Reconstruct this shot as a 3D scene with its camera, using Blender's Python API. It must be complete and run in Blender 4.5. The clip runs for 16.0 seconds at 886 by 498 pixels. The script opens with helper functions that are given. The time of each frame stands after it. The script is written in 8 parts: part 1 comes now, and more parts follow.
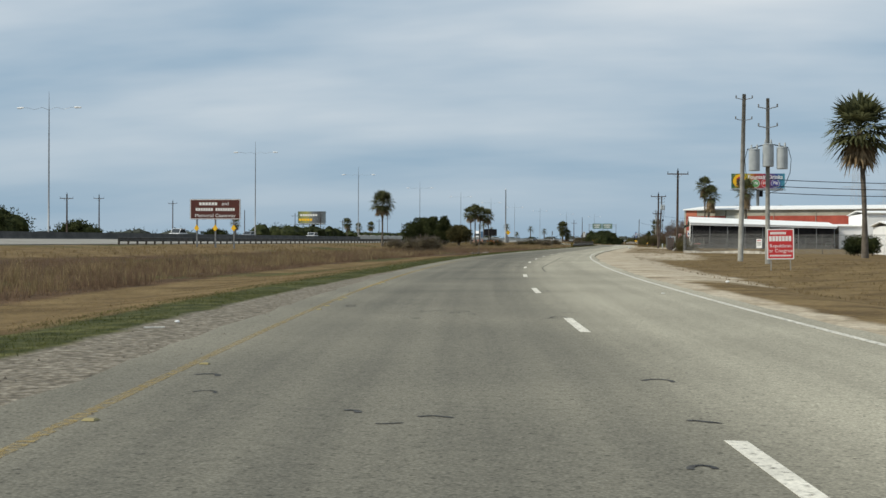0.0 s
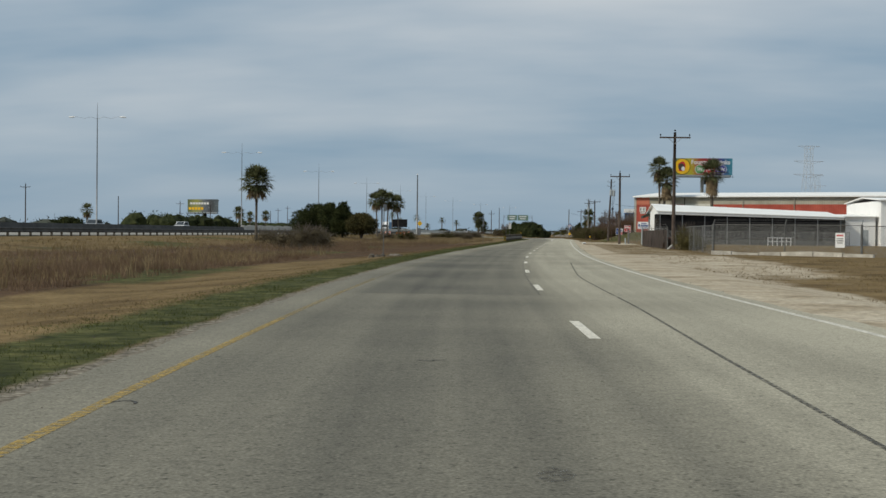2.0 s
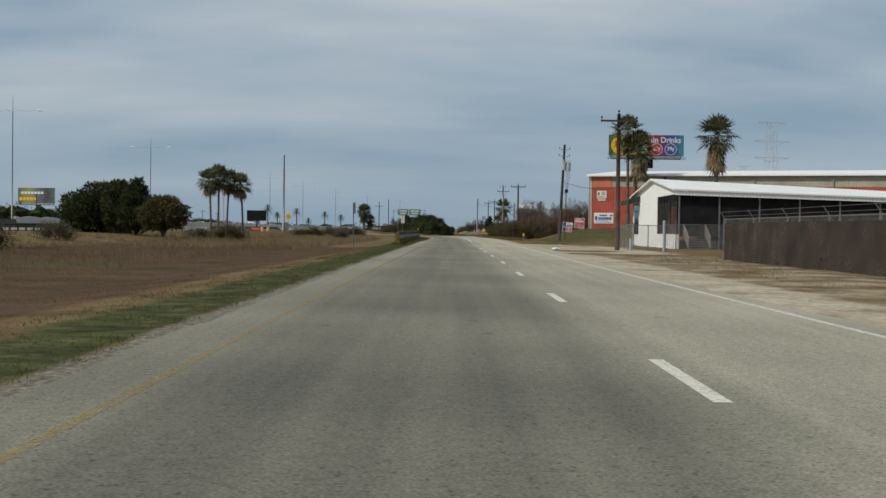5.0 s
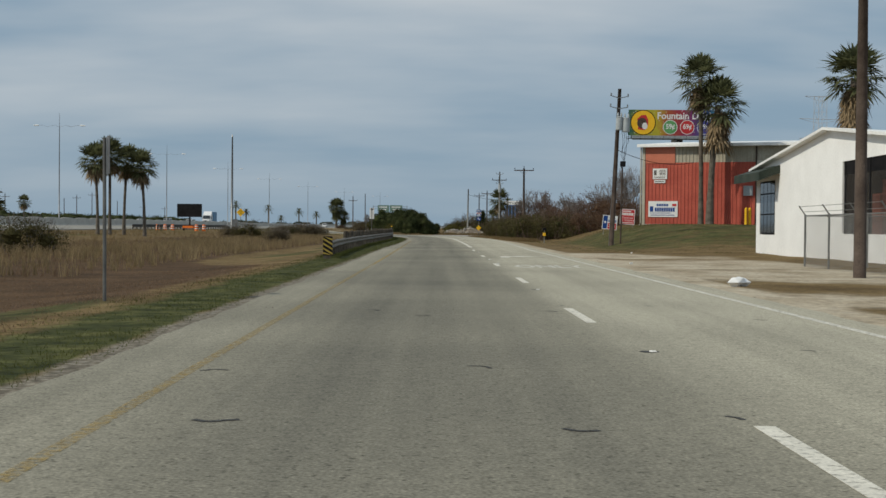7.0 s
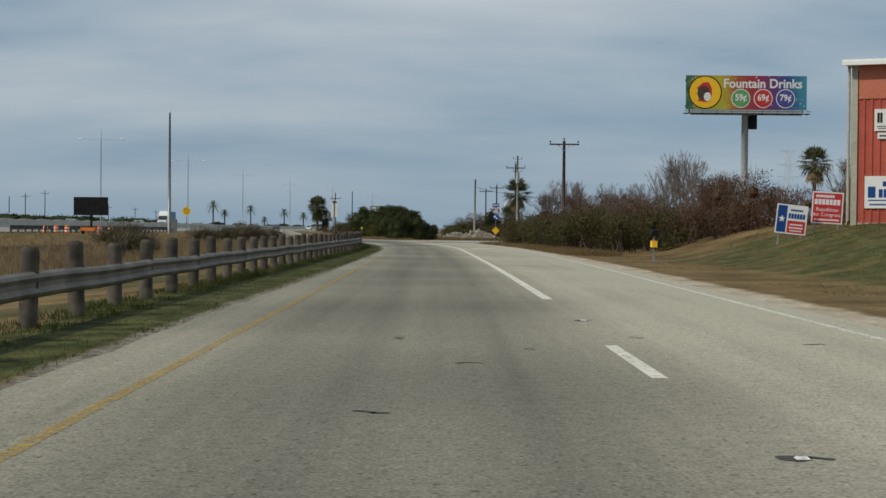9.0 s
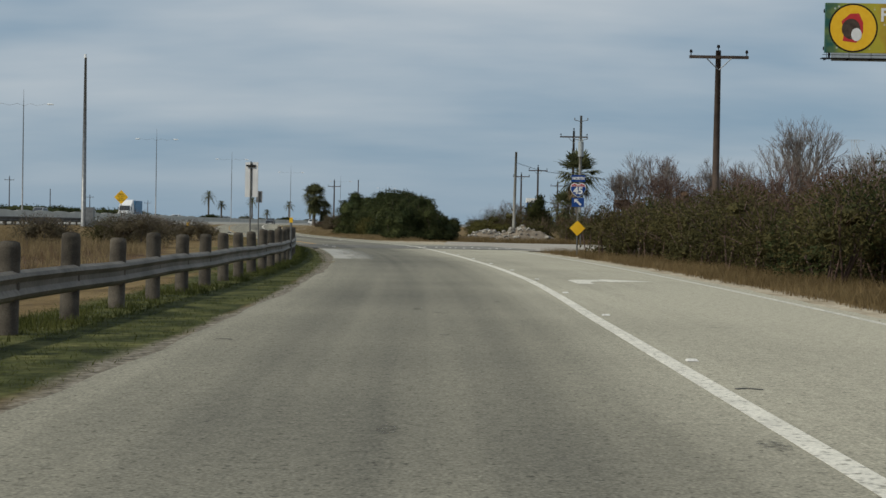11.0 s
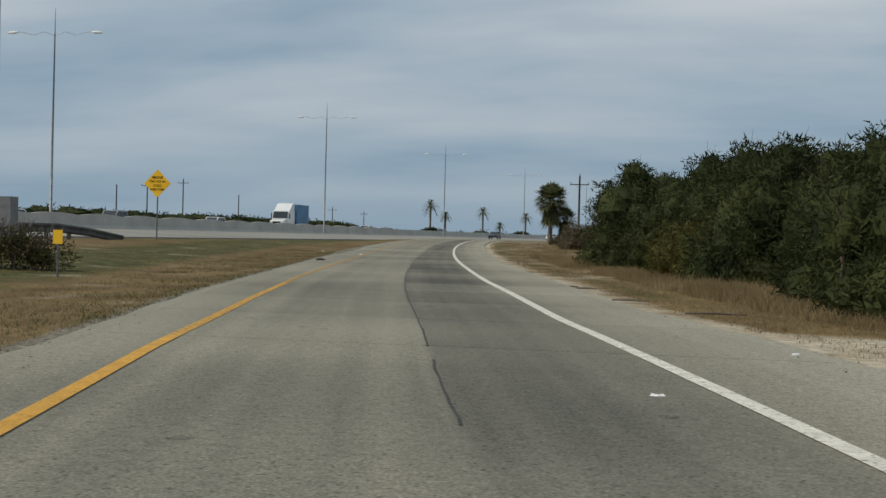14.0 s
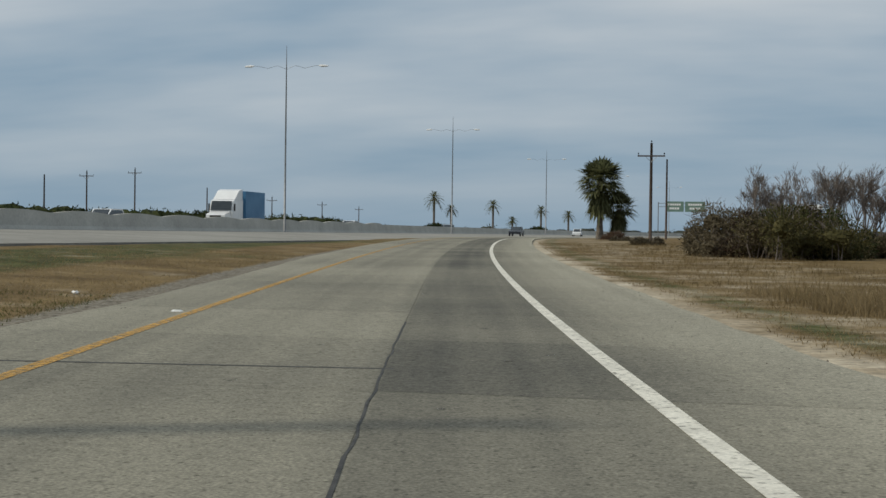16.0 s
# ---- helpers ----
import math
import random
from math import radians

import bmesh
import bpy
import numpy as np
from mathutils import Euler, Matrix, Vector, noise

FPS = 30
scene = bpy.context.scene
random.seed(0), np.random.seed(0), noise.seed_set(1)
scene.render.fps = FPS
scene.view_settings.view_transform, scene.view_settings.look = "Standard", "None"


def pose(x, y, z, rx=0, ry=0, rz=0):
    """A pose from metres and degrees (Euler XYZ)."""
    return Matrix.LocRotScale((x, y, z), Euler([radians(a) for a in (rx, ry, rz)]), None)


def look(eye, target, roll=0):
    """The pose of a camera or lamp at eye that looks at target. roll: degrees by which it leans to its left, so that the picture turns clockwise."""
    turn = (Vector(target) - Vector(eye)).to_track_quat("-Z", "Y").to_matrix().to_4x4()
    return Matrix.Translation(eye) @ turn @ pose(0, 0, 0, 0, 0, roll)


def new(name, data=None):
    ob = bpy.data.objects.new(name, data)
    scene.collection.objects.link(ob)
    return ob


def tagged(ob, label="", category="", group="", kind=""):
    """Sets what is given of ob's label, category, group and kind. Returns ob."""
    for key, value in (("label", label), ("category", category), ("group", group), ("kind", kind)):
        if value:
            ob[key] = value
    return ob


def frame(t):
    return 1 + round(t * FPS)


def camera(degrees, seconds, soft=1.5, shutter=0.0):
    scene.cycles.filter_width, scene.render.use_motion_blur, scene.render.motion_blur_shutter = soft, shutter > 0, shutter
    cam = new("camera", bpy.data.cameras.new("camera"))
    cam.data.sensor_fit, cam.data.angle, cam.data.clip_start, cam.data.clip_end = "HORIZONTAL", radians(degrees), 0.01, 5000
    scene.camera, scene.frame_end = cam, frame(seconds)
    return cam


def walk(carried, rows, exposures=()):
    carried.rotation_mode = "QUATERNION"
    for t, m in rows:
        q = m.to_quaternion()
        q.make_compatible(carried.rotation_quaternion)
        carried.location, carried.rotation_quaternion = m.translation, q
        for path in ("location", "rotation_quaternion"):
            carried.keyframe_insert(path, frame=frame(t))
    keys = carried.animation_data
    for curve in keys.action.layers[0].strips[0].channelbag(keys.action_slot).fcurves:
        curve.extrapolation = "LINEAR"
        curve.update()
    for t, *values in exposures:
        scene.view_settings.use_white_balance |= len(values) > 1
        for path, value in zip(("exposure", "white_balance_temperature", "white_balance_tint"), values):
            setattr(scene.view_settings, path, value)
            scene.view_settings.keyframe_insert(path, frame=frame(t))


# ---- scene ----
cam = camera(36.0, 16.0)
ROWS = [
    (0, 12.266, 0.000, 1.133, 9.311, -0.374, -0.294),
    (0.5, 10.229, 13.294, 1.136, 8.460, -0.442, -0.041),
    (1, 8.300, 26.621, 1.158, 7.421, -0.529, -0.318),
    (1.5, 6.622, 40.066, 1.173, 6.476, -0.692, -0.502),
    (2, 5.099, 53.813, 1.187, 5.467, -0.694, -0.583),
    (2.5, 3.821, 67.794, 1.193, 4.455, -0.564, -0.530),
    (3, 2.755, 81.913, 1.187, 3.410, -0.658, -0.659),
    (3.5, 1.950, 96.100, 1.152, 2.425, -0.583, -0.684),
    (3.7, 1.680, 101.774, 1.130, 2.098, -0.784, -0.892),
    (5.8, 0.368, 159.451, 1.163, 0.401, -0.824, -0.641),
    (6, 0.312, 164.923, 1.180, 0.371, -0.914, -0.758),
    (6.5, 0.165, 178.620, 1.187, 0.310, -0.880, -0.819),
    (7, 0.072, 192.576, 1.172, 0.151, -0.904, -0.494),
    (7.5, 0.000, 206.888, 1.171, 0.000, -0.983, -0.606),
    (8, -0.012, 221.499, 1.148, 0.029, -0.985, -0.545),
    (8.5, -0.134, 236.086, 1.164, 0.038, -0.958, -0.857),
    (9, -0.219, 250.453, 1.149, 0.060, -0.787, -0.531),
    (9.2, -0.266, 256.186, 1.157, 0.077, -0.758, -0.337),
    (11.3, -1.064, 316.641, 1.155, 1.286, -0.994, -1.512),
    (11.5, -1.255, 322.481, 1.150, 1.581, -0.986, -1.958),
    (12, -1.855, 337.089, 1.136, 2.936, -0.813, -2.245),
    (12.5, -2.919, 351.558, 1.135, 5.016, -1.083, -1.992),
    (13, -4.573, 365.937, 1.143, 7.421, -0.860, -2.290),
    (13.5, -6.635, 380.078, 1.157, 9.513, -0.068, -2.866),
    (14, -9.146, 394.011, 1.167, 11.045, -0.546, -1.533),
    (14.5, -11.913, 407.883, 1.175, 11.735, -0.539, -0.772),
    (15, -14.828, 421.741, 1.184, 12.144, -0.476, -0.892),
    (15.5, -17.810, 435.444, 1.179, 11.730, -0.552, -0.852),
    (16, -20.687, 449.082, 1.176, 11.172, -0.679, -0.771),
]
EXPOSURES = [(0, 0.3), (0.5, 0.2), (1, 0.1), (2, 0.0), (3.5, -0.05), (16, -0.05)]
walk(cam, [(t, pose(x, y, z, 90 + pitch, roll, yaw)) for t, x, y, z, yaw, pitch, roll in ROWS], EXPOSURES)

# ---- world and sun ----
world = bpy.data.worlds.new("sky")
scene.world = world
world.use_nodes = True
wt = world.node_tree
wt.nodes.clear()


def wnode(kind, **kw):
    n = wt.nodes.new(kind)
    for k, v in kw.items():
        setattr(n, k, v)
    return n


SUN_DIR = Vector((-0.675, -0.29, 0.655)).normalized()
sky = wnode("ShaderNodeTexSky", sky_type="NISHITA", sun_disc=False)
sky.sun_elevation = math.asin(SUN_DIR.z)
sky.sun_rotation = math.atan2(SUN_DIR.x, SUN_DIR.y)
sky.dust_density, sky.ozone_density = 1.0, 2.0
coord = wnode("ShaderNodeTexCoord")
sep = wnode("ShaderNodeSeparateXYZ")
wt.links.new(coord.outputs["Generated"], sep.inputs[0])
# cloud sheet: directions laid on a flat ceiling, so that the bands crowd towards the horizon
den = wnode("ShaderNodeMath", operation="ADD")
den.inputs[1].default_value = 0.2
wt.links.new(sep.outputs["Z"], den.inputs[0])
inv = wnode("ShaderNodeMath", operation="DIVIDE")
inv.inputs[0].default_value = 1.0
wt.links.new(den.outputs[0], inv.inputs[1])
flat = wnode("ShaderNodeVectorMath", operation="SCALE")
wt.links.new(coord.outputs["Generated"], flat.inputs[0])
wt.links.new(inv.outputs[0], flat.inputs["Scale"])
mapn = wnode("ShaderNodeMapping")
mapn.inputs["Scale"].default_value = (0.55, 1.05, 0.0)
mapn.inputs["Rotation"].default_value = (0, 0, radians(-5))
wt.links.new(flat.outputs[0], mapn.inputs[0])
cn = wnode("ShaderNodeTexNoise")
cn.inputs["Scale"].default_value, cn.inputs["Detail"].default_value, cn.inputs["Roughness"].default_value = 1.05, 5.0, 0.5
wt.links.new(mapn.outputs[0], cn.inputs["Vector"])
cr = wnode("ShaderNodeValToRGB")
cr.color_ramp.elements[0].position, cr.color_ramp.elements[1].position = 0.36, 0.67
wt.links.new(cn.outputs["Fac"], cr.inputs[0])
cloud = wnode("ShaderNodeMix", data_type="RGBA")
cloud.inputs["A"].default_value = (2.42, 3.48, 4.5, 1)
cloud.inputs["B"].default_value = (5.68, 6.08, 6.35, 1)
# the cloud thins out towards the horizon
thin = wnode("ShaderNodeMapRange")
thin.inputs["From Min"].default_value, thin.inputs["From Max"].default_value = 0.0, 0.15
thin.inputs["To Min"].default_value, thin.inputs["To Max"].default_value = 0.22, 1.1
wt.links.new(sep.outputs["Z"], thin.inputs[0])
fac = wnode("ShaderNodeMath", operation="MULTIPLY", use_clamp=True)
wt.links.new(cr.outputs["Color"], fac.inputs[0])
wt.links.new(thin.outputs[0], fac.inputs[1])
wt.links.new(fac.outputs[0], cloud.inputs["Factor"])
mixs = wnode("ShaderNodeMix", data_type="RGBA")
mixs.inputs["Factor"].default_value = 0.94
wt.links.new(sky.outputs[0], mixs.inputs["A"])
wt.links.new(cloud.outputs["Result"], mixs.inputs["B"])
bg = wnode("ShaderNodeBackground")
bg.inputs["Strength"].default_value = 0.10
wt.links.new(mixs.outputs["Result"], bg.inputs["Color"])
wo = wnode("ShaderNodeOutputWorld")
wt.links.new(bg.outputs[0], wo.inputs[0])

sun = new("sun", bpy.data.lights.new("sun", "SUN"))
sun.data.energy, sun.data.angle, sun.data.color = 2.75, radians(1.2), (1.0, 0.94, 0.79)
sun.matrix_world = look(SUN_DIR * 300, (0, 0, 0))


# ---- materials ----
def surf(name, c1, c2, scale=3.0, rough=0.8, bump=0.0, metal=0.0, fine=0.0, vary=0.0, island=False, bscale=None, spec=0.3):
    """Two-tone noisy surface at real-world size."""
    m = bpy.data.materials.new(name)
    m.use_nodes = True
    nt = m.node_tree
    b = nt.nodes["Principled BSDF"]
    b.inputs["Roughness"].default_value, b.inputs["Metallic"].default_value = rough, metal
    b.inputs["Specular IOR Level"].default_value = spec
    geo = nt.nodes.new("ShaderNodeNewGeometry")
    n1 = nt.nodes.new("ShaderNodeTexNoise")
    n1.inputs["Scale"].default_value, n1.inputs["Detail"].default_value = scale, 4
    nt.links.new(geo.outputs["Position"], n1.inputs["Vector"])
    ramp = nt.nodes.new("ShaderNodeValToRGB")
    ramp.color_ramp.elements[0].position, ramp.color_ramp.elements[1].position = 0.3, 0.7
    ramp.color_ramp.elements[0].color, ramp.color_ramp.elements[1].color = (*c1, 1), (*c2, 1)
    nt.links.new(n1.outputs["Fac"], ramp.inputs[0])
    col = ramp.outputs[0]
    if fine:
        n2 = nt.nodes.new("ShaderNodeTexNoise")
        n2.inputs["Scale"].default_value, n2.inputs["Detail"].default_value = scale * 14, 2
        nt.links.new(geo.outputs["Position"], n2.inputs["Vector"])
        mr = nt.nodes.new("ShaderNodeMapRange")
        mr.inputs["From Min"].default_value, mr.inputs["From Max"].default_value = 0.3, 0.7
        mr.inputs["To Min"].default_value, mr.inputs["To Max"].default_value = 1 - fine, 1 + fine
        nt.links.new(n2.outputs["Fac"], mr.inputs[0])
        mul = nt.nodes.new("ShaderNodeVectorMath")
        mul.operation = "SCALE"
        nt.links.new(col, mul.inputs[0])
        nt.links.new(mr.outputs[0], mul.inputs["Scale"])
        col = mul.outputs[0]
    if vary or island:
        hsv = nt.nodes.new("ShaderNodeHueSaturation")
        src = geo.outputs["Random Per Island"] if island else nt.nodes.new("ShaderNodeObjectInfo").outputs["Random"]
        mr2 = nt.nodes.new("ShaderNodeMapRange")
        v = vary or 0.35
        mr2.inputs["To Min"].default_value, mr2.inputs["To Max"].default_value = 1 - v, 1 + v
        nt.links.new(src, mr2.inputs[0])
        nt.links.new(mr2.outputs[0], hsv.inputs["Value"])
        nt.links.new(col, hsv.inputs["Color"])
        col = hsv.outputs[0]
    nt.links.new(col, b.inputs["Base Color"])
    if bump:
        n3 = nt.nodes.new("ShaderNodeTexNoise")
        n3.inputs["Scale"].default_value, n3.inputs["Detail"].default_value = bscale or scale * 6, 3
        nt.links.new(geo.outputs["Position"], n3.inputs["Vector"])
        bp = nt.nodes.new("ShaderNodeBump")
        bp.inputs["Strength"].default_value, bp.inputs["Distance"].default_value = min(1.0, bump), 0.03
        nt.links.new(n3.outputs["Fac"], bp.inputs["Height"])
        nt.links.new(bp.outputs[0], b.inputs["Normal"])
    return m


def leafy(name, c1, c2, scale=1.2, vary=0.35, thin=0.3):
    """Foliage: two greens, each leaf a shade of its own and a little translucent."""
    m = surf(name, c1, c2, scale, 0.75, 0, island=True, vary=vary, spec=0.1)
    nt = m.node_tree
    b = nt.nodes["Principled BSDF"]
    tr = nt.nodes.new("ShaderNodeBsdfTranslucent")
    nt.links.new(b.inputs["Base Color"].links[0].from_socket, tr.inputs["Color"])
    mx = nt.nodes.new("ShaderNodeMixShader")
    mx.inputs[0].default_value = thin
    nt.links.new(b.outputs[0], mx.inputs[1])
    nt.links.new(tr.outputs[0], mx.inputs[2])
    nt.links.new(mx.outputs[0], nt.nodes["Material Output"].inputs["Surface"])
    return m


M = {}
M["wood_pole"] = surf("weathered pole wood", (0.19, 0.185, 0.165), (0.32, 0.312, 0.285), 2.0, 0.9, 0.5, fine=0.2)
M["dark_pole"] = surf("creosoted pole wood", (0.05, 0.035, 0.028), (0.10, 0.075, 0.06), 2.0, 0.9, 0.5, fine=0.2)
M["fence_steel"] = surf("dull fence steel", (0.1, 0.1, 0.098), (0.18, 0.18, 0.172), 3.0, 0.6, 0.1, metal=0.2, fine=0.1)
M["post_wood"] = surf("guardrail post wood", (0.038, 0.032, 0.025), (0.098, 0.085, 0.067), 5.0, 0.9, 0.15, fine=0.25, vary=0.25)
M["galv"] = surf("galvanised steel", (0.17, 0.175, 0.18), (0.27, 0.275, 0.28), 3.0, 0.5, 0.1, metal=0.6, fine=0.08)
M["dull_rail"] = surf("dull weathered rail steel", (0.11, 0.1, 0.084), (0.22, 0.203, 0.175), 1.4, 0.65, 0.2, metal=0.1, fine=0.15)
M["dark_rail"] = surf("dark weathered rail", (0.05, 0.048, 0.044), (0.1, 0.095, 0.088), 1.4, 0.8, 0.1, fine=0.1)
M["white_paint"] = surf("white painted sheet metal", (0.82, 0.82, 0.81), (0.89, 0.89, 0.88), 0.8, 0.55, 0.05, fine=0.04)
M["roof_white"] = surf("white roof sheeting", (0.74, 0.74, 0.72), (0.86, 0.86, 0.84), 0.5, 0.5, 0.05, fine=0.08)
M["red_sheet"] = surf("faded red sheet metal", (0.38, 0.074, 0.05), (0.5, 0.11, 0.074), 0.7, 0.6, 0.05, fine=0.1)
M["orange_sheet"] = surf("orange-red sheet metal", (0.5, 0.15, 0.09), (0.57, 0.19, 0.12), 0.7, 0.6, 0.05, fine=0.06)
M["beige_sheet"] = surf("beige sheet metal", (0.36, 0.33, 0.26), (0.48, 0.45, 0.37), 0.6, 0.6, 0.05, fine=0.1)
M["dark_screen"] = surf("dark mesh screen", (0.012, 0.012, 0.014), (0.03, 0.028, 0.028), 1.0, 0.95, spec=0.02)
M["black"] = surf("black plastic", (0.01, 0.01, 0.011), (0.02, 0.02, 0.022), 2.0, 0.8, spec=0.1)
M["concrete"] = surf("grey concrete", (0.3, 0.29, 0.265), (0.44, 0.43, 0.4), 0.6, 0.9, 0.3, fine=0.12)
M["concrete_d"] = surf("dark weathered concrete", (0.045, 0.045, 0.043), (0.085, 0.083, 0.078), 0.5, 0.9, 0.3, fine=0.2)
M["yellow"] = surf("yellow sign sheeting", (0.86, 0.47, 0.015), (0.92, 0.55, 0.03), 2.0, 0.5)
M["sign_white"] = surf("white sign sheeting", (0.72, 0.72, 0.71), (0.8, 0.8, 0.79), 3.0, 0.5)
M["sign_brown"] = surf("brown sign sheeting", (0.075, 0.022, 0.017), (0.1, 0.03, 0.022), 1.0, 0.5)
M["sign_blue"] = surf("blue sign sheeting", (0.008, 0.05, 0.22), (0.011, 0.06, 0.26), 2.0, 0.5)
M["sign_red"] = surf("red sign print", (0.5, 0.03, 0.035), (0.56, 0.04, 0.045), 2.0, 0.6)
M["orange"] = surf("orange plastic", (0.75, 0.16, 0.02), (0.85, 0.2, 0.03), 3.0, 0.6)
M["gray_can"] = surf("grey transformer paint", (0.3, 0.33, 0.345), (0.42, 0.45, 0.465), 2.5, 0.45, 0.05)
M["glass"] = surf("dark window glass", (0.03, 0.035, 0.04), (0.05, 0.055, 0.06), 1.0, 0.08, spec=0.6)
M["trunk"] = surf("palm trunk bark", (0.085, 0.072, 0.058), (0.17, 0.145, 0.118), 3.0, 0.95, 0.7, fine=0.25)
M["bark"] = surf("grey brown bark", (0.07, 0.055, 0.045), (0.15, 0.125, 0.105), 3.0, 0.95, 0.5, fine=0.25)
M["twig"] = surf("bare reddish twigs", (0.075, 0.046, 0.038), (0.15, 0.105, 0.09), 1.2, 0.95, island=True, vary=0.35)
M["twig_grey"] = surf("bare grey twigs", (0.11, 0.092, 0.082), (0.2, 0.172, 0.152), 1.2, 0.95, island=True, vary=0.25)
M["palm_leaf"] = leafy("palm fronds", (0.07, 0.078, 0.036), (0.165, 0.17, 0.085), thin=0.4)
M["palm_dead"] = surf("dead palm fronds", (0.16, 0.11, 0.06), (0.28, 0.21, 0.125), 3.0, 0.95, island=True, vary=0.4)
M["leaf_dark"] = leafy("dark evergreen leaves", (0.019, 0.028, 0.011), (0.066, 0.075, 0.027), 0.6)
M["leaf_olive"] = leafy("olive brush leaves", (0.045, 0.045, 0.018), (0.11, 0.094, 0.038), 0.5)
M["leaf_red"] = leafy("rusty winter leaves", (0.072, 0.044, 0.028), (0.155, 0.1, 0.064), 0.5)
M["leaf_grey"] = leafy("grey brown scrub leaves", (0.075, 0.061, 0.038), (0.155, 0.128, 0.082), 0.5)
M["leaf_weed"] = leafy("dark brown weed leaves", (0.03, 0.02, 0.014), (0.065, 0.045, 0.032), 0.5)
M["leaf_yellow"] = leafy("yellow green leaves", (0.05, 0.05, 0.016), (0.13, 0.115, 0.036), 0.6)
M["dry_grass"] = leafy("dry tan grass", (0.13, 0.093, 0.044), (0.265, 0.193, 0.099), 0.25, 0.25, 0.45)
M["straw"] = leafy("pale straw grass", (0.19, 0.14, 0.072), (0.36, 0.275, 0.155), 0.25, 0.25, 0.45)
M["reed"] = leafy("reddish dry reeds", (0.125, 0.08, 0.05), (0.25, 0.172, 0.112), 0.2, 0.3, 0.45)
M["green_grass"] = leafy("green verge grass", (0.04, 0.052, 0.014), (0.12, 0.125, 0.038), 0.9, 0.35, 0.5)
M["mark_white"] = surf("worn white road paint", (0.5, 0.49, 0.46), (0.74, 0.73, 0.7), 2.5, 0.8, 0.2, fine=0.2)
M["tar"] = surf("black tar and rubber", (0.03, 0.03, 0.03), (0.07, 0.068, 0.065), 5.0, 0.8, 0.2)


# ---- mesh helpers ----
class Mesh:
    """Collects faces; made into one mesh by part() or thing()."""

    def __init__(self):
        self.v, self.f, self.mi = [], [], []

    def add(self, vs, fs, mi=0):
        k = len(self.v)
        self.v.extend(tuple(p) for p in vs)
        self.f.extend(tuple(k + i for i in f) for f in fs)
        self.mi.extend([mi] * len(fs))
        return self

    def box(self, x0, y0, z0, x1, y1, z1, mi=0, m=None):
        vs = [Vector((x, y, z)) for z in (z0, z1) for y in (y0, y1) for x in (x0, x1)]
        if m is not None:
            vs = [m @ p for p in vs]
        return self.add(vs, [(0, 2, 3, 1), (4, 5, 7, 6), (0, 1, 5, 4), (2, 6, 7, 3), (0, 4, 6, 2), (1, 3, 7, 5)], mi)

    def tube(self, pts, radii, n=8, mi=0, cap=True):
        pts = [Vector(p) for p in pts]
        vs, fs = [], []
        for i, p in enumerate(pts):
            d = (pts[min(i + 1, len(pts) - 1)] - pts[max(i - 1, 0)]).normalized()
            a = d.cross(Vector((0, 0, 1)) if abs(d.z) < 0.9 else Vector((0, 1, 0))).normalized()
            b = d.cross(a)
            r = radii[i] if hasattr(radii, "__len__") else radii
            for k in range(n):
                w = 2 * math.pi * k / n
                vs.append(p + (a * math.cos(w) + b * math.sin(w)) * r)
        for i in range(len(pts) - 1):
            for k in range(n):
                j = (k + 1) % n
                fs.append((i * n + k, i * n + j, (i + 1) * n + j, (i + 1) * n + k))
        if cap:
            fs.append(tuple(range(n)))
            fs.append(tuple((len(pts) - 1) * n + k for k in reversed(range(n))))
        return self.add(vs, fs, mi)

    def plate(self, outline, y0, y1, mi=0):
        """Upright plate with an outline of (x, z), between depths y0 and y1 (front at y0)."""
        n = len(outline)
        vs = [(x, y0, z) for x, z in outline] + [(x, y1, z) for x, z in outline]
        fs = [tuple(range(n)), tuple(range(2 * n - 1, n - 1, -1))]
        fs += [(i, i + n, (i + 1) % n + n, (i + 1) % n) for i in range(n)]
        return self.add(vs, fs, mi)

    def data(self, name, *mats, smooth=False):
        me = bpy.data.meshes.new(name)
        me.from_pydata(self.v, [], self.f)
        for m in mats:
            me.materials.append(m)
        if len(mats) > 1:
            me.polygons.foreach_set("material_index", self.mi)
        if smooth:
            me.polygons.foreach_set("use_smooth", [True] * len(me.polygons))
        me.update()
        return me


def part(name, mesh, mats, parent, label="", smooth=False):
    mats = mats if isinstance(mats, (list, tuple)) else [mats]
    ob = new(name, mesh.data(name, *mats, smooth=smooth) if isinstance(mesh, Mesh) else mesh)
    ob.parent = parent
    if label:
        ob["label"] = label
    return ob


def thing(name, mesh, mats, label, category, group="", kind="", m=None, smooth=False):
    if mesh is None:
        ob = new(name)
        ob.empty_display_size = 0.3
    else:
        mats = mats if isinstance(mats, (list, tuple)) else [mats]
        ob = new(name, mesh.data(name, *mats, smooth=smooth))
    if m is not None:
        ob.matrix_world = m
    return tagged(ob, label, category, group, kind)


def lerp(nodes, q):
    """Piecewise smooth curve through (y, x) nodes."""
    ys = [a for a, _ in nodes]
    return float(np.interp(q, ys, [b for _, b in nodes]))


def spline(nodes):
    ys, xs = np.array([a for a, _ in nodes], float), np.array([b for _, b in nodes], float)
    sl = np.gradient(xs, ys)

    def at(q):
        q = min(max(q, ys[0]), ys[-1])
        i = int(min(max(np.searchsorted(ys, q) - 1, 0), len(ys) - 2))
        h = ys[i + 1] - ys[i]
        u = (q - ys[i]) / h
        return float((1 + 2 * u) * (1 - u) ** 2 * xs[i] + u * (1 - u) ** 2 * h * sl[i] + u * u * (3 - 2 * u) * xs[i + 1] + u * u * (u - 1) * h * sl[i + 1])

    return at


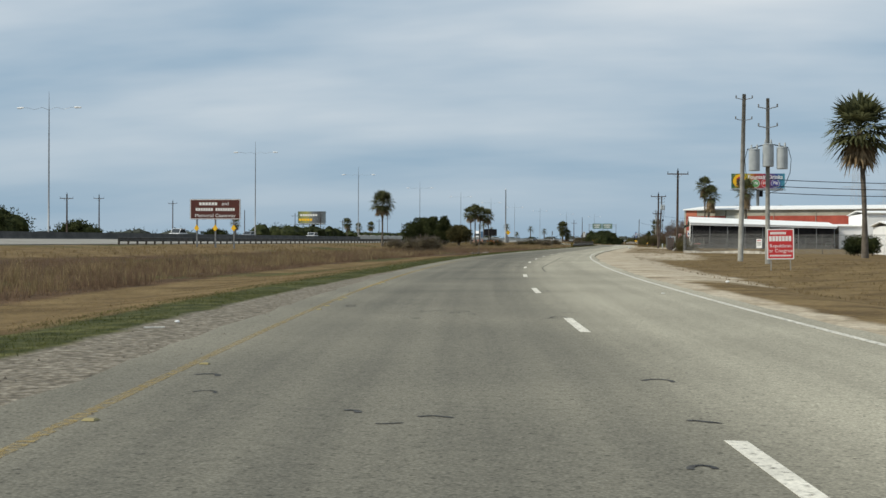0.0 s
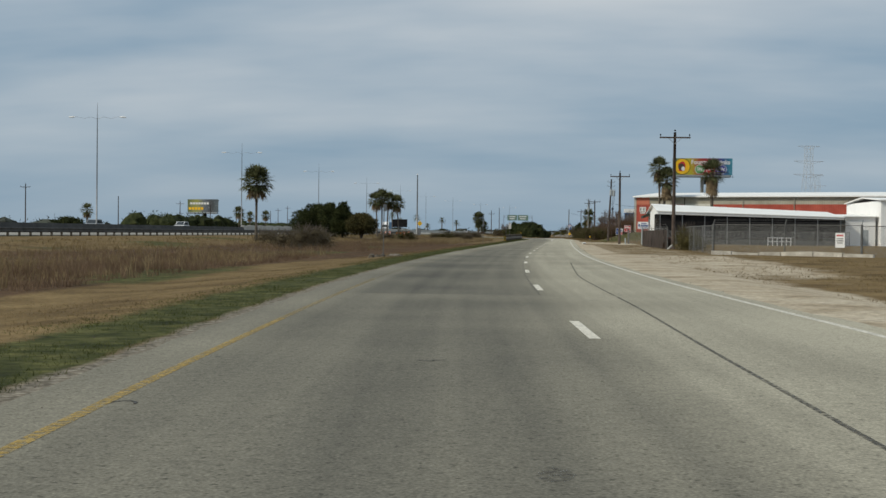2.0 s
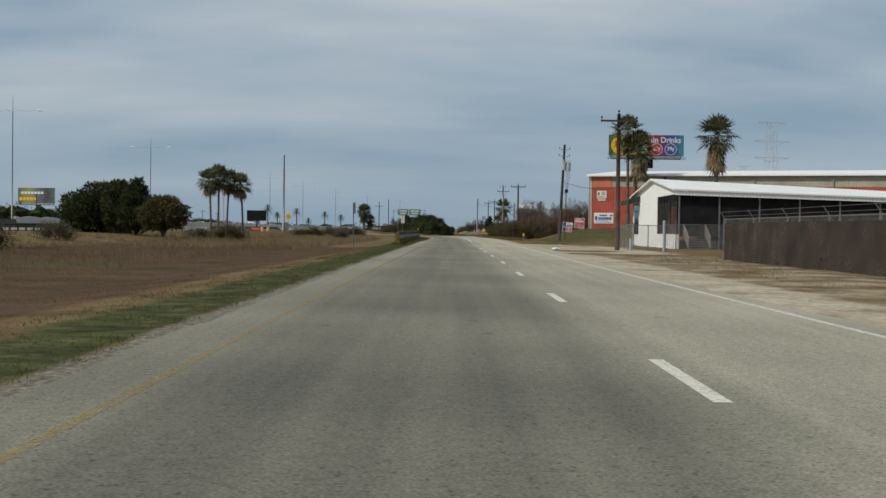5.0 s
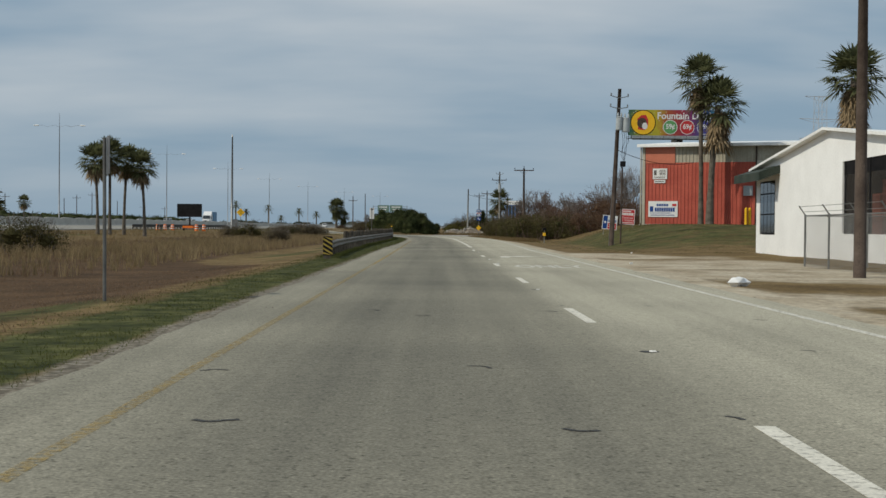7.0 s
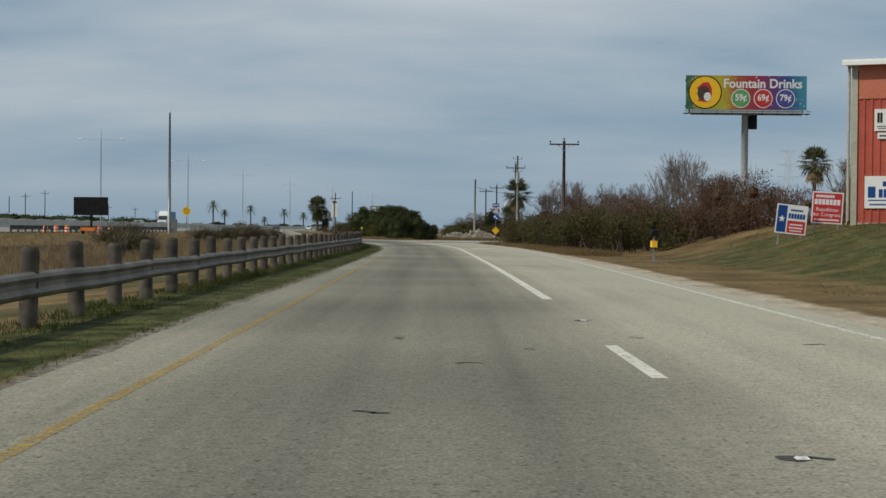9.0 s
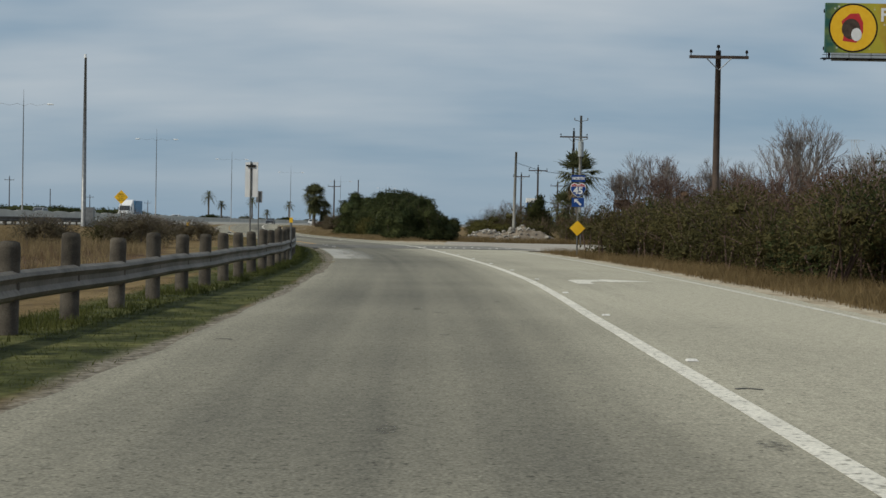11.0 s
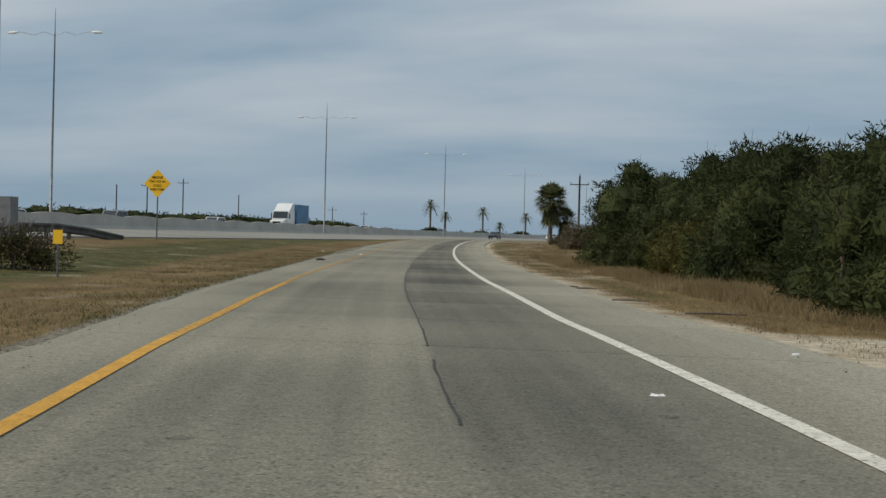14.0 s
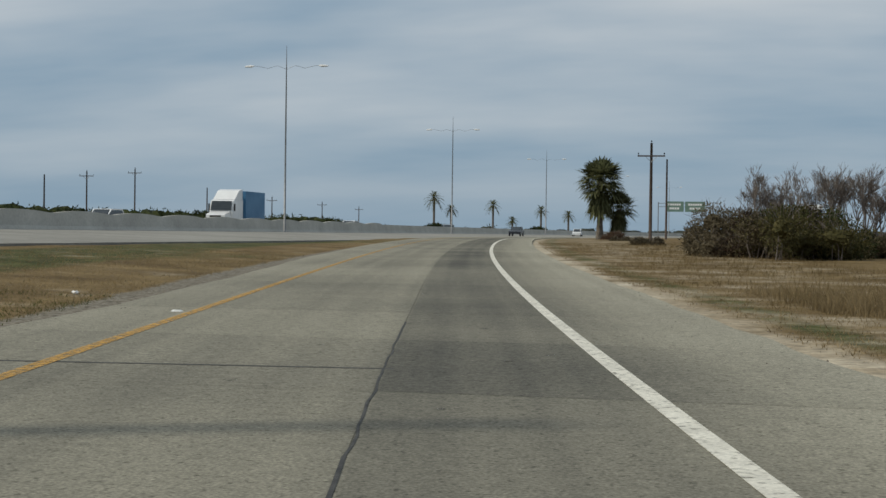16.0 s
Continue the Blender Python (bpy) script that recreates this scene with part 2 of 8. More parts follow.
# ---- the plan: frontage road, ramp and highway ----
line = spline([(-400, 78), (-120, 32), (-40, 18.9), (0, 12.27), (26.6, 8.3), (53.8, 5.1), (82, 2.75), (120, 1.05), (160, 0.36), (207, 0), (256, -0.27),
               (316, -1.06), (337, -1.86), (351.6, -2.92), (366, -4.57), (380, -6.63), (394, -9.15), (408, -11.91), (421.7, -14.83), (435.4, -17.81),
               (449, -20.69), (476, -26.1), (518, -33.4), (560, -39.0), (600, -42.6), (660, -44.2), (740, -40.5), (830, -31), (1000, 2), (1400, 130)])
edge_l = [(-400, -3.1), (0, -3.05), (45, -3.0), (100, -2.95), (170, -2.85), (230, -2.95), (264, -3.02), (300, -2.7), (330, -2.2), (350, -2.05), (372, -2.2), (388, -2.6), (405, -4.0), (420, -4.6), (480, -5.2), (1400, -5.2)]
edge_r = [(-400, 5.1), (0, 5.1), (70, 5.6), (110, 5.3), (280, 5.6), (330, 6.4), (352, 7.0), (374, 8.0), (390, 7.2), (404, 4.6), (419, 3.7), (455, 3.8), (476, 4.0), (1400, 4.0)]
yel_d = [(-400, -2.45), (30, -2.4), (200, -2.0), (290, -2.2), (340, -2.0), (384, -1.62), (390, -1.94), (398, -2.36), (407, -2.9), (417, -3.2), (428, -3.38), (1400, -3.5)]
lane_d = [(-400, 1.6), (20, 1.62), (43, 1.6), (108, 1.77), (150, 1.9), (188, 1.98), (212, 1.9), (240, 1.8), (264, 1.8), (273, 1.93), (289, 1.95), (305, 2.0), (326, 2.25), (338, 2.55), (354, 2.7), (366, 3.0), (381, 3.5), (390, 3.3), (400, 2.5), (414, 1.88), (421, 1.8), (430, 1.66), (1400, 1.6)]
white_d = [(-400, 4.65), (0, 4.65), (30, 4.9), (72, 5.2), (112, 4.95), (265, 4.9), (286, 5.2), (328, 6.0), (352, 6.5), (374, 7.3)]

seam_d = [(380, 1.3), (387, 1.12), (391, 0.95), (398, 0.35), (405, 0.0), (414, -0.27), (418, -0.4), (423, -0.5), (430, -0.55), (441, -0.5), (456, -0.42), (470, -0.32), (1400, -0.32)]


def ramp_z(y):
    """The ramp climbs a little to the highway."""
    u = min(max((y - 452) / 120, 0), 1)
    return 0.75 * u * u * (3 - 2 * u)


def hw_x(x, y):
    """x of a line that runs at x along the highway: straight, then bending to the right."""
    return x + 0.00027 * max(y - 590, 0) ** 2


def hw_z(y):
    return 0.55


def bump01(q, a, b):
    u = min(max((q - a) / (b - a), 0), 1)
    return u * u * (3 - 2 * u)


def ground_z(x, y):
    d = x - line(y)
    z = -0.05
    # ditch on the highway side, bank up to the highway
    if d < -3:
        k = 1 - bump01(y, 395, 430)
        z -= k * 0.30 * bump01(-d, 4.5, 9) * (1 - bump01(-x, 20, 36))
        z += 0.50 * bump01(-x, 24, 45)
        if y > 430:
            z = max(z, ramp_z(y) - 0.06 - 0.02 * max(-d - 5, 0)) if y < 600 else 0.4
    if d > 3:
        z -= 0.25 * bump01(d, 7, 10) * (1 - bump01(y, 90, 150))
        # the mound on which the red warehouse stands
        m = bump01(x, 9.0, 17.0) * bump01(y, 262, 292) * (1 - bump01(y, 318, 345))
        z += 1.62 * m
        z += 0.35 * bump01(x, 15, 24) * (1 - bump01(y, 100, 140))
        if y > 430:
            z = max(z, ramp_z(y) - 0.08)
    z += 0.05 * noise.noise((x * 0.25, y * 0.25, 3.0)) * min(1, max(0, (abs(d) - 6) / 4)) * (1 if abs(x) < 300 else 0)
    return z


# ---- ground ----
def ground_material():
    m = bpy.data.materials.new("dry coastal grassland")
    m.use_nodes = True
    nt = m.node_tree
    b = nt.nodes["Principled BSDF"]
    b.inputs["Roughness"].default_value, b.inputs["Specular IOR Level"].default_value = 0.95, 0.1
    geo = nt.nodes.new("ShaderNodeNewGeometry")
    at = nt.nodes.new("ShaderNodeVertexColor")
    at.layer_name = "zone"
    sp = nt.nodes.new("ShaderNodeSeparateColor")
    nt.links.new(at.outputs["Color"], sp.inputs[0])

    def noi(scale, detail=4, sy=1.0):
        mp = nt.nodes.new("ShaderNodeMapping")
        mp.inputs["Scale"].default_value = (1, sy, 1)
        nt.links.new(geo.outputs["Position"], mp.inputs[0])
        n = nt.nodes.new("ShaderNodeTexNoise")
        n.inputs["Scale"].default_value, n.inputs["Detail"].default_value = scale, detail
        nt.links.new(mp.outputs[0], n.inputs["Vector"])
        return n.outputs["Fac"]

    def ramp(src, stops):
        r = nt.nodes.new("ShaderNodeValToRGB")
        while len(r.color_ramp.elements) < len(stops):
            r.color_ramp.elements.new(0.5)
        for e, (p, c) in zip(r.color_ramp.elements, stops):
            e.position, e.color = p, (*c, 1)
        nt.links.new(src, r.inputs[0])
        return r.outputs[0]

    def mix(f, a, c):
        n = nt.nodes.new("ShaderNodeMix")
        n.data_type = "RGBA"
        nt.links.new(f, n.inputs["Factor"])
        nt.links.new(a, n.inputs["A"])
        nt.links.new(c, n.inputs["B"])
        return n.outputs["Result"]

    def broken(zone, src, amount=0.9):
        """The zone's weight, its border broken up by noise."""
        a = nt.nodes.new("ShaderNodeMath")
        a.operation = "MULTIPLY_ADD"
        nt.links.new(src, a.inputs[0])
        a.inputs[1].default_value = amount
        nt.links.new(zone, a.inputs[2])
        r = nt.nodes.new("ShaderNodeMapRange")
        r.inputs["From Min"].default_value, r.inputs["From Max"].default_value = 0.5 + amount / 2 - 0.14, 0.5 + amount / 2 + 0.14
        nt.links.new(a.outputs[0], r.inputs[0])
        return r.outputs[0]

    big, mid, fine = noi(0.05, 4, 0.6), noi(0.45, 5), noi(7, 4)
    dry = mix(big, ramp(mid, [(0.3, (0.082, 0.056, 0.024)), (0.5, (0.146, 0.103, 0.046)), (0.72, (0.22, 0.16, 0.077))]),
              ramp(mid, [(0.3, (0.1, 0.066, 0.031)), (0.7, (0.185, 0.129, 0.062))]))
    reed = ramp(mid, [(0.3, (0.05, 0.031, 0.017)), (0.7, (0.112, 0.069, 0.038))])
    green = ramp(noi(1.6, 4), [(0.3, (0.02, 0.025, 0.008)), (0.48, (0.052, 0.058, 0.019)), (0.72, (0.11, 0.108, 0.04))])
    gravel = ramp(noi(13.0, 7), [(0.28, (0.07, 0.06, 0.047)), (0.5, (0.165, 0.146, 0.115)), (0.75, (0.31, 0.284, 0.235))])
    col = mix(broken(sp.outputs[2], big, 0.9), dry, reed)
    col = mix(broken(sp.outputs[0], noi(0.8, 4), 0.8), col, green)
    col = mix(broken(sp.outputs[1], noi(0.6, 5), 0.8), col, gravel)
    sand = ramp(noi(0.55, 6), [(0.3, (0.2, 0.155, 0.1)), (0.42, (0.35, 0.295, 0.215)), (0.7, (0.47, 0.415, 0.325))])
    col = mix(broken(at.outputs["Alpha"], noi(0.5, 5), 0.8), col, sand)
    sc = nt.nodes.new("ShaderNodeVectorMath")
    sc.operation = "SCALE"
    mr = nt.nodes.new("ShaderNodeMapRange")
    mr.inputs["From Min"].default_value, mr.inputs["From Max"].default_value = 0.3, 0.7
    mr.inputs["To Min"].default_value, mr.inputs["To Max"].default_value = 0.7, 1.3
    nt.links.new(fine, mr.inputs[0])
    nt.links.new(col, sc.inputs[0])
    nt.links.new(mr.outputs[0], sc.inputs["Scale"])
    nt.links.new(sc.outputs[0], b.inputs["Base Color"])
    bp = nt.nodes.new("ShaderNodeBump")
    bp.inputs["Strength"].default_value, bp.inputs["Distance"].default_value = 0.8, 0.06
    nt.links.new(noi(9, 4), bp.inputs["Height"])
    nt.links.new(bp.outputs[0], b.inputs["Normal"])
    return m


def zones(x, y):
    """Weights of green verge, gravel, reed bed and sandy shoulder."""
    d = x - line(y)
    el, er = lerp(edge_l, y), lerp(edge_r, y)
    green = gravel = reeds = sand = 0.0
    if d < el + 1:
        wide = 1 - bump01(y, 8, 60)
        rail = bump01(y, 225, 250) * (1 - bump01(y, 384, 390))
        gravel = 1 - bump01(el - d, 0.05 + 0.85 * wide, 0.7 + 1.2 * wide - 0.15 * rail)
        g = el - d
        far = bump01(y, 240, 340)
        tight = bump01(y, 225, 245)
        green = bump01(g, 0.05 + 0.65 * wide, 0.6 + 1.0 * wide - 0.1 * tight) * (1 - bump01(g, 1.2 + wide + 0.7 * far, 2.4 + 1.3 * wide + 1.0 * far)) * (0.88 + 0.1 * far if y < 386 else 0.25)
        green = max(green, 0.62 * bump01(y, 405, 425) * bump01(g, 3.0, 4.5) * (1 - bump01(g, 9, 12)))
        # patches of green in the mown field
        green = max(green, 0.62 * bump01(noise.noise((x * 0.16, y * 0.05, 7.0)), 0.02, 0.4) * bump01(g, 1.5, 3) * (1 - bump01(y, 225, 245)))
        green = max(green, 0.5 * bump01(noise.noise((x * 0.1, y * 0.04, 3.0)), 0.05, 0.45) * bump01(-x, 22, 28))
        green = max(green, 0.6 * bump01(noise.noise((x * 0.3, y * 0.12, 5.0)), -0.25, 0.3) * bump01(y, 238, 250) * (1 - bump01(y, 384, 392)) * (1 - bump01(g, 4.5, 8)))
        sand = 0.3 * bump01(y, 384, 400) * (1 - bump01(g, 10, 16))
        near = 4.4 * bump01(y, 110, 165) * (1 - bump01(y, 236, 250))
        reeds = bump01(g, 6.0 - near, 8.5 - near) * (1 - bump01(-x, 22, 32)) * (1 - bump01(y, 380, 420))
    if d > er - 1:
        g = d - er
        sand = 1 - bump01(g, 0.3, 1.5)
        sand = max(sand, bump01(y, 30, 52) * (1 - bump01(y, 126, 136)) * (1 - bump01(g, 3.0, 5.5)))
        sand = max(sand, bump01(y, 205, 216) * (1 - bump01(y, 258, 266)) * (1 - bump01(g, 6.0, 10.0)) * min(1, 0.62 + 0.7 * noise.noise((x * 0.22, y * 0.16, 1.0))))
        sand = max(sand, bump01(y, 136, 146) * (1 - bump01(y, 205, 214)) * (1 - bump01(g, 1.2, 2.6)))
        sand = max(sand, 0.85 * bump01(y, 386, 393) * (1 - bump01(y, 410, 417)) * (1 - bump01(g, 4.5, 7.0)))
        sand *= 1 - 0.4 * bump01(y, 409, 418)
        sand = max(sand, 0.75 * bump01(y, 92, 110) * (1 - bump01(y, 134, 146)) * (1 - bump01(g, 7, 11)))
        sand = max(sand, (0.05 + 0.4 * bump01(y, 84, 108)) * (1 - bump01(g, 6.5, 10)) * (1 - bump01(y, 205, 215)))
        sand = max(sand, 0.4 * bump01(y, 420, 440) * (1 - bump01(g, 8, 14)))
        green = 0.58 * bump01(y, 262, 275) * (1 - bump01(y, 305, 322)) * bump01(g, 2, 5) * (1 - bump01(g, 22, 40))
        green = max(green, 0.55 * bump01(y, 415, 425) * bump01(g, 0.5, 1.2) * (1 - bump01(g, 1.5, 2.5)))
    return green, gravel, reeds, sand


stations = [-1500, -700, -400, -250, -150, -90, -60, -40, -28, -20, -14, -8, -4] + list(np.arange(0, 500, 1.5)) + list(np.arange(500, 640, 5)) + list(range(650, 1000, 40)) + [1100, 1300, 1600, 2100, 3000, 4600]
offsets = [-4500, -2500, -1400, -800, -450, -280, -190, -140, -110, -90, -78, -70, -64, -60, -56, -52, -48, -45, -42, -39, -36, -33, -30, -27, -24, -21, -18.5, -16, -14, -12.2, -10.8, -9.6, -8.6, -7.8, -7.2, -6.7, -6.3,
           -5.9, -5.5, -5.1, -4.7, -4.3, -3.9, -3.5, -3.1, -2.7, -2.3, 0, 3.4, 3.8, 4.4, 5, 5.4, 5.8, 6.2, 6.6, 7, 7.5, 8, 8.7, 9.5, 10.4, 11.4, 12.6, 14, 15.6, 17.4, 19.5, 22, 25, 29, 34, 40, 50, 65, 90, 130, 200, 320, 520, 900, 1700, 4500]
gv, gc = [], []
for y in stations:
    c = line(y)
    for o in offsets:
        x = c + o
        gv.append((x, y, ground_z(x, y) if -60 < y < 1000 and abs(o) < 300 else 0.1))
        gc.append(zones(x, y))
nO = len(offsets)
gf = [(i * nO + j, i * nO + j + 1, (i + 1) * nO + j + 1, (i + 1) * nO + j) for i in range(len(stations) - 1) for j in range(nO - 1)]
gme = bpy.data.meshes.new("ground")
gme.from_pydata(gv, [], gf)
ca = gme.color_attributes.new("zone", "FLOAT_COLOR", "POINT")
ca.data.foreach_set("color", np.array(gc, dtype=np.float32).ravel())
gme.materials.append(ground_material())
gme.polygons.foreach_set("use_smooth", [True] * len(gme.polygons))
ground = tagged(new("ground", gme), "flat dry tan grassland with reddish reeds and gravel shoulders", "ground", kind="structure")


# ---- road ----
def road_material(name, base, light, dark, streak, pale=False):
    """Worn paving: u is metres across, v metres along."""
    m = bpy.data.materials.new(name)
    m.use_nodes = True
    nt = m.node_tree
    b = nt.nodes["Principled BSDF"]
    b.inputs["Roughness"].default_value, b.inputs["Specular IOR Level"].default_value = 0.92, 0.08
    geo = nt.nodes.new("ShaderNodeNewGeometry")
    uv = nt.nodes.new("ShaderNodeUVMap")
    uv.uv_map = "lane"

    def noi(vec, scale, detail, sc=(1, 1, 1)):
        mp = nt.nodes.new("ShaderNodeMapping")
        mp.inputs["Scale"].default_value = sc
        nt.links.new(vec, mp.inputs[0])
        n = nt.nodes.new("ShaderNodeTexNoise")
        n.inputs["Scale"].default_value, n.inputs["Detail"].default_value = scale, detail
        nt.links.new(mp.outputs[0], n.inputs["Vector"])
        return n.outputs["Fac"]

    def mapr(src, a, c, lo, hi):
        r = nt.nodes.new("ShaderNodeMapRange")
        r.inputs["From Min"].default_value, r.inputs["From Max"].default_value = a, c
        r.inputs["To Min"].default_value, r.inputs["To Max"].default_value = lo, hi
        nt.links.new(src, r.inputs[0])
        return r.outputs[0]

    def math2(op, a, c):
        n = nt.nodes.new("ShaderNodeMath")
        n.operation = op
        for k, q in enumerate((a, c)):
            if isinstance(q, (int, float)):
                n.inputs[k].default_value = q
            else:
                nt.links.new(q, n.inputs[k])
        return n.outputs[0]

    # oil-darkened middle of each lane, drawn out along the traffic
    su = nt.nodes.new("ShaderNodeSeparateXYZ")
    nt.links.new(uv.outputs[0], su.inputs[0])
    wob = mapr(noi(uv.outputs[0], 0.5, 3, (0.6, 0.05, 1)), 0.3, 0.7, -0.25 if pale else -0.02, 0.25 if pale else 0.02)
    u = math2("ADD", su.outputs[0], wob)
    cr = nt.nodes.new("ShaderNodeValToRGB")
    el = cr.color_ramp.elements
    stops = streak
    while len(el) < len(stops):
        el.new(0.5)
    for e, (p, v) in zip(el, stops):
        e.position, e.color = (p + 6) / 14, (v, v, v, 1)
    nt.links.new(mapr(u, -6, 8, 0, 1), cr.inputs[0])
    blotch = mapr(noi(geo.outputs["Position"], 0.16, 5), 0.3, 0.7, -0.14, 0.14)
    stripes = mapr(noi(uv.outputs[0], 1.0, 4, (2.0, 0.025, 1)), 0.3, 0.7, -0.1, 0.1)
    f = math2("ADD", math2("ADD", cr.outputs["Color"], blotch), stripes)
    if pale:
        # a stretch of the left lane is worn darker
        dk = math2("MULTIPLY", math2("MULTIPLY", mapr(u, 2.0, 1.5, 0.0, 1.0), mapr(u, -2.6, -1.7, 0.0, 1.0)), math2("MULTIPLY", mapr(su.outputs[1], 79.9, 80.2, -0.1, -0.22), mapr(su.outputs[1], 100, 190, 1.0, 0.0)))
        f = math2("ADD", f, dk)
        # the old surface before the ramp is darker all over
        f = math2("ADD", f, mapr(su.outputs[1], 335, 352, 0.0, -0.1))
        # the newer stretch is paler outside the wheel paths
        f = math2("ADD", f, math2("MULTIPLY", mapr(u, -1.2, -2.4, 0.0, 1.0), mapr(su.outputs[1], 100, 190, 0.0, 0.18)))
        f = math2("ADD", f, math2("MULTIPLY", mapr(u, 1.3, 2.4, 0.0, 1.0), mapr(su.outputs[1], 150, 240, 0.0, 0.16)))
    col = nt.nodes.new("ShaderNodeValToRGB")
    ce = col.color_ramp.elements
    ce[0].position, ce[0].color = 0.0, (*dark, 1)
    ce[1].position, ce[1].color = 1.0, (*light, 1)
    mid = ce.new(0.5)
    mid.color = (*base, 1)
    nt.links.new(f, col.inputs[0])
    if not pale:
        # slabs and patches differ a little from one another
        oi = nt.nodes.new("ShaderNodeObjectInfo")
        f = math2("ADD", f, mapr(oi.outputs["Random"], 0, 1, -0.09, 0.09))
        # near the old asphalt both halves are worn alike
        f = math2("ADD", f, math2("MULTIPLY", mapr(u, -0.27, -0.34, 0.0, 1.0), mapr(su.outputs[1], 392, 410, -0.2, 0.0)))
        f = math2("ADD", f, math2("MULTIPLY", mapr(u, -0.34, -0.27, 0.0, 1.0), mapr(su.outputs[1], 392, 412, 0.1, 0.0)))
        nt.links.new(f, col.inputs[0])
    grain = mapr(noi(geo.outputs["Position"], 42, 3), 0.25, 0.75, 0.6, 1.38)
    coarse = mapr(noi(geo.outputs["Position"], 9, 3), 0.3, 0.7, 0.88, 1.12)
    # pits and dark stones between the worn chips
    pits = mapr(noi(geo.outputs["Position"], 19, 2), 0.60, 0.69, 1.0, 0.55)
    chips = mapr(noi(geo.outputs["Position"], 27, 2), 0.62, 0.70, 1.0, 1.25)
    grain = math2("MULTIPLY", math2("MULTIPLY", grain, pits), chips)
    sc = nt.nodes.new("ShaderNodeVectorMath")
    sc.operation = "SCALE"
    nt.links.new(col.outputs[0], sc.inputs[0])
    nt.links.new(math2("MULTIPLY", grain, coarse), sc.inputs["Scale"])
    nt.links.new(sc.outputs[0], b.inputs["Base Color"])
    bp = nt.nodes.new("ShaderNodeBump")
    bp.inputs["Strength"].default_value, bp.inputs["Distance"].default_value = 0.5, 0.012
    nt.links.new(noi(geo.outputs["Position"], 40, 2), bp.inputs["Height"])
    nt.links.new(bp.outputs[0], b.inputs["Normal"])
    return m


def strip(name, ys, left, right, z, material, thick=0.12, cols=None, ragged=0.0, shift=None):
    """A paved strip along the road between two offsets from its line; returns the mesh."""
    ys = list(ys)
    vs, uvs, rows = [], [], cols or 8
    for y in ys:
        c, l, r = line(y), left(y), right(y)
        if ragged:
            l += ragged * noise.noise((y * 0.8, 1.3, 0)) + ragged * noise.noise((y * 3.1, 4.3, 0)) * 0.5
            r += ragged * noise.noise((y * 0.8, 7.3, 0)) + ragged * noise.noise((y * 3.1, 9.3, 0)) * 0.5
        zz = z(y) if callable(z) else z
        for j in range(rows + 1):
            d = l + (r - l) * j / rows
            vs.append((c + d, y, zz))
            uvs.append((d - (shift(y) if shift else 0), y))
        vs += [(c + l, y, zz - thick), (c + r, y, zz - thick)]
        uvs += [(l, y), (r, y)]
    n = rows + 3
    fs = []
    for i in range(len(ys) - 1):
        a, b2 = i * n, (i + 1) * n
        fs += [(a + j, a + j + 1, b2 + j + 1, b2 + j) for j in range(rows)]
        fs += [(a + rows + 1, a, b2, b2 + rows + 1), (a + rows, a + rows + 2, b2 + rows + 2, b2 + rows)]
    fs += [tuple(range(rows, -1, -1)) + (rows + 1, rows + 2), tuple((len(ys) - 1) * n + j for j in list(range(rows + 1)) + [rows + 2, rows + 1])]
    me = bpy.data.meshes.new(name)
    me.from_pydata(vs, [], fs)
    lay = me.uv_layers.new(name="lane")
    idx = np.empty(len(me.loops), dtype=np.int32)
    me.loops.foreach_get("vertex_index", idx)
    lay.data.foreach_set("uv", np.array(uvs, dtype=np.float32)[idx].ravel())
    me.materials.append(material)
    me.update()
    return me


M["asphalt"] = road_material("worn grey chip-seal asphalt", (0.222, 0.21, 0.168), (0.39, 0.367, 0.292), (0.088, 0.086, 0.075),
                             [(-5, 0.44), (-2.5, 0.38), (-1.6, 0.36), (-0.8, 0.32), (0.0, 0.37), (0.9, 0.39), (1.7, 0.57), (2.4, 0.76), (3.4, 0.74), (4.4, 0.82), (6, 0.9)], pale=True)
M["patch"] = road_material("dark asphalt patch", (0.14, 0.136, 0.125), (0.22, 0.212, 0.19), (0.085, 0.083, 0.078), [(-5, 0.75), (-2, 0.5), (0, 0.35), (2, 0.45), (5, 0.7)])
M["slab"] = road_material("pale worn concrete paving", (0.228, 0.215, 0.172), (0.33, 0.311, 0.248), (0.085, 0.083, 0.073),
                          [(-5, 0.62), (-3.2, 0.5), (-2, 0.42), (-0.34, 0.48), (-0.27, 0.22), (0.6, 0.16), (1.5, 0.24), (2.3, 0.5), (3.2, 0.75), (4.5, 0.85)])
road = tagged(new("road", strip("road", list(np.arange(-60, 376, 1.0)) + [376], lambda y: lerp(edge_l, y), lambda y: lerp(edge_r, y), 0.0, M["asphalt"], ragged=0.12)),
              "two-lane grey asphalt frontage road with dark worn wheel paths", "road", kind="structure")
part("far_stretch", strip("far_stretch", [-400, -300, -200, -120, -60], lambda y: -4.3, lambda y: 5.1, 0.0, M["asphalt"]), None, road)
patch_me = strip("asphalt_patch", np.arange(373.7, 384.8, 0.5), lambda y: lerp(edge_l, y) - 0.1, lambda y: lerp(edge_r, y) + 0.6, 0.006, M["patch"], cols=36, ragged=0.2)
for v in patch_me.vertices:
    # its ends lie square to the bending road
    v.co.y += 0.45 * (v.co.x + 6.8) + 0.22 * noise.noise((v.co.x * 1.7, 0.0, 4.0))
part("asphalt_patch", patch_me, None, road, "darker patched band of asphalt across the road")
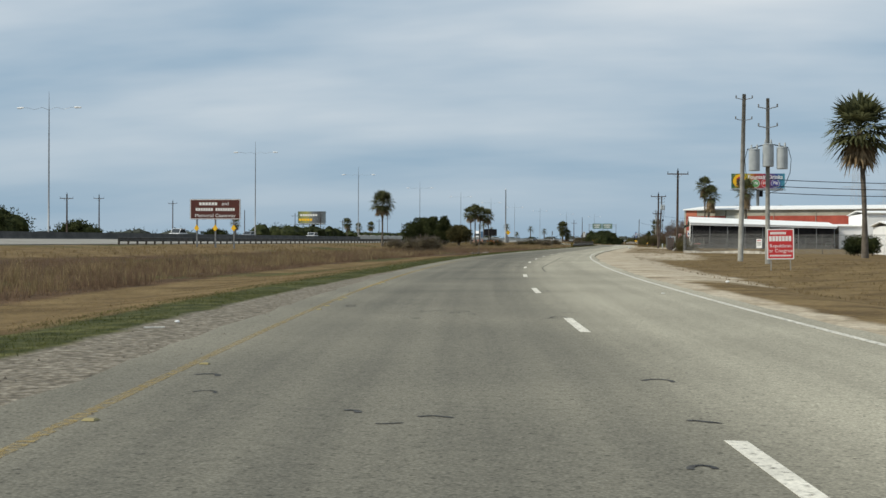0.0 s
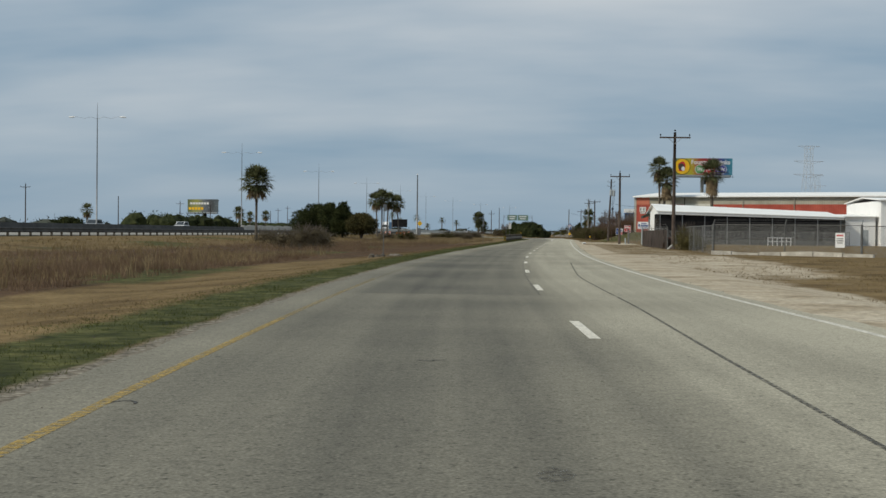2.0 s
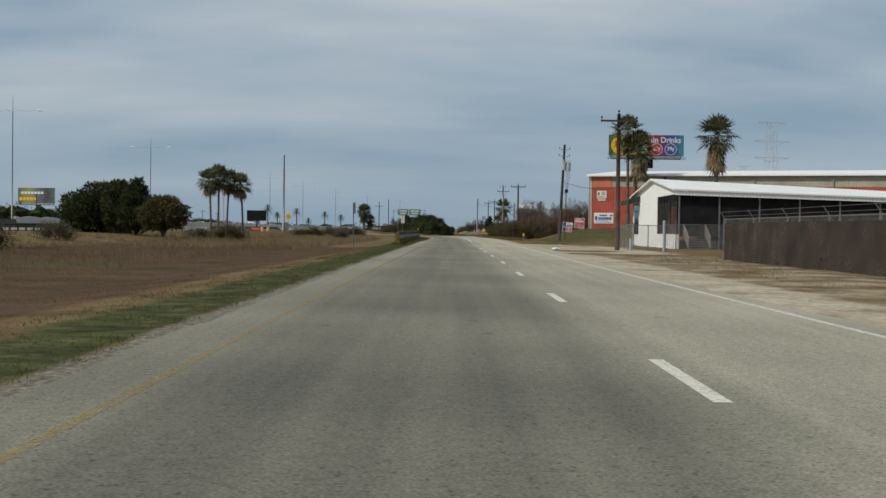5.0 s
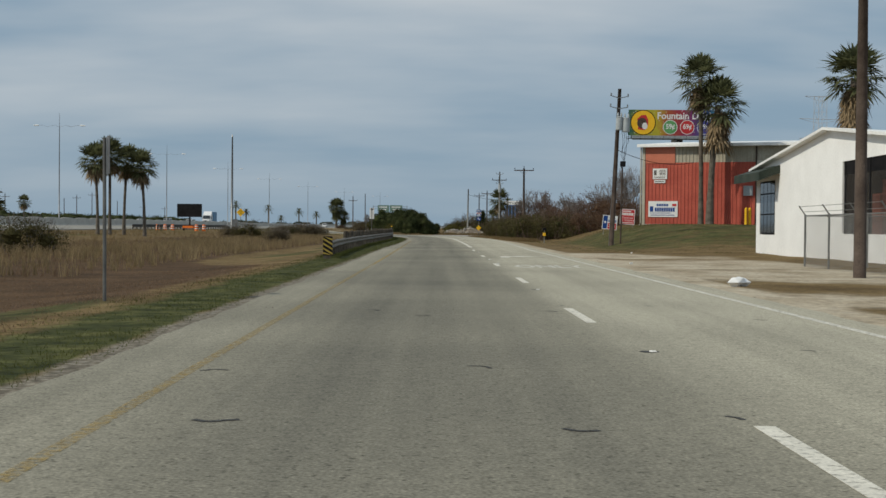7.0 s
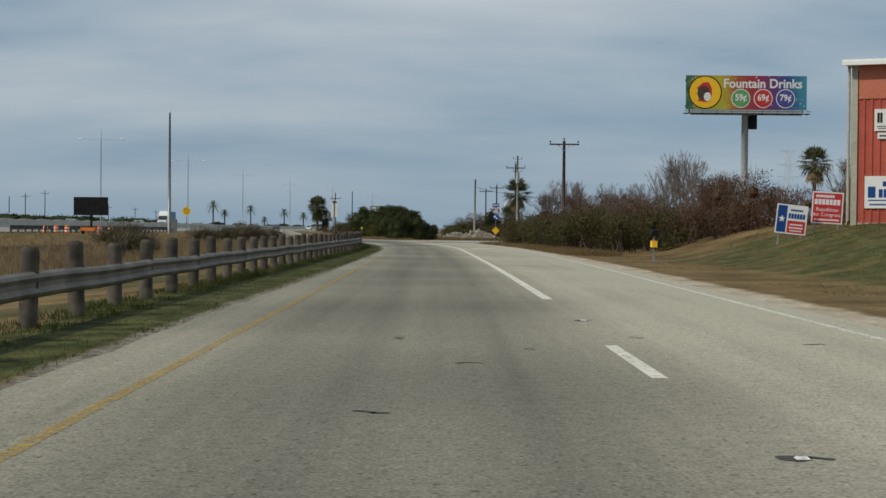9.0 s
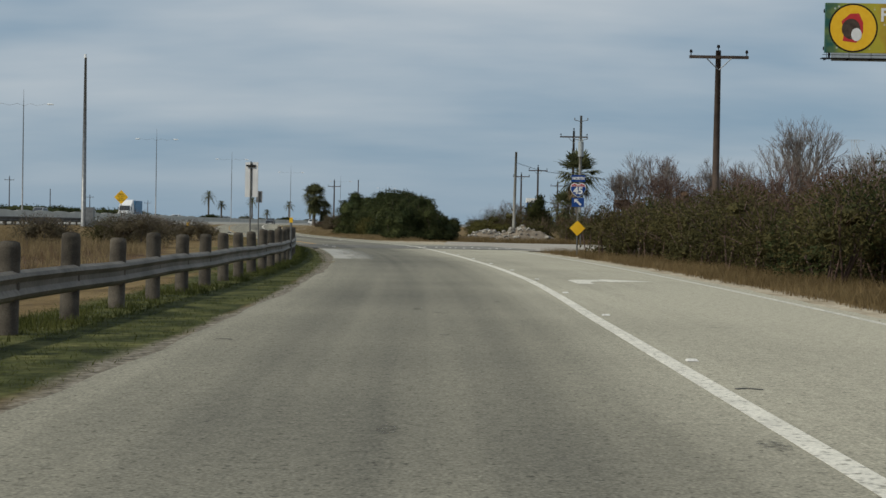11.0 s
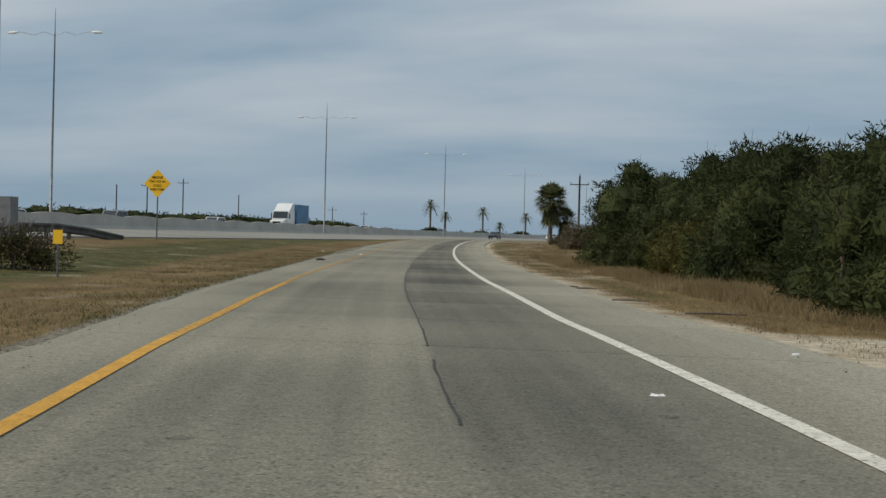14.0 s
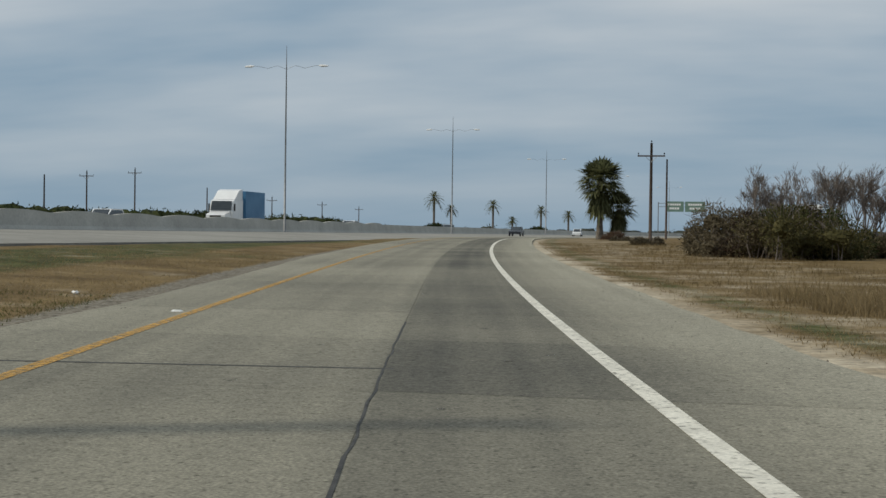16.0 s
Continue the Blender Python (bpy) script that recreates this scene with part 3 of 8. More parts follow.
ramp = tagged(new("ramp_road", strip("ramp_road", list(np.arange(384.0, 480, 1.5)) + list(range(480, 660, 6)), lambda y: lerp(edge_l, y), lambda y: lerp(edge_r, y), lambda y: ramp_z(y) - 0.004, M["slab"], ragged=0.12, shift=lambda y: lerp(seam_d, y) + 0.3)),
              "pale concrete slip ramp curving up to the highway", "road", kind="structure")


# painted lines: worn thin strips on the paving
def paint_material(name, c, wear, most=0.95):
    m = surf(name, tuple(q * 0.75 for q in c), c, 3.0, 0.8, 0.2, fine=0.15)
    nt = m.node_tree
    b = nt.nodes["Principled BSDF"]
    geo = nt.nodes.new("ShaderNodeNewGeometry")
    n = nt.nodes.new("ShaderNodeTexNoise")
    n.inputs["Scale"].default_value, n.inputs["Detail"].default_value = 16.0, 8
    nt.links.new(geo.outputs["Position"], n.inputs["Vector"])
    mr = nt.nodes.new("ShaderNodeMapRange")
    mr.inputs["From Min"].default_value, mr.inputs["From Max"].default_value = wear - 0.12, wear + 0.12
    mr.inputs["To Max"].default_value = most
    nt.links.new(n.outputs["Fac"], mr.inputs[0])
    nt.links.new(mr.outputs[0], b.inputs["Alpha"])
    return m


M["line_white"] = paint_material("worn white lane paint", (0.74, 0.71, 0.62), 0.34)
M["line_edge"] = paint_material("thin worn white edge paint", (0.68, 0.655, 0.58), 0.38)
M["line_yellow"] = paint_material("faded yellow paint", (0.5, 0.34, 0.085), 0.46, 0.64)
M["line_dull"] = paint_material("worn dull yellow paint", (0.45, 0.31, 0.09), 0.5, 0.5)
M["line_ghost"] = paint_material("almost worn-off yellow paint", (0.4, 0.3, 0.12), 0.55, 0.3)
M["line_amber"] = paint_material("bright yellow ramp paint", (0.66, 0.35, 0.055), 0.3, 0.92)
M["line_amber_mid"] = paint_material("scuffed yellow ramp paint", (0.63, 0.345, 0.066), 0.37, 0.86)
M["line_amber_worn"] = paint_material("worn yellow ramp paint", (0.6, 0.34, 0.08), 0.44, 0.78)


def paint(name, y0, y1, d, w, material, parent, step=1.5, lift=0.004, z=0.0, label=""):
    n = max(1, int((y1 - y0) / step))
    ys = [y0 + (y1 - y0) * i / n for i in range(n + 1)]
    dd = d if callable(d) else (lambda y: d)
    zf = z if callable(z) else (lambda y: z)
    return part(name, strip(name, ys, lambda y: dd(y) - w / 2, lambda y: dd(y) + w / 2, lambda y: zf(y) + lift, material, thick=0.002, cols=1), None, parent, label)


DASH_ENDS = [-16.4, -4.2, 7.9, 20.0, 32.4, 45.4, 58.8, 72.4, 85.4, 98.1, 111.0, 124.0, 137.0, 149.9, 162.7, 175.4, 188.1, 200.7, 212.6, 224.8, 237.5, 250.5, 264.2]
for e in DASH_ENDS:
    paint("lane_dash", e - 3.05, e, lambda y: lerp(lane_d, y), 0.13, M["line_white"], road)
paint("solid_lane_line", 273.4, 376, lambda y: lerp(lane_d, y), 0.17, M["line_white"], road)
paint("solid_lane_line", 376, 386.5, lambda y: lerp(lane_d, y), 0.2, M["line_white"], road, lift=0.018)
paint("edge_line", -60, 374, lambda y: lerp(white_d, y), 0.11, M["line_edge"], road, 2)
paint("yellow_edge_line", -60, 30, lambda y: lerp(yel_d, y), 0.1, M["line_dull"], road, 2)
paint("yellow_edge_line", 30, 72, lambda y: lerp(yel_d, y), 0.1, M["line_yellow"], road, 2)
paint("yellow_edge_line", 72, 88, lambda y: lerp(yel_d, y), 0.1, M["line_dull"], road, 2)
paint("yellow_edge_line", 88, 140, lambda y: lerp(yel_d, y), 0.1, M["line_ghost"], road, 2)
paint("yellow_edge_line", 140, 236, lambda y: lerp(yel_d, y), 0.1, M["line_dull"], road, 2)
paint("yellow_edge_line", 236, 308, lambda y: lerp(yel_d, y), 0.1, M["line_yellow"], road, 2)
paint("ramp_edge_line", 386.5, 640, lambda y: lerp(lane_d, y), 0.165, M["line_white"], ramp, 1.5, 0.006, lambda y: ramp_z(y) + 0.0)
for a, b, mm in ((385.3, 408, "line_amber"), (408, 424, "line_amber_mid"), (424, 600, "line_amber_worn")):
    paint("ramp_yellow_line", a, b, lambda y: lerp(yel_d, y), 0.15, M[mm], ramp, 1.5, 0.006, lambda y: ramp_z(y) + 0.0)

# ---- highway on its low bank ----
hw_ys = list(range(-400, 1500, 10))


def long_strip(prof, ys, name, mats, close=True, wave=None):
    """A profile of (x, z) carried along the highway."""
    g = Mesh()
    n = len(prof)
    vs = []
    for y in ys:
        for x, z in prof:
            zz = hw_z(y) + z + (wave(y) if wave and z > 0.9 else 0)
            vs.append((hw_x(x, y), y, zz))
    fs = [(i * n + j, i * n + (j + 1) % n, (i + 1) * n + (j + 1) % n, (i + 1) * n + j) for i in range(len(ys) - 1) for j in range(n if close else n - 1)]
    if close:
        fs += [tuple(reversed(range(n))), tuple((len(ys) - 1) * n + j for j in range(n))]
    g.add(vs, fs)
    return g


thing("highway", long_strip([(-47, 0.0), (-47, -0.8), (-95, -0.8), (-95, 0.55), (-79, 0.55), (-63.6, 0.55)], hw_ys, "highway", None), surf("highway concrete paving", (0.2, 0.19, 0.168), (0.28, 0.268, 0.238), 0.15, 0.9, 0.2, fine=0.12),
      "raised grey concrete highway beyond the grass", "highway", kind="structure")
M["barrier"] = surf("grey barrier concrete", (0.36, 0.345, 0.31), (0.46, 0.445, 0.4), 0.4, 0.9, 0.2, fine=0.1)
thing("median_barrier", long_strip([(-62.3, 0.45), (-62.55, 0.75), (-62.7, 1.5), (-63.0, 1.5), (-63.15, 0.75), (-63.4, 0.45)], list(np.arange(330, 620, 0.8)) + list(range(620, 1400, 10)), "b", None,
                                  wave=lambda y: 0.07 + 0.2 * abs(math.sin(math.pi * y / 9.0)) * (1 if y < 620 else 0)), M["barrier"], "pale concrete median barrier with a wavy top", "barrier", kind="structure")
thing("dark_barrier", long_strip([(-62.3, 0.45), (-62.55, 0.75), (-62.7, 1.35), (-63.0, 1.35), (-63.15, 0.75), (-63.4, 0.45)], list(range(-400, 331, 10)), "b", None), M["concrete_d"], "dark weathered concrete median barrier", "barrier", kind="structure")



# ---- small builders ----
def text_mesh(body, size, align="CENTER", depth=0.004, bold=0.0):
    cu = bpy.data.curves.new("lettering", "FONT")
    cu.body, cu.size, cu.align_x, cu.align_y, cu.extrude = body, size, align, "CENTER", depth
    cu.resolution_u = 3
    cu.offset = bold
    ob = new("lettering", cu)
    dg = bpy.context.evaluated_depsgraph_get()
    me = bpy.data.meshes.new_from_object(ob.evaluated_get(dg))
    bpy.data.objects.remove(ob)
    return me


def lettering(body, size, x, z, y, material, parent, wide=1.0, label="", bold=0.0):
    """Upright lettering in front of a panel that faces -y."""
    me = text_mesh(body, size, bold=bold)
    me.materials.clear()
    me.materials.append(material)
    me.transform(Matrix.Translation((x, y, z)) @ Matrix.Rotation(math.pi / 2, 4, "X") @ Matrix.Diagonal((wide, 1, 1, 1)))
    return part("lettering", me, None, parent, label)


def rect(x0, z0, x1, z1):
    return [(x0, z0), (x1, z0), (x1, z1), (x0, z1)]


def disc(cx, cz, r, n=28, sx=1.0):
    return [(cx + sx * r * math.cos(2 * math.pi * k / n), cz + r * math.sin(2 * math.pi * k / n)) for k in range(n)]


def bars(parent, material, rows, y):
    """Plain bars for writing that is not spelled out: rows of (x, z, length, height, pieces)."""
    for x, z, w, h, n in rows:
        g = Mesh()
        for k in range(n):
            a = x - w / 2 + w * k / n
            g.plate(rect(a, z - h / 2, a + w / n * 0.82, z + h / 2), y, y + 0.003)
        part("text_line", g, material, parent)


# ---- utility poles ----
def insulator(g, x, y, z, r=0.07):
    g.tube([(x, y, z), (x, y, z + 0.10), (x, y, z + 0.13), (x, y, z + 0.24)], [0.02, 0.02, r, r * 0.6], 8)


def transformer(parent, x, y, z, r, h, label=""):
    can = part("transformer", Mesh().tube([(x, y, z), (x, y, z + 0.04), (x, y, z + h - 0.06), (x, y, z + h)], [r * 0.94, r, r, r * 0.9], 18), M["gray_can"], parent, label or "grey transformer can")
    lid = Mesh().tube([(x, y, z + h), (x, y, z + h + 0.05), (x, y, z + h + 0.09)], [r * 1.04, r * 1.02, r * 0.4], 18)
    part("lid", lid, M["gray_can"], can)
    for a in (-0.5, 0.5):
        part("bushing", Mesh().tube([(x + a * r, y, z + h + 0.05), (x + a * r, y, z + h + 0.16), (x + a * r, y, z + h + 0.34)], [0.05, 0.07, 0.035], 8), M["gray_can"], can)
    return can


def utility_pole(x, y, z, h, r=0.16, lean=(0, 0), arms=(), cans=(), dark=False, turn=0, label="", stubs=()):
    """A wooden pole: arms are (height, half length), stubs bracket heights, cans (dx, height, radius, size)."""
    label = label or "weathered wooden utility pole with a crossarm beside the road"
    t = thing("utility_pole", None, None, label, "utility pole", "utility poles", m=pose(x, y, z, lean[0], lean[1], turn))
    part("pole", Mesh().tube([(0, 0, -0.6), (0, 0, h * 0.5), (0, 0, h)], [r, r * 0.84, r * 0.66], 14), M["dark_pole"] if dark else M["wood_pole"], t, smooth=True)
    for hz, half in arms:
        a = part("crossarm", Mesh().box(-half, -0.17, hz - 0.06, half, -0.06 - r * 0.4, hz + 0.07), M["dark_pole"] if dark else M["wood_pole"], t)
        for s in (-1, 1):
            part("brace", Mesh().tube([(s * half * 0.42, -0.17, hz - 0.05), (0, -0.15, hz - 0.55)], 0.022, 6), M["galv"], a)
        for q in (-0.94, 0.94):
            g = Mesh()
            insulator(g, q * half, -0.12, hz + 0.07)
            part("insulator", g, M["black"], a)
    if arms:
        g = Mesh()
        insulator(g, 0, 0, h, 0.08)
        part("insulator", g, M["black"], t)
    for hz in stubs:
        g = Mesh()
        g.tube([(-0.55, -0.1, hz + 0.12), (0, -0.1, hz), (0.55, -0.1, hz + 0.12)], 0.03, 6)
        g.tube([(-0.55, -0.1, hz + 0.10), (-0.55, -0.1, hz + 0.3)], 0.045, 8)
        g.tube([(0.55, -0.1, hz + 0.10), (0.55, -0.1, hz + 0.3)], 0.045, 8)
        part("bracket", g, M["galv"], t)
    for dx, hz, rr, sz in cans:
        c = transformer(t, dx, -r - rr * 0.75, hz, rr, sz)
        part("hanger", Mesh().box(dx - 0.05, -r - 0.1, hz + 0.2, dx + 0.05, -r * 0.3, hz + 0.3), M["galv"], c)
    return t


utility_pole(17.35, 97.1, -0.35, 11.75, 0.19, (0, 0.9), label="tall weathered utility pole without a crossarm on gravel", stubs=(11.35, 9.9))
polB = utility_pole(18.3, 84.5, 0.1, 9.7, 0.15, (0, -0.3), cans=((-0.82, 5.3, 0.33, 1.25), (0.0, 5.55, 0.33, 1.3), (0.82, 5.4, 0.33, 1.25)), stubs=(9.05, 7.9), label="utility pole carrying three grey transformer cans")
part("transformer_bracket", Mesh().tube([(-1.2, -0.2, 6.6), (0, -0.2, 6.95), (1.2, -0.2, 6.7)], 0.035, 6), M["black"], polB)
for s in (-1, 1):
    part("cable", Mesh().tube([(s * 1.2, -0.2, 6.65), (s * 1.36, -0.22, 6.0), (s * 1.3, -0.22, 5.2), (s * 1.05, -0.2, 4.55), (s * 0.65, -0.18, 4.15), (s * 0.1, -0.17, 3.95)], 0.018, 6), M["black"], polB, "looping black cable")
utility_pole(13.55, 171.3, -0.3, 10.2, 0.17, (0, 0.3), arms=((9.75, 1.3),), dark=True, label="dark wooden utility pole with one crossarm by the fence")
utility_pole(10.9, 228.3, -0.1, 9.1, 0.17, arms=((8.6, 1.25),), dark=True, turn=6, label="dark wooden utility pole with crossarm beside the driveway")
polL = utility_pole(10.8, 281.5, 0.0, 10.3, 0.17, (0, 2.6), cans=((0.05, 7.6, 0.22, 0.8), (0.5, 7.5, 0.24, 0.85)), stubs=(9.7, 9.0), dark=True, label="leaning dark utility pole with two transformer cans")
part("riser_pipe", Mesh().tube([(0.62, -0.05, -0.6), (0.45, -0.05, 5.2)], 0.05, 8), M["dark_pole"], polL, "thin dark riser pipe beside the pole")
for k, (a, b) in enumerate(((0.25, 6.1), (0.38, 5.8), (0.5, 5.95), (0.62, 6.2))):
    part("cable", Mesh().tube([(a, -0.3, 7.6), (a + 0.12, -0.25, 6.9), (a + 0.1 * (-1) ** k, -0.22, b + 0.25), (0.5, -0.2, 5.6 - 0.12 * k), (0.42 - 0.05 * k, -0.16, 5.15)], 0.014, 5), M["black"], polL, "looping black cable")
part("splice_box", Mesh().box(0.28, -0.26, 5.25, 0.62, -0.08, 5.6), M["black"], polL)
part("ground_wire", Mesh().tube([(-0.18, -0.1, 0.0), (-0.15, -0.1, 5.0), (-0.1, -0.1, 9.4)], 0.01, 5), M["galv"], polL)
utility_pole(9.85, 366.0, 0.2, 8.6, 0.17, arms=((8.3, 1.25),), dark=True, label="dark wooden utility pole with crossarm above the brush")
utility_pole(3.7, 430.3, 0.0, 7.9, 0.15, (0, 0.8), label="short bare wooden pole beside the rubble heap")
utility_pole(9.4, 436.1, 0.0, 10.3, 0.15, arms=((9.7, 1.3),), cans=((0.1, 7.2, 0.24, 0.85),), dark=True, label="dark utility pole with crossarm and one transformer")
utility_pole(9.0, 423.7, 0.0, 10.7, 0.15, cans=((0.0, 7.2, 0.24, 1.2),), stubs=(10.2, 8.6), label="weathered utility pole with a tall transformer can")
utility_pole(7.5, 506.1, 0.0, 8.9, 0.15, arms=((8.5, 1.2),), dark=True, label="distant dark utility pole with crossarm")
utility_pole(8.6, 482.0, 0.0, 8.9, 0.15, arms=((8.4, 1.2),), dark=True, label="distant dark utility pole with crossarm")
utility_pole(-26.3, 576.1, 0.3, 9.4, 0.17, arms=((8.2, 1.25),), dark=True, label="dark utility pole with crossarm beside the ramp")
utility_pole(-27.3, 650.0, 0.3, 12.0, 0.17, dark=True, label="plain dark wooden pole beyond the brush")
for yy, hh, arm in ((600, 10.0, 1), (663, 10.0, 0), (679, 11.3, 1), (700, 12.8, 1), (739, 10.4, 0), (785, 9.6, 1), (831, 9.5, 1), (873, 9.0, 1), (560, 10.5, 0), (520, 11.0, 1), (455, 11.0, 0)):
    utility_pole(-132, yy, 0.2, hh, 0.17, arms=((hh - 0.9, 1.4),) if arm else (), dark=True, label="distant wooden pole beyond the highway")
for xx, yy, hh in ((-118, 300, 11), (-130, 380, 12), (-96, 235, 9), (-120, 210, 10), (16.5, 560, 9.5)):
    utility_pole(xx, yy, 0.2, hh, 0.17, arms=((hh - 0.8, 1.3),), dark=True, label="distant wooden pole with a crossarm")


# ---- wires ----
def wire(a, b, sag, r=0.012):
    a, b = Vector(a), Vector(b)
    pts = [a.lerp(b, k / 14) - Vector((0, 0, sag * 4 * (k / 14) * (1 - k / 14))) for k in range(15)]
    thing("overhead_wire", Mesh().tube(pts, r, 5), M["black"], "thin black overhead wire between poles", "wire", "overhead wires")


for k, zz in enumerate((4.9, 4.5, 4.1)):
    wire((18.4, 84.5, zz), (46, 92, zz + 0.8), 0.5, 0.022)
wire((3.7, 430.2, 7.0), (9.3, 436, 6.2), 0.25, 0.02)
wire((10.95, 281.4, 6.4), (20, 303, 6.6), 0.5, 0.02)


# ---- sign posts ----
def sign_post(x, y, z, h, name="road_sign", label="", group="", turn=0, lean=0, r=0.03):
    t = thing(name, None, None, label, "sign", group, m=pose(x, y, z, 0, lean, turn))
    part("post", Mesh().tube([(0, 0.05, -0.3), (0, 0.05, h)], r, 8), M["fence_steel"], t)
    return t


# two signs seen from the edge and the back
t = sign_post(-4.7, 124.1, 0.0, 2.6, label="small grey sign turned edge-on, on a steel post", turn=68, lean=1.5, r=0.024)
part("panel", Mesh().plate(rect(-0.17, 2.26, 0.17, 2.62), -0.004, 0.004), M["galv"], t)
heap = thing("stone_heap", None, None, "small heap of dull stones round a sign post", "stones", m=pose(-4.7, 124.0, -0.08))
M["dull_stone"] = surf("dull brown stone", (0.1, 0.085, 0.068), (0.2, 0.175, 0.145), 3.0, 0.95, 0.4, fine=0.2, vary=0.3)
rng = random.Random(5)
for k in range(16):
    a, rr = rng.uniform(0, 6.28), rng.uniform(0.1, 0.75)
    s = rng.uniform(0.06, 0.16)
    cx, cy = rr * math.cos(a) * 1.4, rr * math.sin(a)
    part("stone", Mesh().tube([(cx, cy, -0.12), (cx + 0.02, cy, s * 0.4), (cx, cy + 0.02, s * 0.9)], [s * 1.2, s * 1.1, s * 0.4], 6), M["dull_stone"], heap)
t = sign_post(-5.5, 215.0, -0.15, 2.75, label="small square sign turned away, on a steel post", turn=112, lean=1.8)
part("panel", Mesh().plate(rect(-0.24, 2.15, 0.24, 2.78), -0.004, 0.004), M["galv"], t)
t = sign_post(-9.2, 361.6, -0.2, 3.75, label="tall sign seen from behind on a steel post", turn=146)
M["sign_back"] = surf("bare aluminium sign back", (0.5, 0.51, 0.52), (0.62, 0.63, 0.64), 2.0, 0.5, metal=0.3)
part("panel", Mesh().plate(rect(-0.34, 2.35, 0.34, 3.72), -0.006, 0.006), M["sign_back"], t)
for zc in (3.55,):
    part("clamp", Mesh().box(-0.22, 0.0, zc, 0.22, 0.09, zc + 0.07), M["black"], t)
t = sign_post(-10.6, 373.0, -0.2, 2.85, label="narrow sign seen from behind on a post", turn=165)
part("panel", Mesh().plate(rect(-0.16, 2.3, 0.16, 2.85), -0.006, 0.006), M["galv"], t)
for x, y, h, w in ((-6.35, 351.6, 1.41, 0.055), (-24.3, 424.0, 1.15, 0.12)):
    t = thing("delineator", None, None, "yellow delineator plate on a thin steel post", "delineator", "delineators", m=pose(x, y, -0.1))
    part("post", Mesh().tube([(0, 0.02, -0.2), (0, 0.02, h)], 0.03, 6), M["fence_steel"], t)
    part("plate", Mesh().plate(rect(-w, h - w * 2.6, w, h + 0.02), -0.01, 0.0), M["yellow"], t)

# highway guide sign
t = thing("guide_sign", None, None, "brown highway guide sign with white lettering on three posts", "sign", m=pose(-34.9, 138.5, 0.35, 0, 0, -4))
W2, B0, B1 = 2.85, 2.85, 5.0
part("panel", Mesh().plate(rect(-W2, B0, W2, B1), 0, 0.05), M["sign_brown"], t)
fr = Mesh()
for a in (rect(-W2 + .03, B0 + .03, W2 - .03, B0 + .09), rect(-W2 + .03, B1 - .09, W2 - .03, B1 - .03), rect(-W2 + .03, B0 + .09, -W2 + .09, B1 - .09), rect(W2 - .09, B0 + .09, W2 - .03, B1 - .09)):
    fr.plate(a, -0.004, 0.0)
part("border", fr, M["sign_white"], t)
lettering("and", 0.5, 1.15, 4.5, -0.004, M["sign_white"], t, 1.1)
lettering("Memorial Causeway", 0.5, 0, 3.25, -0.004, M["sign_white"], t, 1.12)
bars(t, M["sign_white"], [(-0.75, 4.5, 2.1, 0.3, 6), (-1.2, 3.9, 2.0, 0.3, 7), (1.15, 3.9, 2.2, 0.3, 8)], -0.004)
for px in (-2.1, 0.0, 2.1):
    p = part("post", Mesh().box(px - 0.07, 0.06, -0.5, px + 0.07, 0.2, B1 - 0.1), M["galv"], t)
    part("reflector_plate", Mesh().plate([(px, 1.6), (px + .3, 1.9), (px, 2.3), (px - .3, 1.9)], 0.0, 0.05), M["yellow"], p, "yellow diamond marker plate")

# warning sign by the highway
t = sign_post(-42.2, 472.2, 0.45, 4.2, "warning_sign", "yellow diamond warning sign on a steel post", r=0.045)
c, s = 3.45, 0.86
part("panel", Mesh().plate([(0, c - s), (s, c), (0, c + s), (-s, c)], -0.03, 0.0), M["yellow"], t)
for body, dz, sz in (("BRIDGE", 0.36, 0.2), ("MAY ICE IN", 0.12, 0.2), ("COLD", -0.13, 0.2), ("WEATHER", -0.37, 0.2)):
    lettering(body, sz, 0, c + dz, -0.036, M["black"], t)

# interstate marker at the gore
t = sign_post(4.2, 368.0, 0.0, 3.45, "route_sign", "blue interstate route marker and yellow diamond on one post", r=0.035)
part("banner", Mesh().plate(rect(-0.3, 3.2, 0.3, 3.5), -0.02, 0.0), M["sign_blue"], t, "blue banner reading NORTH")
lettering("NORTH", 0.165, 0, 3.35, -0.026, M["sign_white"], t, 0.9, bold=0.008)
shield = [(-0.3, 3.06), (-0.17, 3.14), (0, 3.08), (0.17, 3.14), (0.3, 3.06), (0.33, 2.86), (0.2, 2.66), (0, 2.54), (-0.2, 2.66), (-0.33, 2.86)]
part("shield_border", Mesh().plate([(x * 1.07, 2.84 + (z - 2.84) * 1.07) for x, z in shield], -0.016, 0.0), M["sign_white"], t)
part("shield", Mesh().plate([(-0.31, 2.985), (-0.33, 2.86), (-0.2, 2.66), (0, 2.54), (0.2, 2.66), (0.33, 2.86), (0.31, 2.985)], -0.022, -0.016), M["sign_blue"], t)
part("shield_band", Mesh().plate([(-0.29, 3.0), (0.29, 3.0), (0.28, 3.06), (0.16, 3.12), (0, 3.06), (-0.16, 3.12), (-0.28, 3.06)], -0.022, -0.016), M["sign_red"], t, "red band of the route shield")
lettering("INTERSTATE", 0.08, 0, 3.04, -0.026, M["sign_white"], t)
lettering("45", 0.42, 0, 2.8, -0.028, M["sign_white"], t, 1.0, bold=0.016)
part("arrow_plate", Mesh().plate(rect(-0.27, 2.1, 0.27, 2.5), -0.02, 0.0), M["sign_blue"], t)
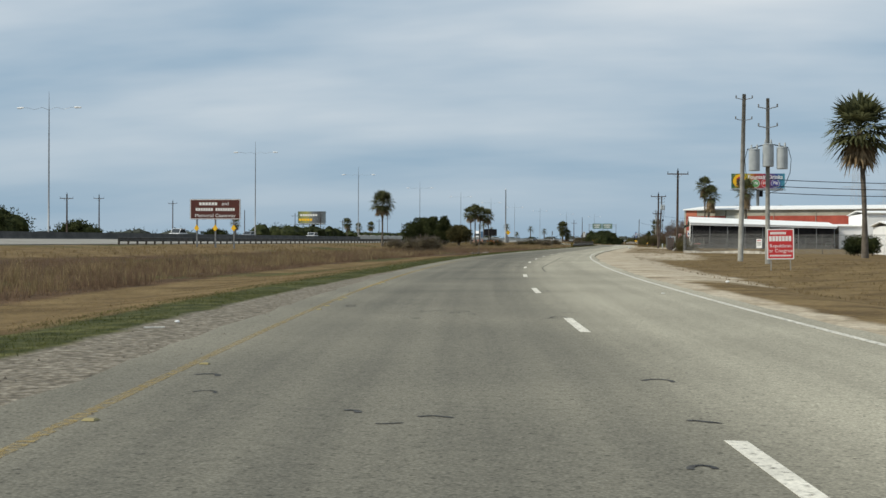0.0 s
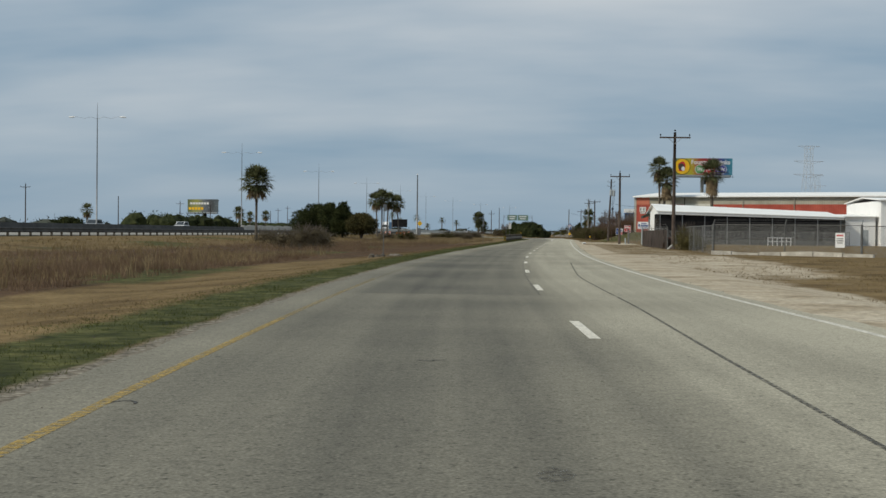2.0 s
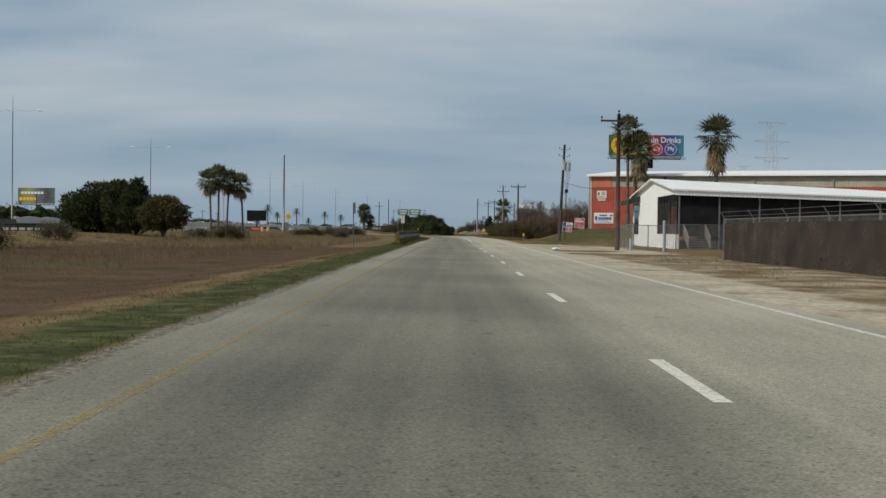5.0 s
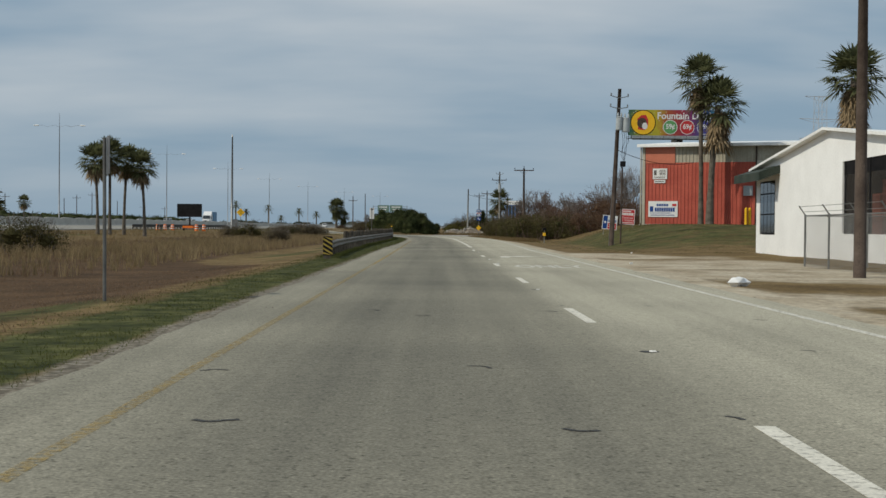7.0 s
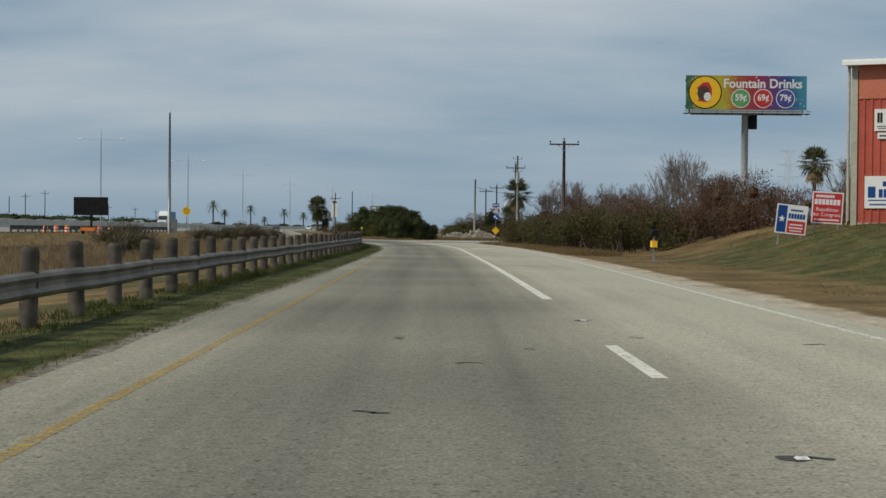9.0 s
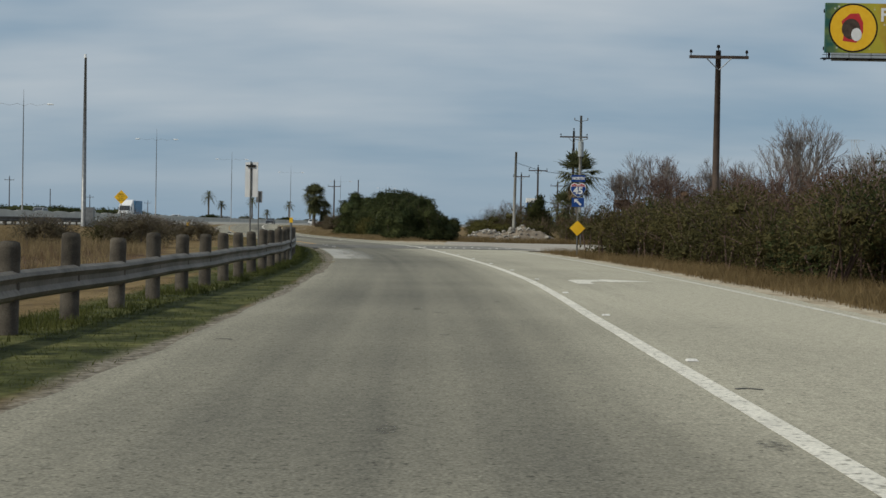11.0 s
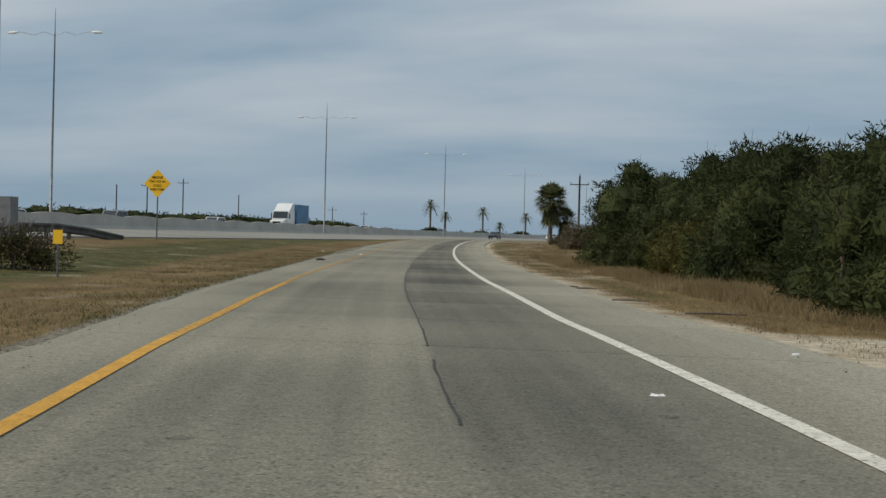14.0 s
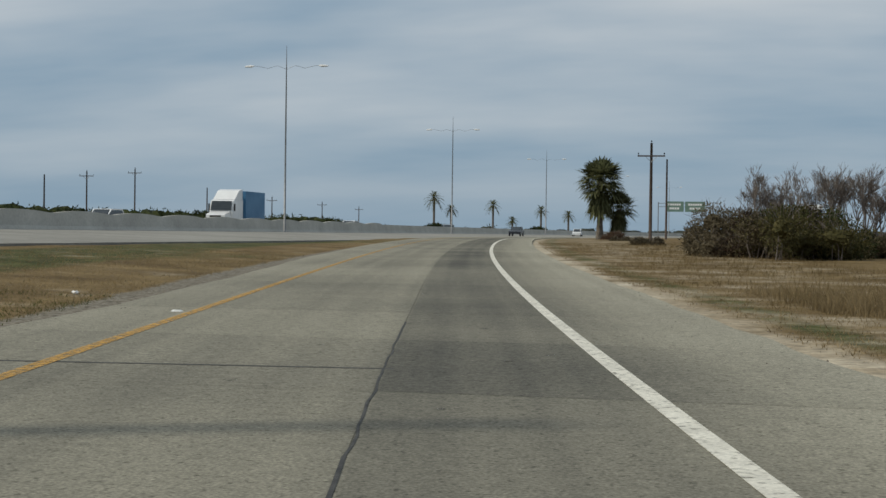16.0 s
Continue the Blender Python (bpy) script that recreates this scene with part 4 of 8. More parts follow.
part("arrow", Mesh().plate([(-0.16, 2.44), (-0.16, 2.28), (-0.1, 2.34), (0.1, 2.15), (0.16, 2.21), (-0.05, 2.4), (0.0, 2.44)], -0.026, -0.02), M["sign_white"], t)
part("diamond_plate", Mesh().plate([(0, 0.82), (0.34, 1.16), (0, 1.5), (-0.34, 1.16)], -0.02, 0.0), M["yellow"], t, "plain yellow diamond plate")
t = sign_post(6.7, 395.4, 0.0, 1.5, "marker_post", "thin dark marker post in dry grass")


# campaign boards
def board_signs(x, y, z, w, h, turn, lean, flag, label, leg=0.5):
    t = thing("campaign_sign", None, None, label, "sign", "campaign signs", m=pose(x, y, z, 0, lean, turn))
    part("panel", Mesh().plate(rect(-w / 2, leg, w / 2, leg + h), 0, 0.015), M["sign_white"], t)
    e = 0.04 * w
    if flag:
        part("blue_field", Mesh().plate(rect(-w / 2 + e, leg + e, -w / 2 + 0.34 * w, leg + h - e), -0.003, 0), M["sign_blue"], t)
        st = [((0.12 if k % 2 == 0 else 0.05) * w * math.sin(math.pi * k / 5) - 0.31 * w, leg + h * 0.5 + (0.12 if k % 2 == 0 else 0.05) * w * math.cos(math.pi * k / 5)) for k in range(10)]
        part("star", Mesh().plate(st, -0.006, -0.003), M["sign_white"], t)
        part("red_field", Mesh().plate(rect(-w / 2 + 0.38 * w, leg + e, w / 2 - e, leg + 0.46 * h), -0.003, 0), M["sign_red"], t)
        bars(t, M["sign_blue"], [(0.17 * w, leg + 0.62 * h, 0.55 * w, 0.17 * h, 6), (0.15 * w, leg + 0.82 * h, 0.4 * w, 0.07 * h, 7)], -0.004)
        bars(t, M["sign_white"], [(0.17 * w, leg + 0.33 * h, 0.42 * w, 0.05 * h, 9), (0.17 * w, leg + 0.22 * h, 0.46 * w, 0.05 * h, 9), (0.17 * w, leg + 0.12 * h, 0.38 * w, 0.04 * h, 9)], -0.006)
    else:
        part("red_field", Mesh().plate(rect(-w / 2 + e, leg + e, w / 2 - e, leg + h - e), -0.003, 0), M["sign_red"], t)
        bars(t, M["sign_white"], [(-0.08 * w, leg + 0.86 * h, 0.6 * w, 0.08 * h, 8), (0, leg + 0.68 * h, 0.84 * w, 0.17 * h, 7), (0, leg + 0.12 * h, 0.8 * w, 0.05 * h, 14)], -0.005)
        lettering("Republican", 0.16 * h, 0, leg + 0.44 * h, -0.004, M["sign_white"], t, 1.0)
        lettering("for Congress", 0.16 * h, 0, leg + 0.28 * h, -0.004, M["sign_white"], t, 1.0)
    for sx in (-1, 1):
        part("stake", Mesh().box(sx * w * 0.36 - 0.025, 0.016, -0.5, sx * w * 0.36 + 0.025, 0.055, leg + h + (0.12 if flag and sx > 0 else -0.05)), M["wood_pole"], t)
    return t


board_signs(17.65, 66.8, 0.05, 1.25, 1.45, -6, -1, False, "red and white campaign sign on wooden stakes, dry grass", 0.25)
board_signs(13.3, 304.0, 0.78, 1.2, 1.15, -4, 6, True, "tilted flag-patterned campaign sign on the grass mound", 0.35)
board_signs(14.8, 304.2, 1.05, 1.2, 1.25, -6, 3, False, "red and white campaign sign beside the warehouse corner", 0.5)

# mailbox with a paper tube
t = thing("mailbox", None, None, "black mailbox over a yellow newspaper tube, one post", "mailbox", m=pose(8.1, 304.6, -0.05))
part("post", Mesh().box(-0.04, -0.04, -0.3, 0.04, 0.04, 1.05), M["wood_pole"], t)
part("paper_tube", Mesh().box(-0.1, -0.28, 0.6, 0.1, 0.28, 0.86), M["yellow"], t, "yellow newspaper tube")
part("box", Mesh().plate([(-0.14, 1.05), (0.14, 1.05), (0.14, 1.17), (0.1, 1.25), (0, 1.28), (-0.1, 1.25), (-0.14, 1.17)], -0.32, 0.32), M["black"], t)


# ---- guardrails ----
def w_beam(pts, z, parent, mat, name="rail", flip=1, tall=1.0):
    prof = [(o, q * tall) for o, q in ((0.0, 0.16), (0.05, 0.13), (0.075, 0.09), (0.03, 0.03), (0.03, -0.03), (0.075, -0.09), (0.05, -0.13), (0.0, -0.16))]
    g = Mesh()
    n = len(prof)
    vs = []
    for i, p in enumerate(pts):
        a, b = pts[max(i - 1, 0)], pts[min(i + 1, len(pts) - 1)]
        d = Vector((b[0] - a[0], b[1] - a[1], 0)).normalized()
        nrm = Vector((d.y, -d.x, 0)) * flip
        zz = p[2] if len(p) > 2 else z
        for o, dz in prof:
            vs.append((p[0] + nrm.x * (o + 0.08), p[1] + nrm.y * (o + 0.08), zz + dz))
        for o, dz in reversed(prof):
            vs.append((p[0] + nrm.x * (o + 0.075), p[1] + nrm.y * (o + 0.075), zz + dz))
    n *= 2
    fs = [(i * n + j, i * n + (j + 1) % n, (i + 1) * n + (j + 1) % n, (i + 1) * n + j) for i in range(len(pts) - 1) for j in range(n)]
    fs += [tuple(range(n)), tuple((len(pts) - 1) * n + j for j in reversed(range(n)))]
    g.add(vs, fs)
    return part(name, g, mat, parent)


rail_x = spline([(240, -4.4), (247, -4.62), (256, -4.95), (265, -5.15), (300, -5.45), (320, -5.5), (337, -5.75), (346, -6.1), (356, -6.9), (366, -8.1), (372, -8.85), (378.3, -9.97), (384.4, -11.45)])
rail = thing("guardrail", None, None, "weathered steel guardrail on round wooden posts beside the road", "guardrail")
y = 246.0
post_me = Mesh().tube([(0, 0, -0.7), (0, 0, 0.93), (0, 0, 0.985), (0, 0, 1.0)], [0.115, 0.112, 0.1, 0.05], 14).data("post", M["post_wood"], smooth=True)
rng = random.Random(11)
RAIL_STEP = 2.3
while y < 383.0:
    if 246 <= y < 262:
        p = new("post", post_me)
        p.matrix_basis = pose(rail_x(y), y, -0.42 + rng.uniform(-0.03, 0.03))
    else:
        p = new("post", post_me)
        p.matrix_basis = pose(rail_x(y), y, -0.05 + rng.uniform(-0.05, 0.05), rng.uniform(-1.2, 1.2), rng.uniform(-1.2, 1.2), rng.uniform(0, 90))
    p.parent = rail
    y += RAIL_STEP
ys = np.linspace(244.7, 384.2, 73)
for a in range(0, 72, 8):
    pts = [(rail_x(q), q, 0.445 + 0.012 * math.sin(q * 0.9)) for q in ys[a:a + 9]]
    if len(pts) > 1:
        w_beam(pts, 0.5, rail, M["dull_rail"])
# striped marker plate on the rail's end
t = thing("object_marker", None, None, "yellow and black striped marker plate at guardrail end", "marker", m=pose(-4.43, 244.3, 0.08) @ Matrix.Scale(0.9, 4))
part("plate", Mesh().plate(rect(-0.2, 0.0, 0.2, 0.8), -0.01, 0.0), surf("dull yellow plate", (0.3, 0.21, 0.035), (0.42, 0.31, 0.06), 4.0, 0.7), t)
for q in (-0.18, 0.02, 0.22, 0.42, 0.62, 0.82):
    pts = [(-0.2, q + 0.24), (-0.2, q + 0.12), (0.2, q - 0.12), (0.2, q)]
    cl = [(x, min(max(z, 0.0), 0.8)) for x, z in pts]
    if abs(cl[0][1] - cl[1][1]) + abs(cl[2][1] - cl[3][1]) > 0.03:
        part("stripe", Mesh().plate(cl, -0.014, -0.01), M["black"], t)
part("mount", Mesh().box(-0.18, 0.0, -0.2, 0.1, 0.12, 0.5), M["post_wood"], t)


def highway_rail(y0, y1, x, ramp_end, label):
    t = thing("highway_guardrail", None, None, label, "guardrail", "highway guardrails")
    n = int((y1 - y0) / 4)
    pts = [(x, y0 + (y1 - y0) * k / n, 1.05) for k in range(n + 1)]
    if ramp_end:
        pts += [(x - 0.1, y1 + 4, 0.85), (x - 0.3, y1 + 9, 0.45)]
    w_beam(pts, 1.05, t, M["dark_rail"], tall=1.5)
    pm = Mesh().box(-0.08, -0.1, 0.1, 0.08, 0.1, 1.22).data("post", M["post_wood"])
    q = y0 + 0.5
    while q < y1 + (2 if ramp_end else 0):
        p = new("post", pm)
        p.matrix_basis = pose(x - 0.02, q, 0)
        p.parent = t
        q += 2.6


highway_rail(138, 300, -45.6, False, "long dark highway guardrail above the dry grass")
highway_rail(398, 462, -43.6, True, "highway guardrail with a turned-down end")
highway_rail(398, 452, -47.3, True, "second highway guardrail with a sloping end")


# ---- highway lamps ----
def highway_lamp(x, y, z, h, label):
    t = thing("street_lamp", None, None, label, "street lamp", "highway lamps", m=pose(x, y, z))
    part("pole", Mesh().tube([(0, 0, -0.4), (0, 0, h * 0.5), (0, 0, h)], [0.12, 0.085, 0.05], 10), M["galv"], t, smooth=True)
    part("lightning_rod", Mesh().tube([(0, 0, h), (0, 0, h + 2.1)], [0.045, 0.02], 6), M["galv"], t)
    for s in (-1, 1):
        a = part("arm", Mesh().tube([(0, 0, h - 0.2), (s * 0.9, 0, h + 0.15), (s * 1.9, 0, h - 0.12), (s * 2.9, 0, h + 0.12), (s * 3.4, 0, h + 0.12)], 0.017, 7), M["galv"], t)
        part("lamp_head", Mesh().tube([(s * 3.3, 0, h + 0.12), (s * 3.6, 0, h + 0.1), (s * 4.2, 0, h + 0.08)], [0.06, 0.13, 0.08], 8), M["sign_white"], a, "pale lamp head")


for yy in (-81, -8, 74, 158, 243.5, 329, 414, 499, 576.5, 657, 739, 821, 905):
    highway_lamp(hw_x(-62.9 if yy < 560 else -61.6, yy), yy, 1.2, 15.9, "tall steel highway lamp with two curved arms")
t = thing("tall_mast", None, None, "tall plain tapered steel mast with a cabinet", "mast", m=pose(-40.4, 449.5, 0.4))
part("pole", Mesh().tube([(0, 0, -0.4), (0, 0, 9), (0, 0, 17.5)], [0.27, 0.2, 0.12], 14), M["galv"], t, smooth=True)
part("camera_housing", Mesh().tube([(0, -0.1, 17.5), (0, -0.1, 17.9)], [0.16, 0.1], 10), M["sign_white"], t)
part("cabinet", Mesh().box(0.3, -0.35, 0.5, 1.1, 0.35, 2.0).box(0.35, -0.3, -0.3, 1.05, 0.3, 0.5), M["galv"], t)

# overhead guide sign far along the highway
t = thing("overhead_sign", None, None, "green overhead guide signs on a steel gantry far along the highway", "sign", m=pose(-29.5, 905, -0.6) @ Matrix.Diagonal((0.68, 1, 0.92, 1)))
M["sign_green"] = surf("green sign sheeting", (0.13, 0.21, 0.17), (0.17, 0.25, 0.21), 1.0, 0.5)
for s in (-1, 1):
    part("gantry_post", Mesh().tube([(s * 13.0, 0.4, -0.4), (s * 13.0, 0.4, 14.0)], 0.22, 10), M["galv"], t)
part("truss", Mesh().tube([(-13, 0.4, 13.6), (13, 0.4, 13.6)], 0.1, 6).tube([(-13, 0.4, 12.4), (13, 0.4, 12.4)], 0.1, 6), M["galv"], t)
for x, w in ((-5.2, 4.4), (4.6, 4.8)):
    p = part("panel", Mesh().plate(rect(x - w, 10.6, x + w, 14.3), 0.0, 0.12), M["sign_green"], t, "green sign panel")
    bars(p, M["sign_white"], [(x, 13.2, w * 1.4, 0.7, 6), (x, 11.8, w * 1.1, 0.7, 4)], -0.01)

# message board trailer and barrels by the highway
t = thing("message_board", None, None, "dark portable message board on a trailer", "message board", m=pose(-39.2, 400.6, 0.35, 0, 0, -3))
part("panel", Mesh().plate(rect(-1.9, 2.1, 1.9, 4.1), 0, 0.2), M["black"], t)
part("mast", Mesh().box(-0.1, 0.2, 0.5, 0.1, 0.4, 3.4), M["black"], t)
part("trailer_bed", Mesh().box(-0.8, -1.0, 0.4, 0.8, 1.3, 0.75), M["orange"], t)
for s in (-1, 1):
    part("wheel", Mesh().tube([(s * 0.82, 0.2, 0.28), (s * 0.98, 0.2, 0.28)], 0.3, 14), M["black"], t)
for k, (dx, dy) in enumerate(((-4.2, -1.0), (-3.2, -0.4), (-2.2, 0.3), (1.6, -0.5), (2.6, 0.2))):
    t = thing("traffic_barrel", None, None, "orange traffic barrel with white bands on the grass", "barrel", "traffic barrels", m=pose(-39.5 + dx, 400 + dy, 0.3))
    part("body", Mesh().tube([(0, 0, 0), (0, 0, 0.1), (0, 0, 0.95), (0, 0, 1.0)], [0.32, 0.29, 0.23, 0.18], 14), M["orange"], t)
    part("band", Mesh().tube([(0, 0, 0.32), (0, 0, 0.46)], [0.285, 0.275], 14).tube([(0, 0, 0.66), (0, 0, 0.8)], [0.265, 0.255], 14), M["sign_white"], t, "white reflective band")


# ---- billboards ----
def billboard(x, y, zb, w, h, turn, label, post_dx=0.0):
    t = thing("billboard", None, None, label, "billboard", m=pose(x, y, 0, 0, 0, turn))
    part("post", Mesh().tube([(post_dx, 0.7, -0.5), (post_dx, 0.7, zb)], 0.46, 20), M["gray_can"], t, smooth=True)
    part("catwalk", Mesh().box(-w / 2 - 0.4, -0.75, zb - 0.62, w / 2 + 0.4, 0.1, zb - 0.56).tube([(-w / 2 - 0.4, -0.75, zb - 0.3), (w / 2 + 0.4, -0.75, zb - 0.3)], 0.03, 6), M["black"], t)
    part("apron", Mesh().box(-w / 2 + 0.6, 0.0, zb - 0.75, w / 2 - 0.6, 0.12, zb - 0.02), M["gray_can"], t)
    for k in range(9):
        xx = -w / 2 + (w * k) / 8
        part("bracket", Mesh().box(xx - 0.05, -0.75, zb - 0.7, xx + 0.05, 0.3, zb - 0.6).tube([(xx, -0.7, zb - 0.6), (xx, -0.7, zb - 0.1)], 0.025, 5), M["black"], t)
    part("lamp_ladder", Mesh().box(post_dx + 0.5, 0.1, zb - 2.6, post_dx + 1.5, 0.9, zb - 0.75), M["black"], t)
    fr = Mesh()
    for k in range(7):
        xx = -w / 2 + 0.5 + (w - 1) * k / 6
        fr.box(xx - 0.08, 0.3, zb - 0.5, xx + 0.08, 0.5, zb + h)
    fr.box(-w / 2, 0.5, zb + 0.3, w / 2, 0.75, zb + 0.6).box(-w / 2, 0.5, zb + h - 0.8, w / 2, 0.75, zb + h - 0.5)
    part("frame", fr, M["black"], t)
    face = part("face", Mesh().plate(rect(-w / 2, zb, w / 2, zb + h), 0.0, 0.3), None, t)
    return t, face


def bands_material(name, stops, width, x0):
    """Print whose colour runs along the board, with drops of light print."""
    m = bpy.data.materials.new(name)
    m.use_nodes = True
    nt = m.node_tree
    b = nt.nodes["Principled BSDF"]
    b.inputs["Roughness"].default_value = 0.5
    tc = nt.nodes.new("ShaderNodeTexCoord")
    sp = nt.nodes.new("ShaderNodeSeparateXYZ")
    nt.links.new(tc.outputs["Object"], sp.inputs[0])
    nz = nt.nodes.new("ShaderNodeTexNoise")
    nz.inputs["Scale"].default_value = 0.9
    nt.links.new(tc.outputs["Object"], nz.inputs["Vector"])
    ad = nt.nodes.new("ShaderNodeMath")
    ad.operation = "MULTIPLY_ADD"
    ad.inputs[1].default_value = 3.0
    nt.links.new(nz.outputs["Fac"], ad.inputs[0])
    nt.links.new(sp.outputs["X"], ad.inputs[2])
    mr = nt.nodes.new("ShaderNodeMapRange")
    mr.inputs["From Min"].default_value, mr.inputs["From Max"].default_value = x0 + 1.5, x0 + width + 1.5
    nt.links.new(ad.outputs[0], mr.inputs[0])
    r = nt.nodes.new("ShaderNodeValToRGB")
    while len(r.color_ramp.elements) < len(stops):
        r.color_ramp.elements.new(0.5)
    for e, (p, c) in zip(r.color_ramp.elements, stops):
        e.position, e.color = p, (*c, 1)
    nt.links.new(mr.outputs[0], r.inputs[0])
    vo = nt.nodes.new("ShaderNodeTexVoronoi")
    vo.inputs["Scale"].default_value = 1.7
    nt.links.new(tc.outputs["Object"], vo.inputs["Vector"])
    m2 = nt.nodes.new("ShaderNodeMapRange")
    m2.inputs["From Min"].default_value, m2.inputs["From Max"].default_value = 0.2, 0.12
    m2.inputs["To Max"].default_value = 0.55
    nt.links.new(vo.outputs["Distance"], m2.inputs[0])
    mx = nt.nodes.new("ShaderNodeMix")
    mx.data_type = "RGBA"
    mx.inputs["B"].default_value = (0.7, 0.72, 0.75, 1)
    nt.links.new(m2.outputs[0], mx.inputs["Factor"])
    nt.links.new(r.outputs[0], mx.inputs["A"])
    nt.links.new(mx.outputs["Result"], b.inputs["Base Color"])
    return m


BW, BH, BZ = 16.2, 4.55, 17.75
bb, face = billboard(40.2, 434.0, BZ, BW, BH, 0, "large advertising billboard with bright rainbow print on one steel post")
face.data.materials.clear()
face.data.materials.append(bands_material("rainbow billboard print", [(0.0, (0.012, 0.09, 0.07)), (0.1, (0.26, 0.3, 0.03)), (0.3, (0.46, 0.38, 0.02)), (0.42, (0.36, 0.08, 0.025)), (0.58, (0.32, 0.02, 0.045)), (0.72, (0.12, 0.03, 0.16)), (0.85, (0.025, 0.07, 0.25)), (1.0, (0.05, 0.26, 0.34))], BW, -BW / 2))
cx, cz = -BW / 2 + 2.55, BZ + 2.28
part("logo_ring", Mesh().plate(disc(cx, cz, 2.25, 36), -0.012, 0.0), M["black"], bb)
part("logo_disc", Mesh().plate(disc(cx, cz, 2.1, 36), -0.02, 0.0), M["yellow"], bb, "plain yellow round emblem")
part("logo_shape", Mesh().plate([(cx - .95, cz - 1.2), (cx + .3, cz - 1.35), (cx + .9, cz - .4), (cx + .9, cz + .5), (cx + .5, cz + 1.35), (cx - .3, cz + 1.3), (cx - 1.1, cz + .6), (cx - .8, cz - .3)], -0.03, -0.02), M["sign_red"], bb)
part("logo_muzzle", Mesh().plate(disc(cx - .2, cz - .1, 0.95, 20, 0.9), -0.036, -0.03), M["dark_pole"], bb)
part("logo_patch", Mesh().plate(disc(cx + .3, cz - .6, 0.6, 20, 0.8), -0.042, -0.036), M["sign_white"], bb)
lettering("Fountain Drinks", 1.7, 2.2, BZ + 3.45, -0.01, M["sign_white"], bb, 0.96, bold=0.04)
M["drink_green"] = surf("green print", (0.1, 0.3, 0.1), (0.14, 0.36, 0.14), 1.0, 0.5)
M["drink_blue"] = surf("violet blue print", (0.06, 0.06, 0.26), (0.08, 0.08, 0.3), 1.0, 0.5)
for dx, price, mm in ((-0.75, "59¢", "drink_green"), (2.25, "69¢", "sign_red"), (5.25, "79¢", "drink_blue")):
    ring = part("price_ring", Mesh().plate(disc(dx, BZ + 1.5, 1.28, 32), -0.012, 0.0), M["sign_white"], bb)
    part("price_disc", Mesh().plate(disc(dx, BZ + 1.5, 1.17, 32), -0.02, -0.012), M[mm], ring)
    lettering(price, 1.2, dx, BZ + 1.58, -0.025, M["sign_white"], ring, 0.9, bold=0.03)
b2, face = billboard(-156.0, 636.0, 9.0, 15.0, 5.6, -14, "distant billboard with yellow and dark print on a post")
face.data.materials.clear()
face.data.materials.append(bands_material("yellow and grey print", [(0.0, (0.1, 0.13, 0.06)), (0.3, (0.3, 0.3, 0.08)), (0.55, (0.12, 0.14, 0.16)), (0.8, (0.05, 0.055, 0.06)), (1.0, (0.1, 0.13, 0.15))], 15.0, -7.5))
bars(b2, M["yellow"], [(-3.2, 10.6, 7.5, 1.1, 5)], -0.01)
bars(b2, M["sign_white"], [(-1.5, 12.8, 9.5, 0.9, 7)], -0.01)


# ---- lattice towers ----
# distance haze is put into the towers' pale steel colour
M["hazed_steel"] = surf("steel paled by painted haze", (0.4, 0.41, 0.42), (0.52, 0.53, 0.54), 2.0, 0.6)
def pylon(x, y, h, label):
    t = thing("transmission_tower", None, None, label, "tower", "transmission towers", m=pose(x, y, 0, 0, 0, 15))
    g = Mesh()
    w0, w1, n = 2.6, 0.9, 9
    lv = [(h * k / n, (w0 + (w1 - w0) * min(1, k / n * 1.25))) for k in range(n + 1)]
    for k in range(n):
        (za, wa), (zb, wb) = lv[k], lv[k + 1]
        ca = [(-wa, -wa, za), (wa, -wa, za), (wa, wa, za), (-wa, wa, za)]
        cb = [(-wb, -wb, zb), (wb, -wb, zb), (wb, wb, zb), (-wb, wb, zb)]
        for q in range(4):
            g.tube([ca[q], cb[q]], 0.045, 4)
            g.tube([ca[q], cb[(q + 1) % 4]], 0.02, 4)
            g.tube([cb[q], ca[(q + 1) % 4]], 0.02, 4)
            g.tube([cb[q], cb[(q + 1) % 4]], 0.02, 4)
    part("lattice", g, M["hazed_steel"], t)
    for hz, half in ((h, 3.4), (h * 0.84, 4.6), (h * 0.7, 4.6)):
        a = Mesh()
        a.tube([(-half, 0, hz), (half, 0, hz)], 0.05, 4).tube([(-half, 0, hz), (0, 0, hz - 0.9)], 0.03, 4).tube([(half, 0, hz), (0, 0, hz - 0.9)], 0.03, 4)
        part("arm", a, M["hazed_steel"], t)


pylon(73.3, 461, 27.5, "grey steel lattice transmission tower in the distance")
pylon(128, 760, 32, "grey steel lattice transmission tower far off")


# ---- warehouse: its front turned 22 degrees to the road ----
def corrugated(x0, x1, z0, z1, y, pitch=0.3, depth=0.035, mi=0):
    """Ribbed sheet facing -y."""
    g = Mesh()
    n = max(1, round((x1 - x0) / pitch))
    xs = []
    for k in range(n):
        a = x0 + (x1 - x0) * k / n
        p = (x1 - x0) / n
        xs += [(a, 0), (a + p * 0.62, 0), (a + p * 0.7, -depth), (a + p * 0.92, -depth)]
    xs.append((x1, 0))
    vs = [(a, y + o, z) for z in (z0, z1) for a, o in xs]
    m = len(xs)
    fs = [(i, i + 1, m + i + 1, m + i) for i in range(m - 1)]
    vs += [(x0, y + 0.08, z0), (x1, y + 0.08, z0), (x1, y + 0.08, z1), (x0, y + 0.08, z1)]
    k = 2 * m
    fs += [(k + 1, k, k + 3, k + 2), (0, m, k + 3, k), (m - 1, k + 1, k + 2, 2 * m - 1)]
    return g.add(vs, fs, mi)


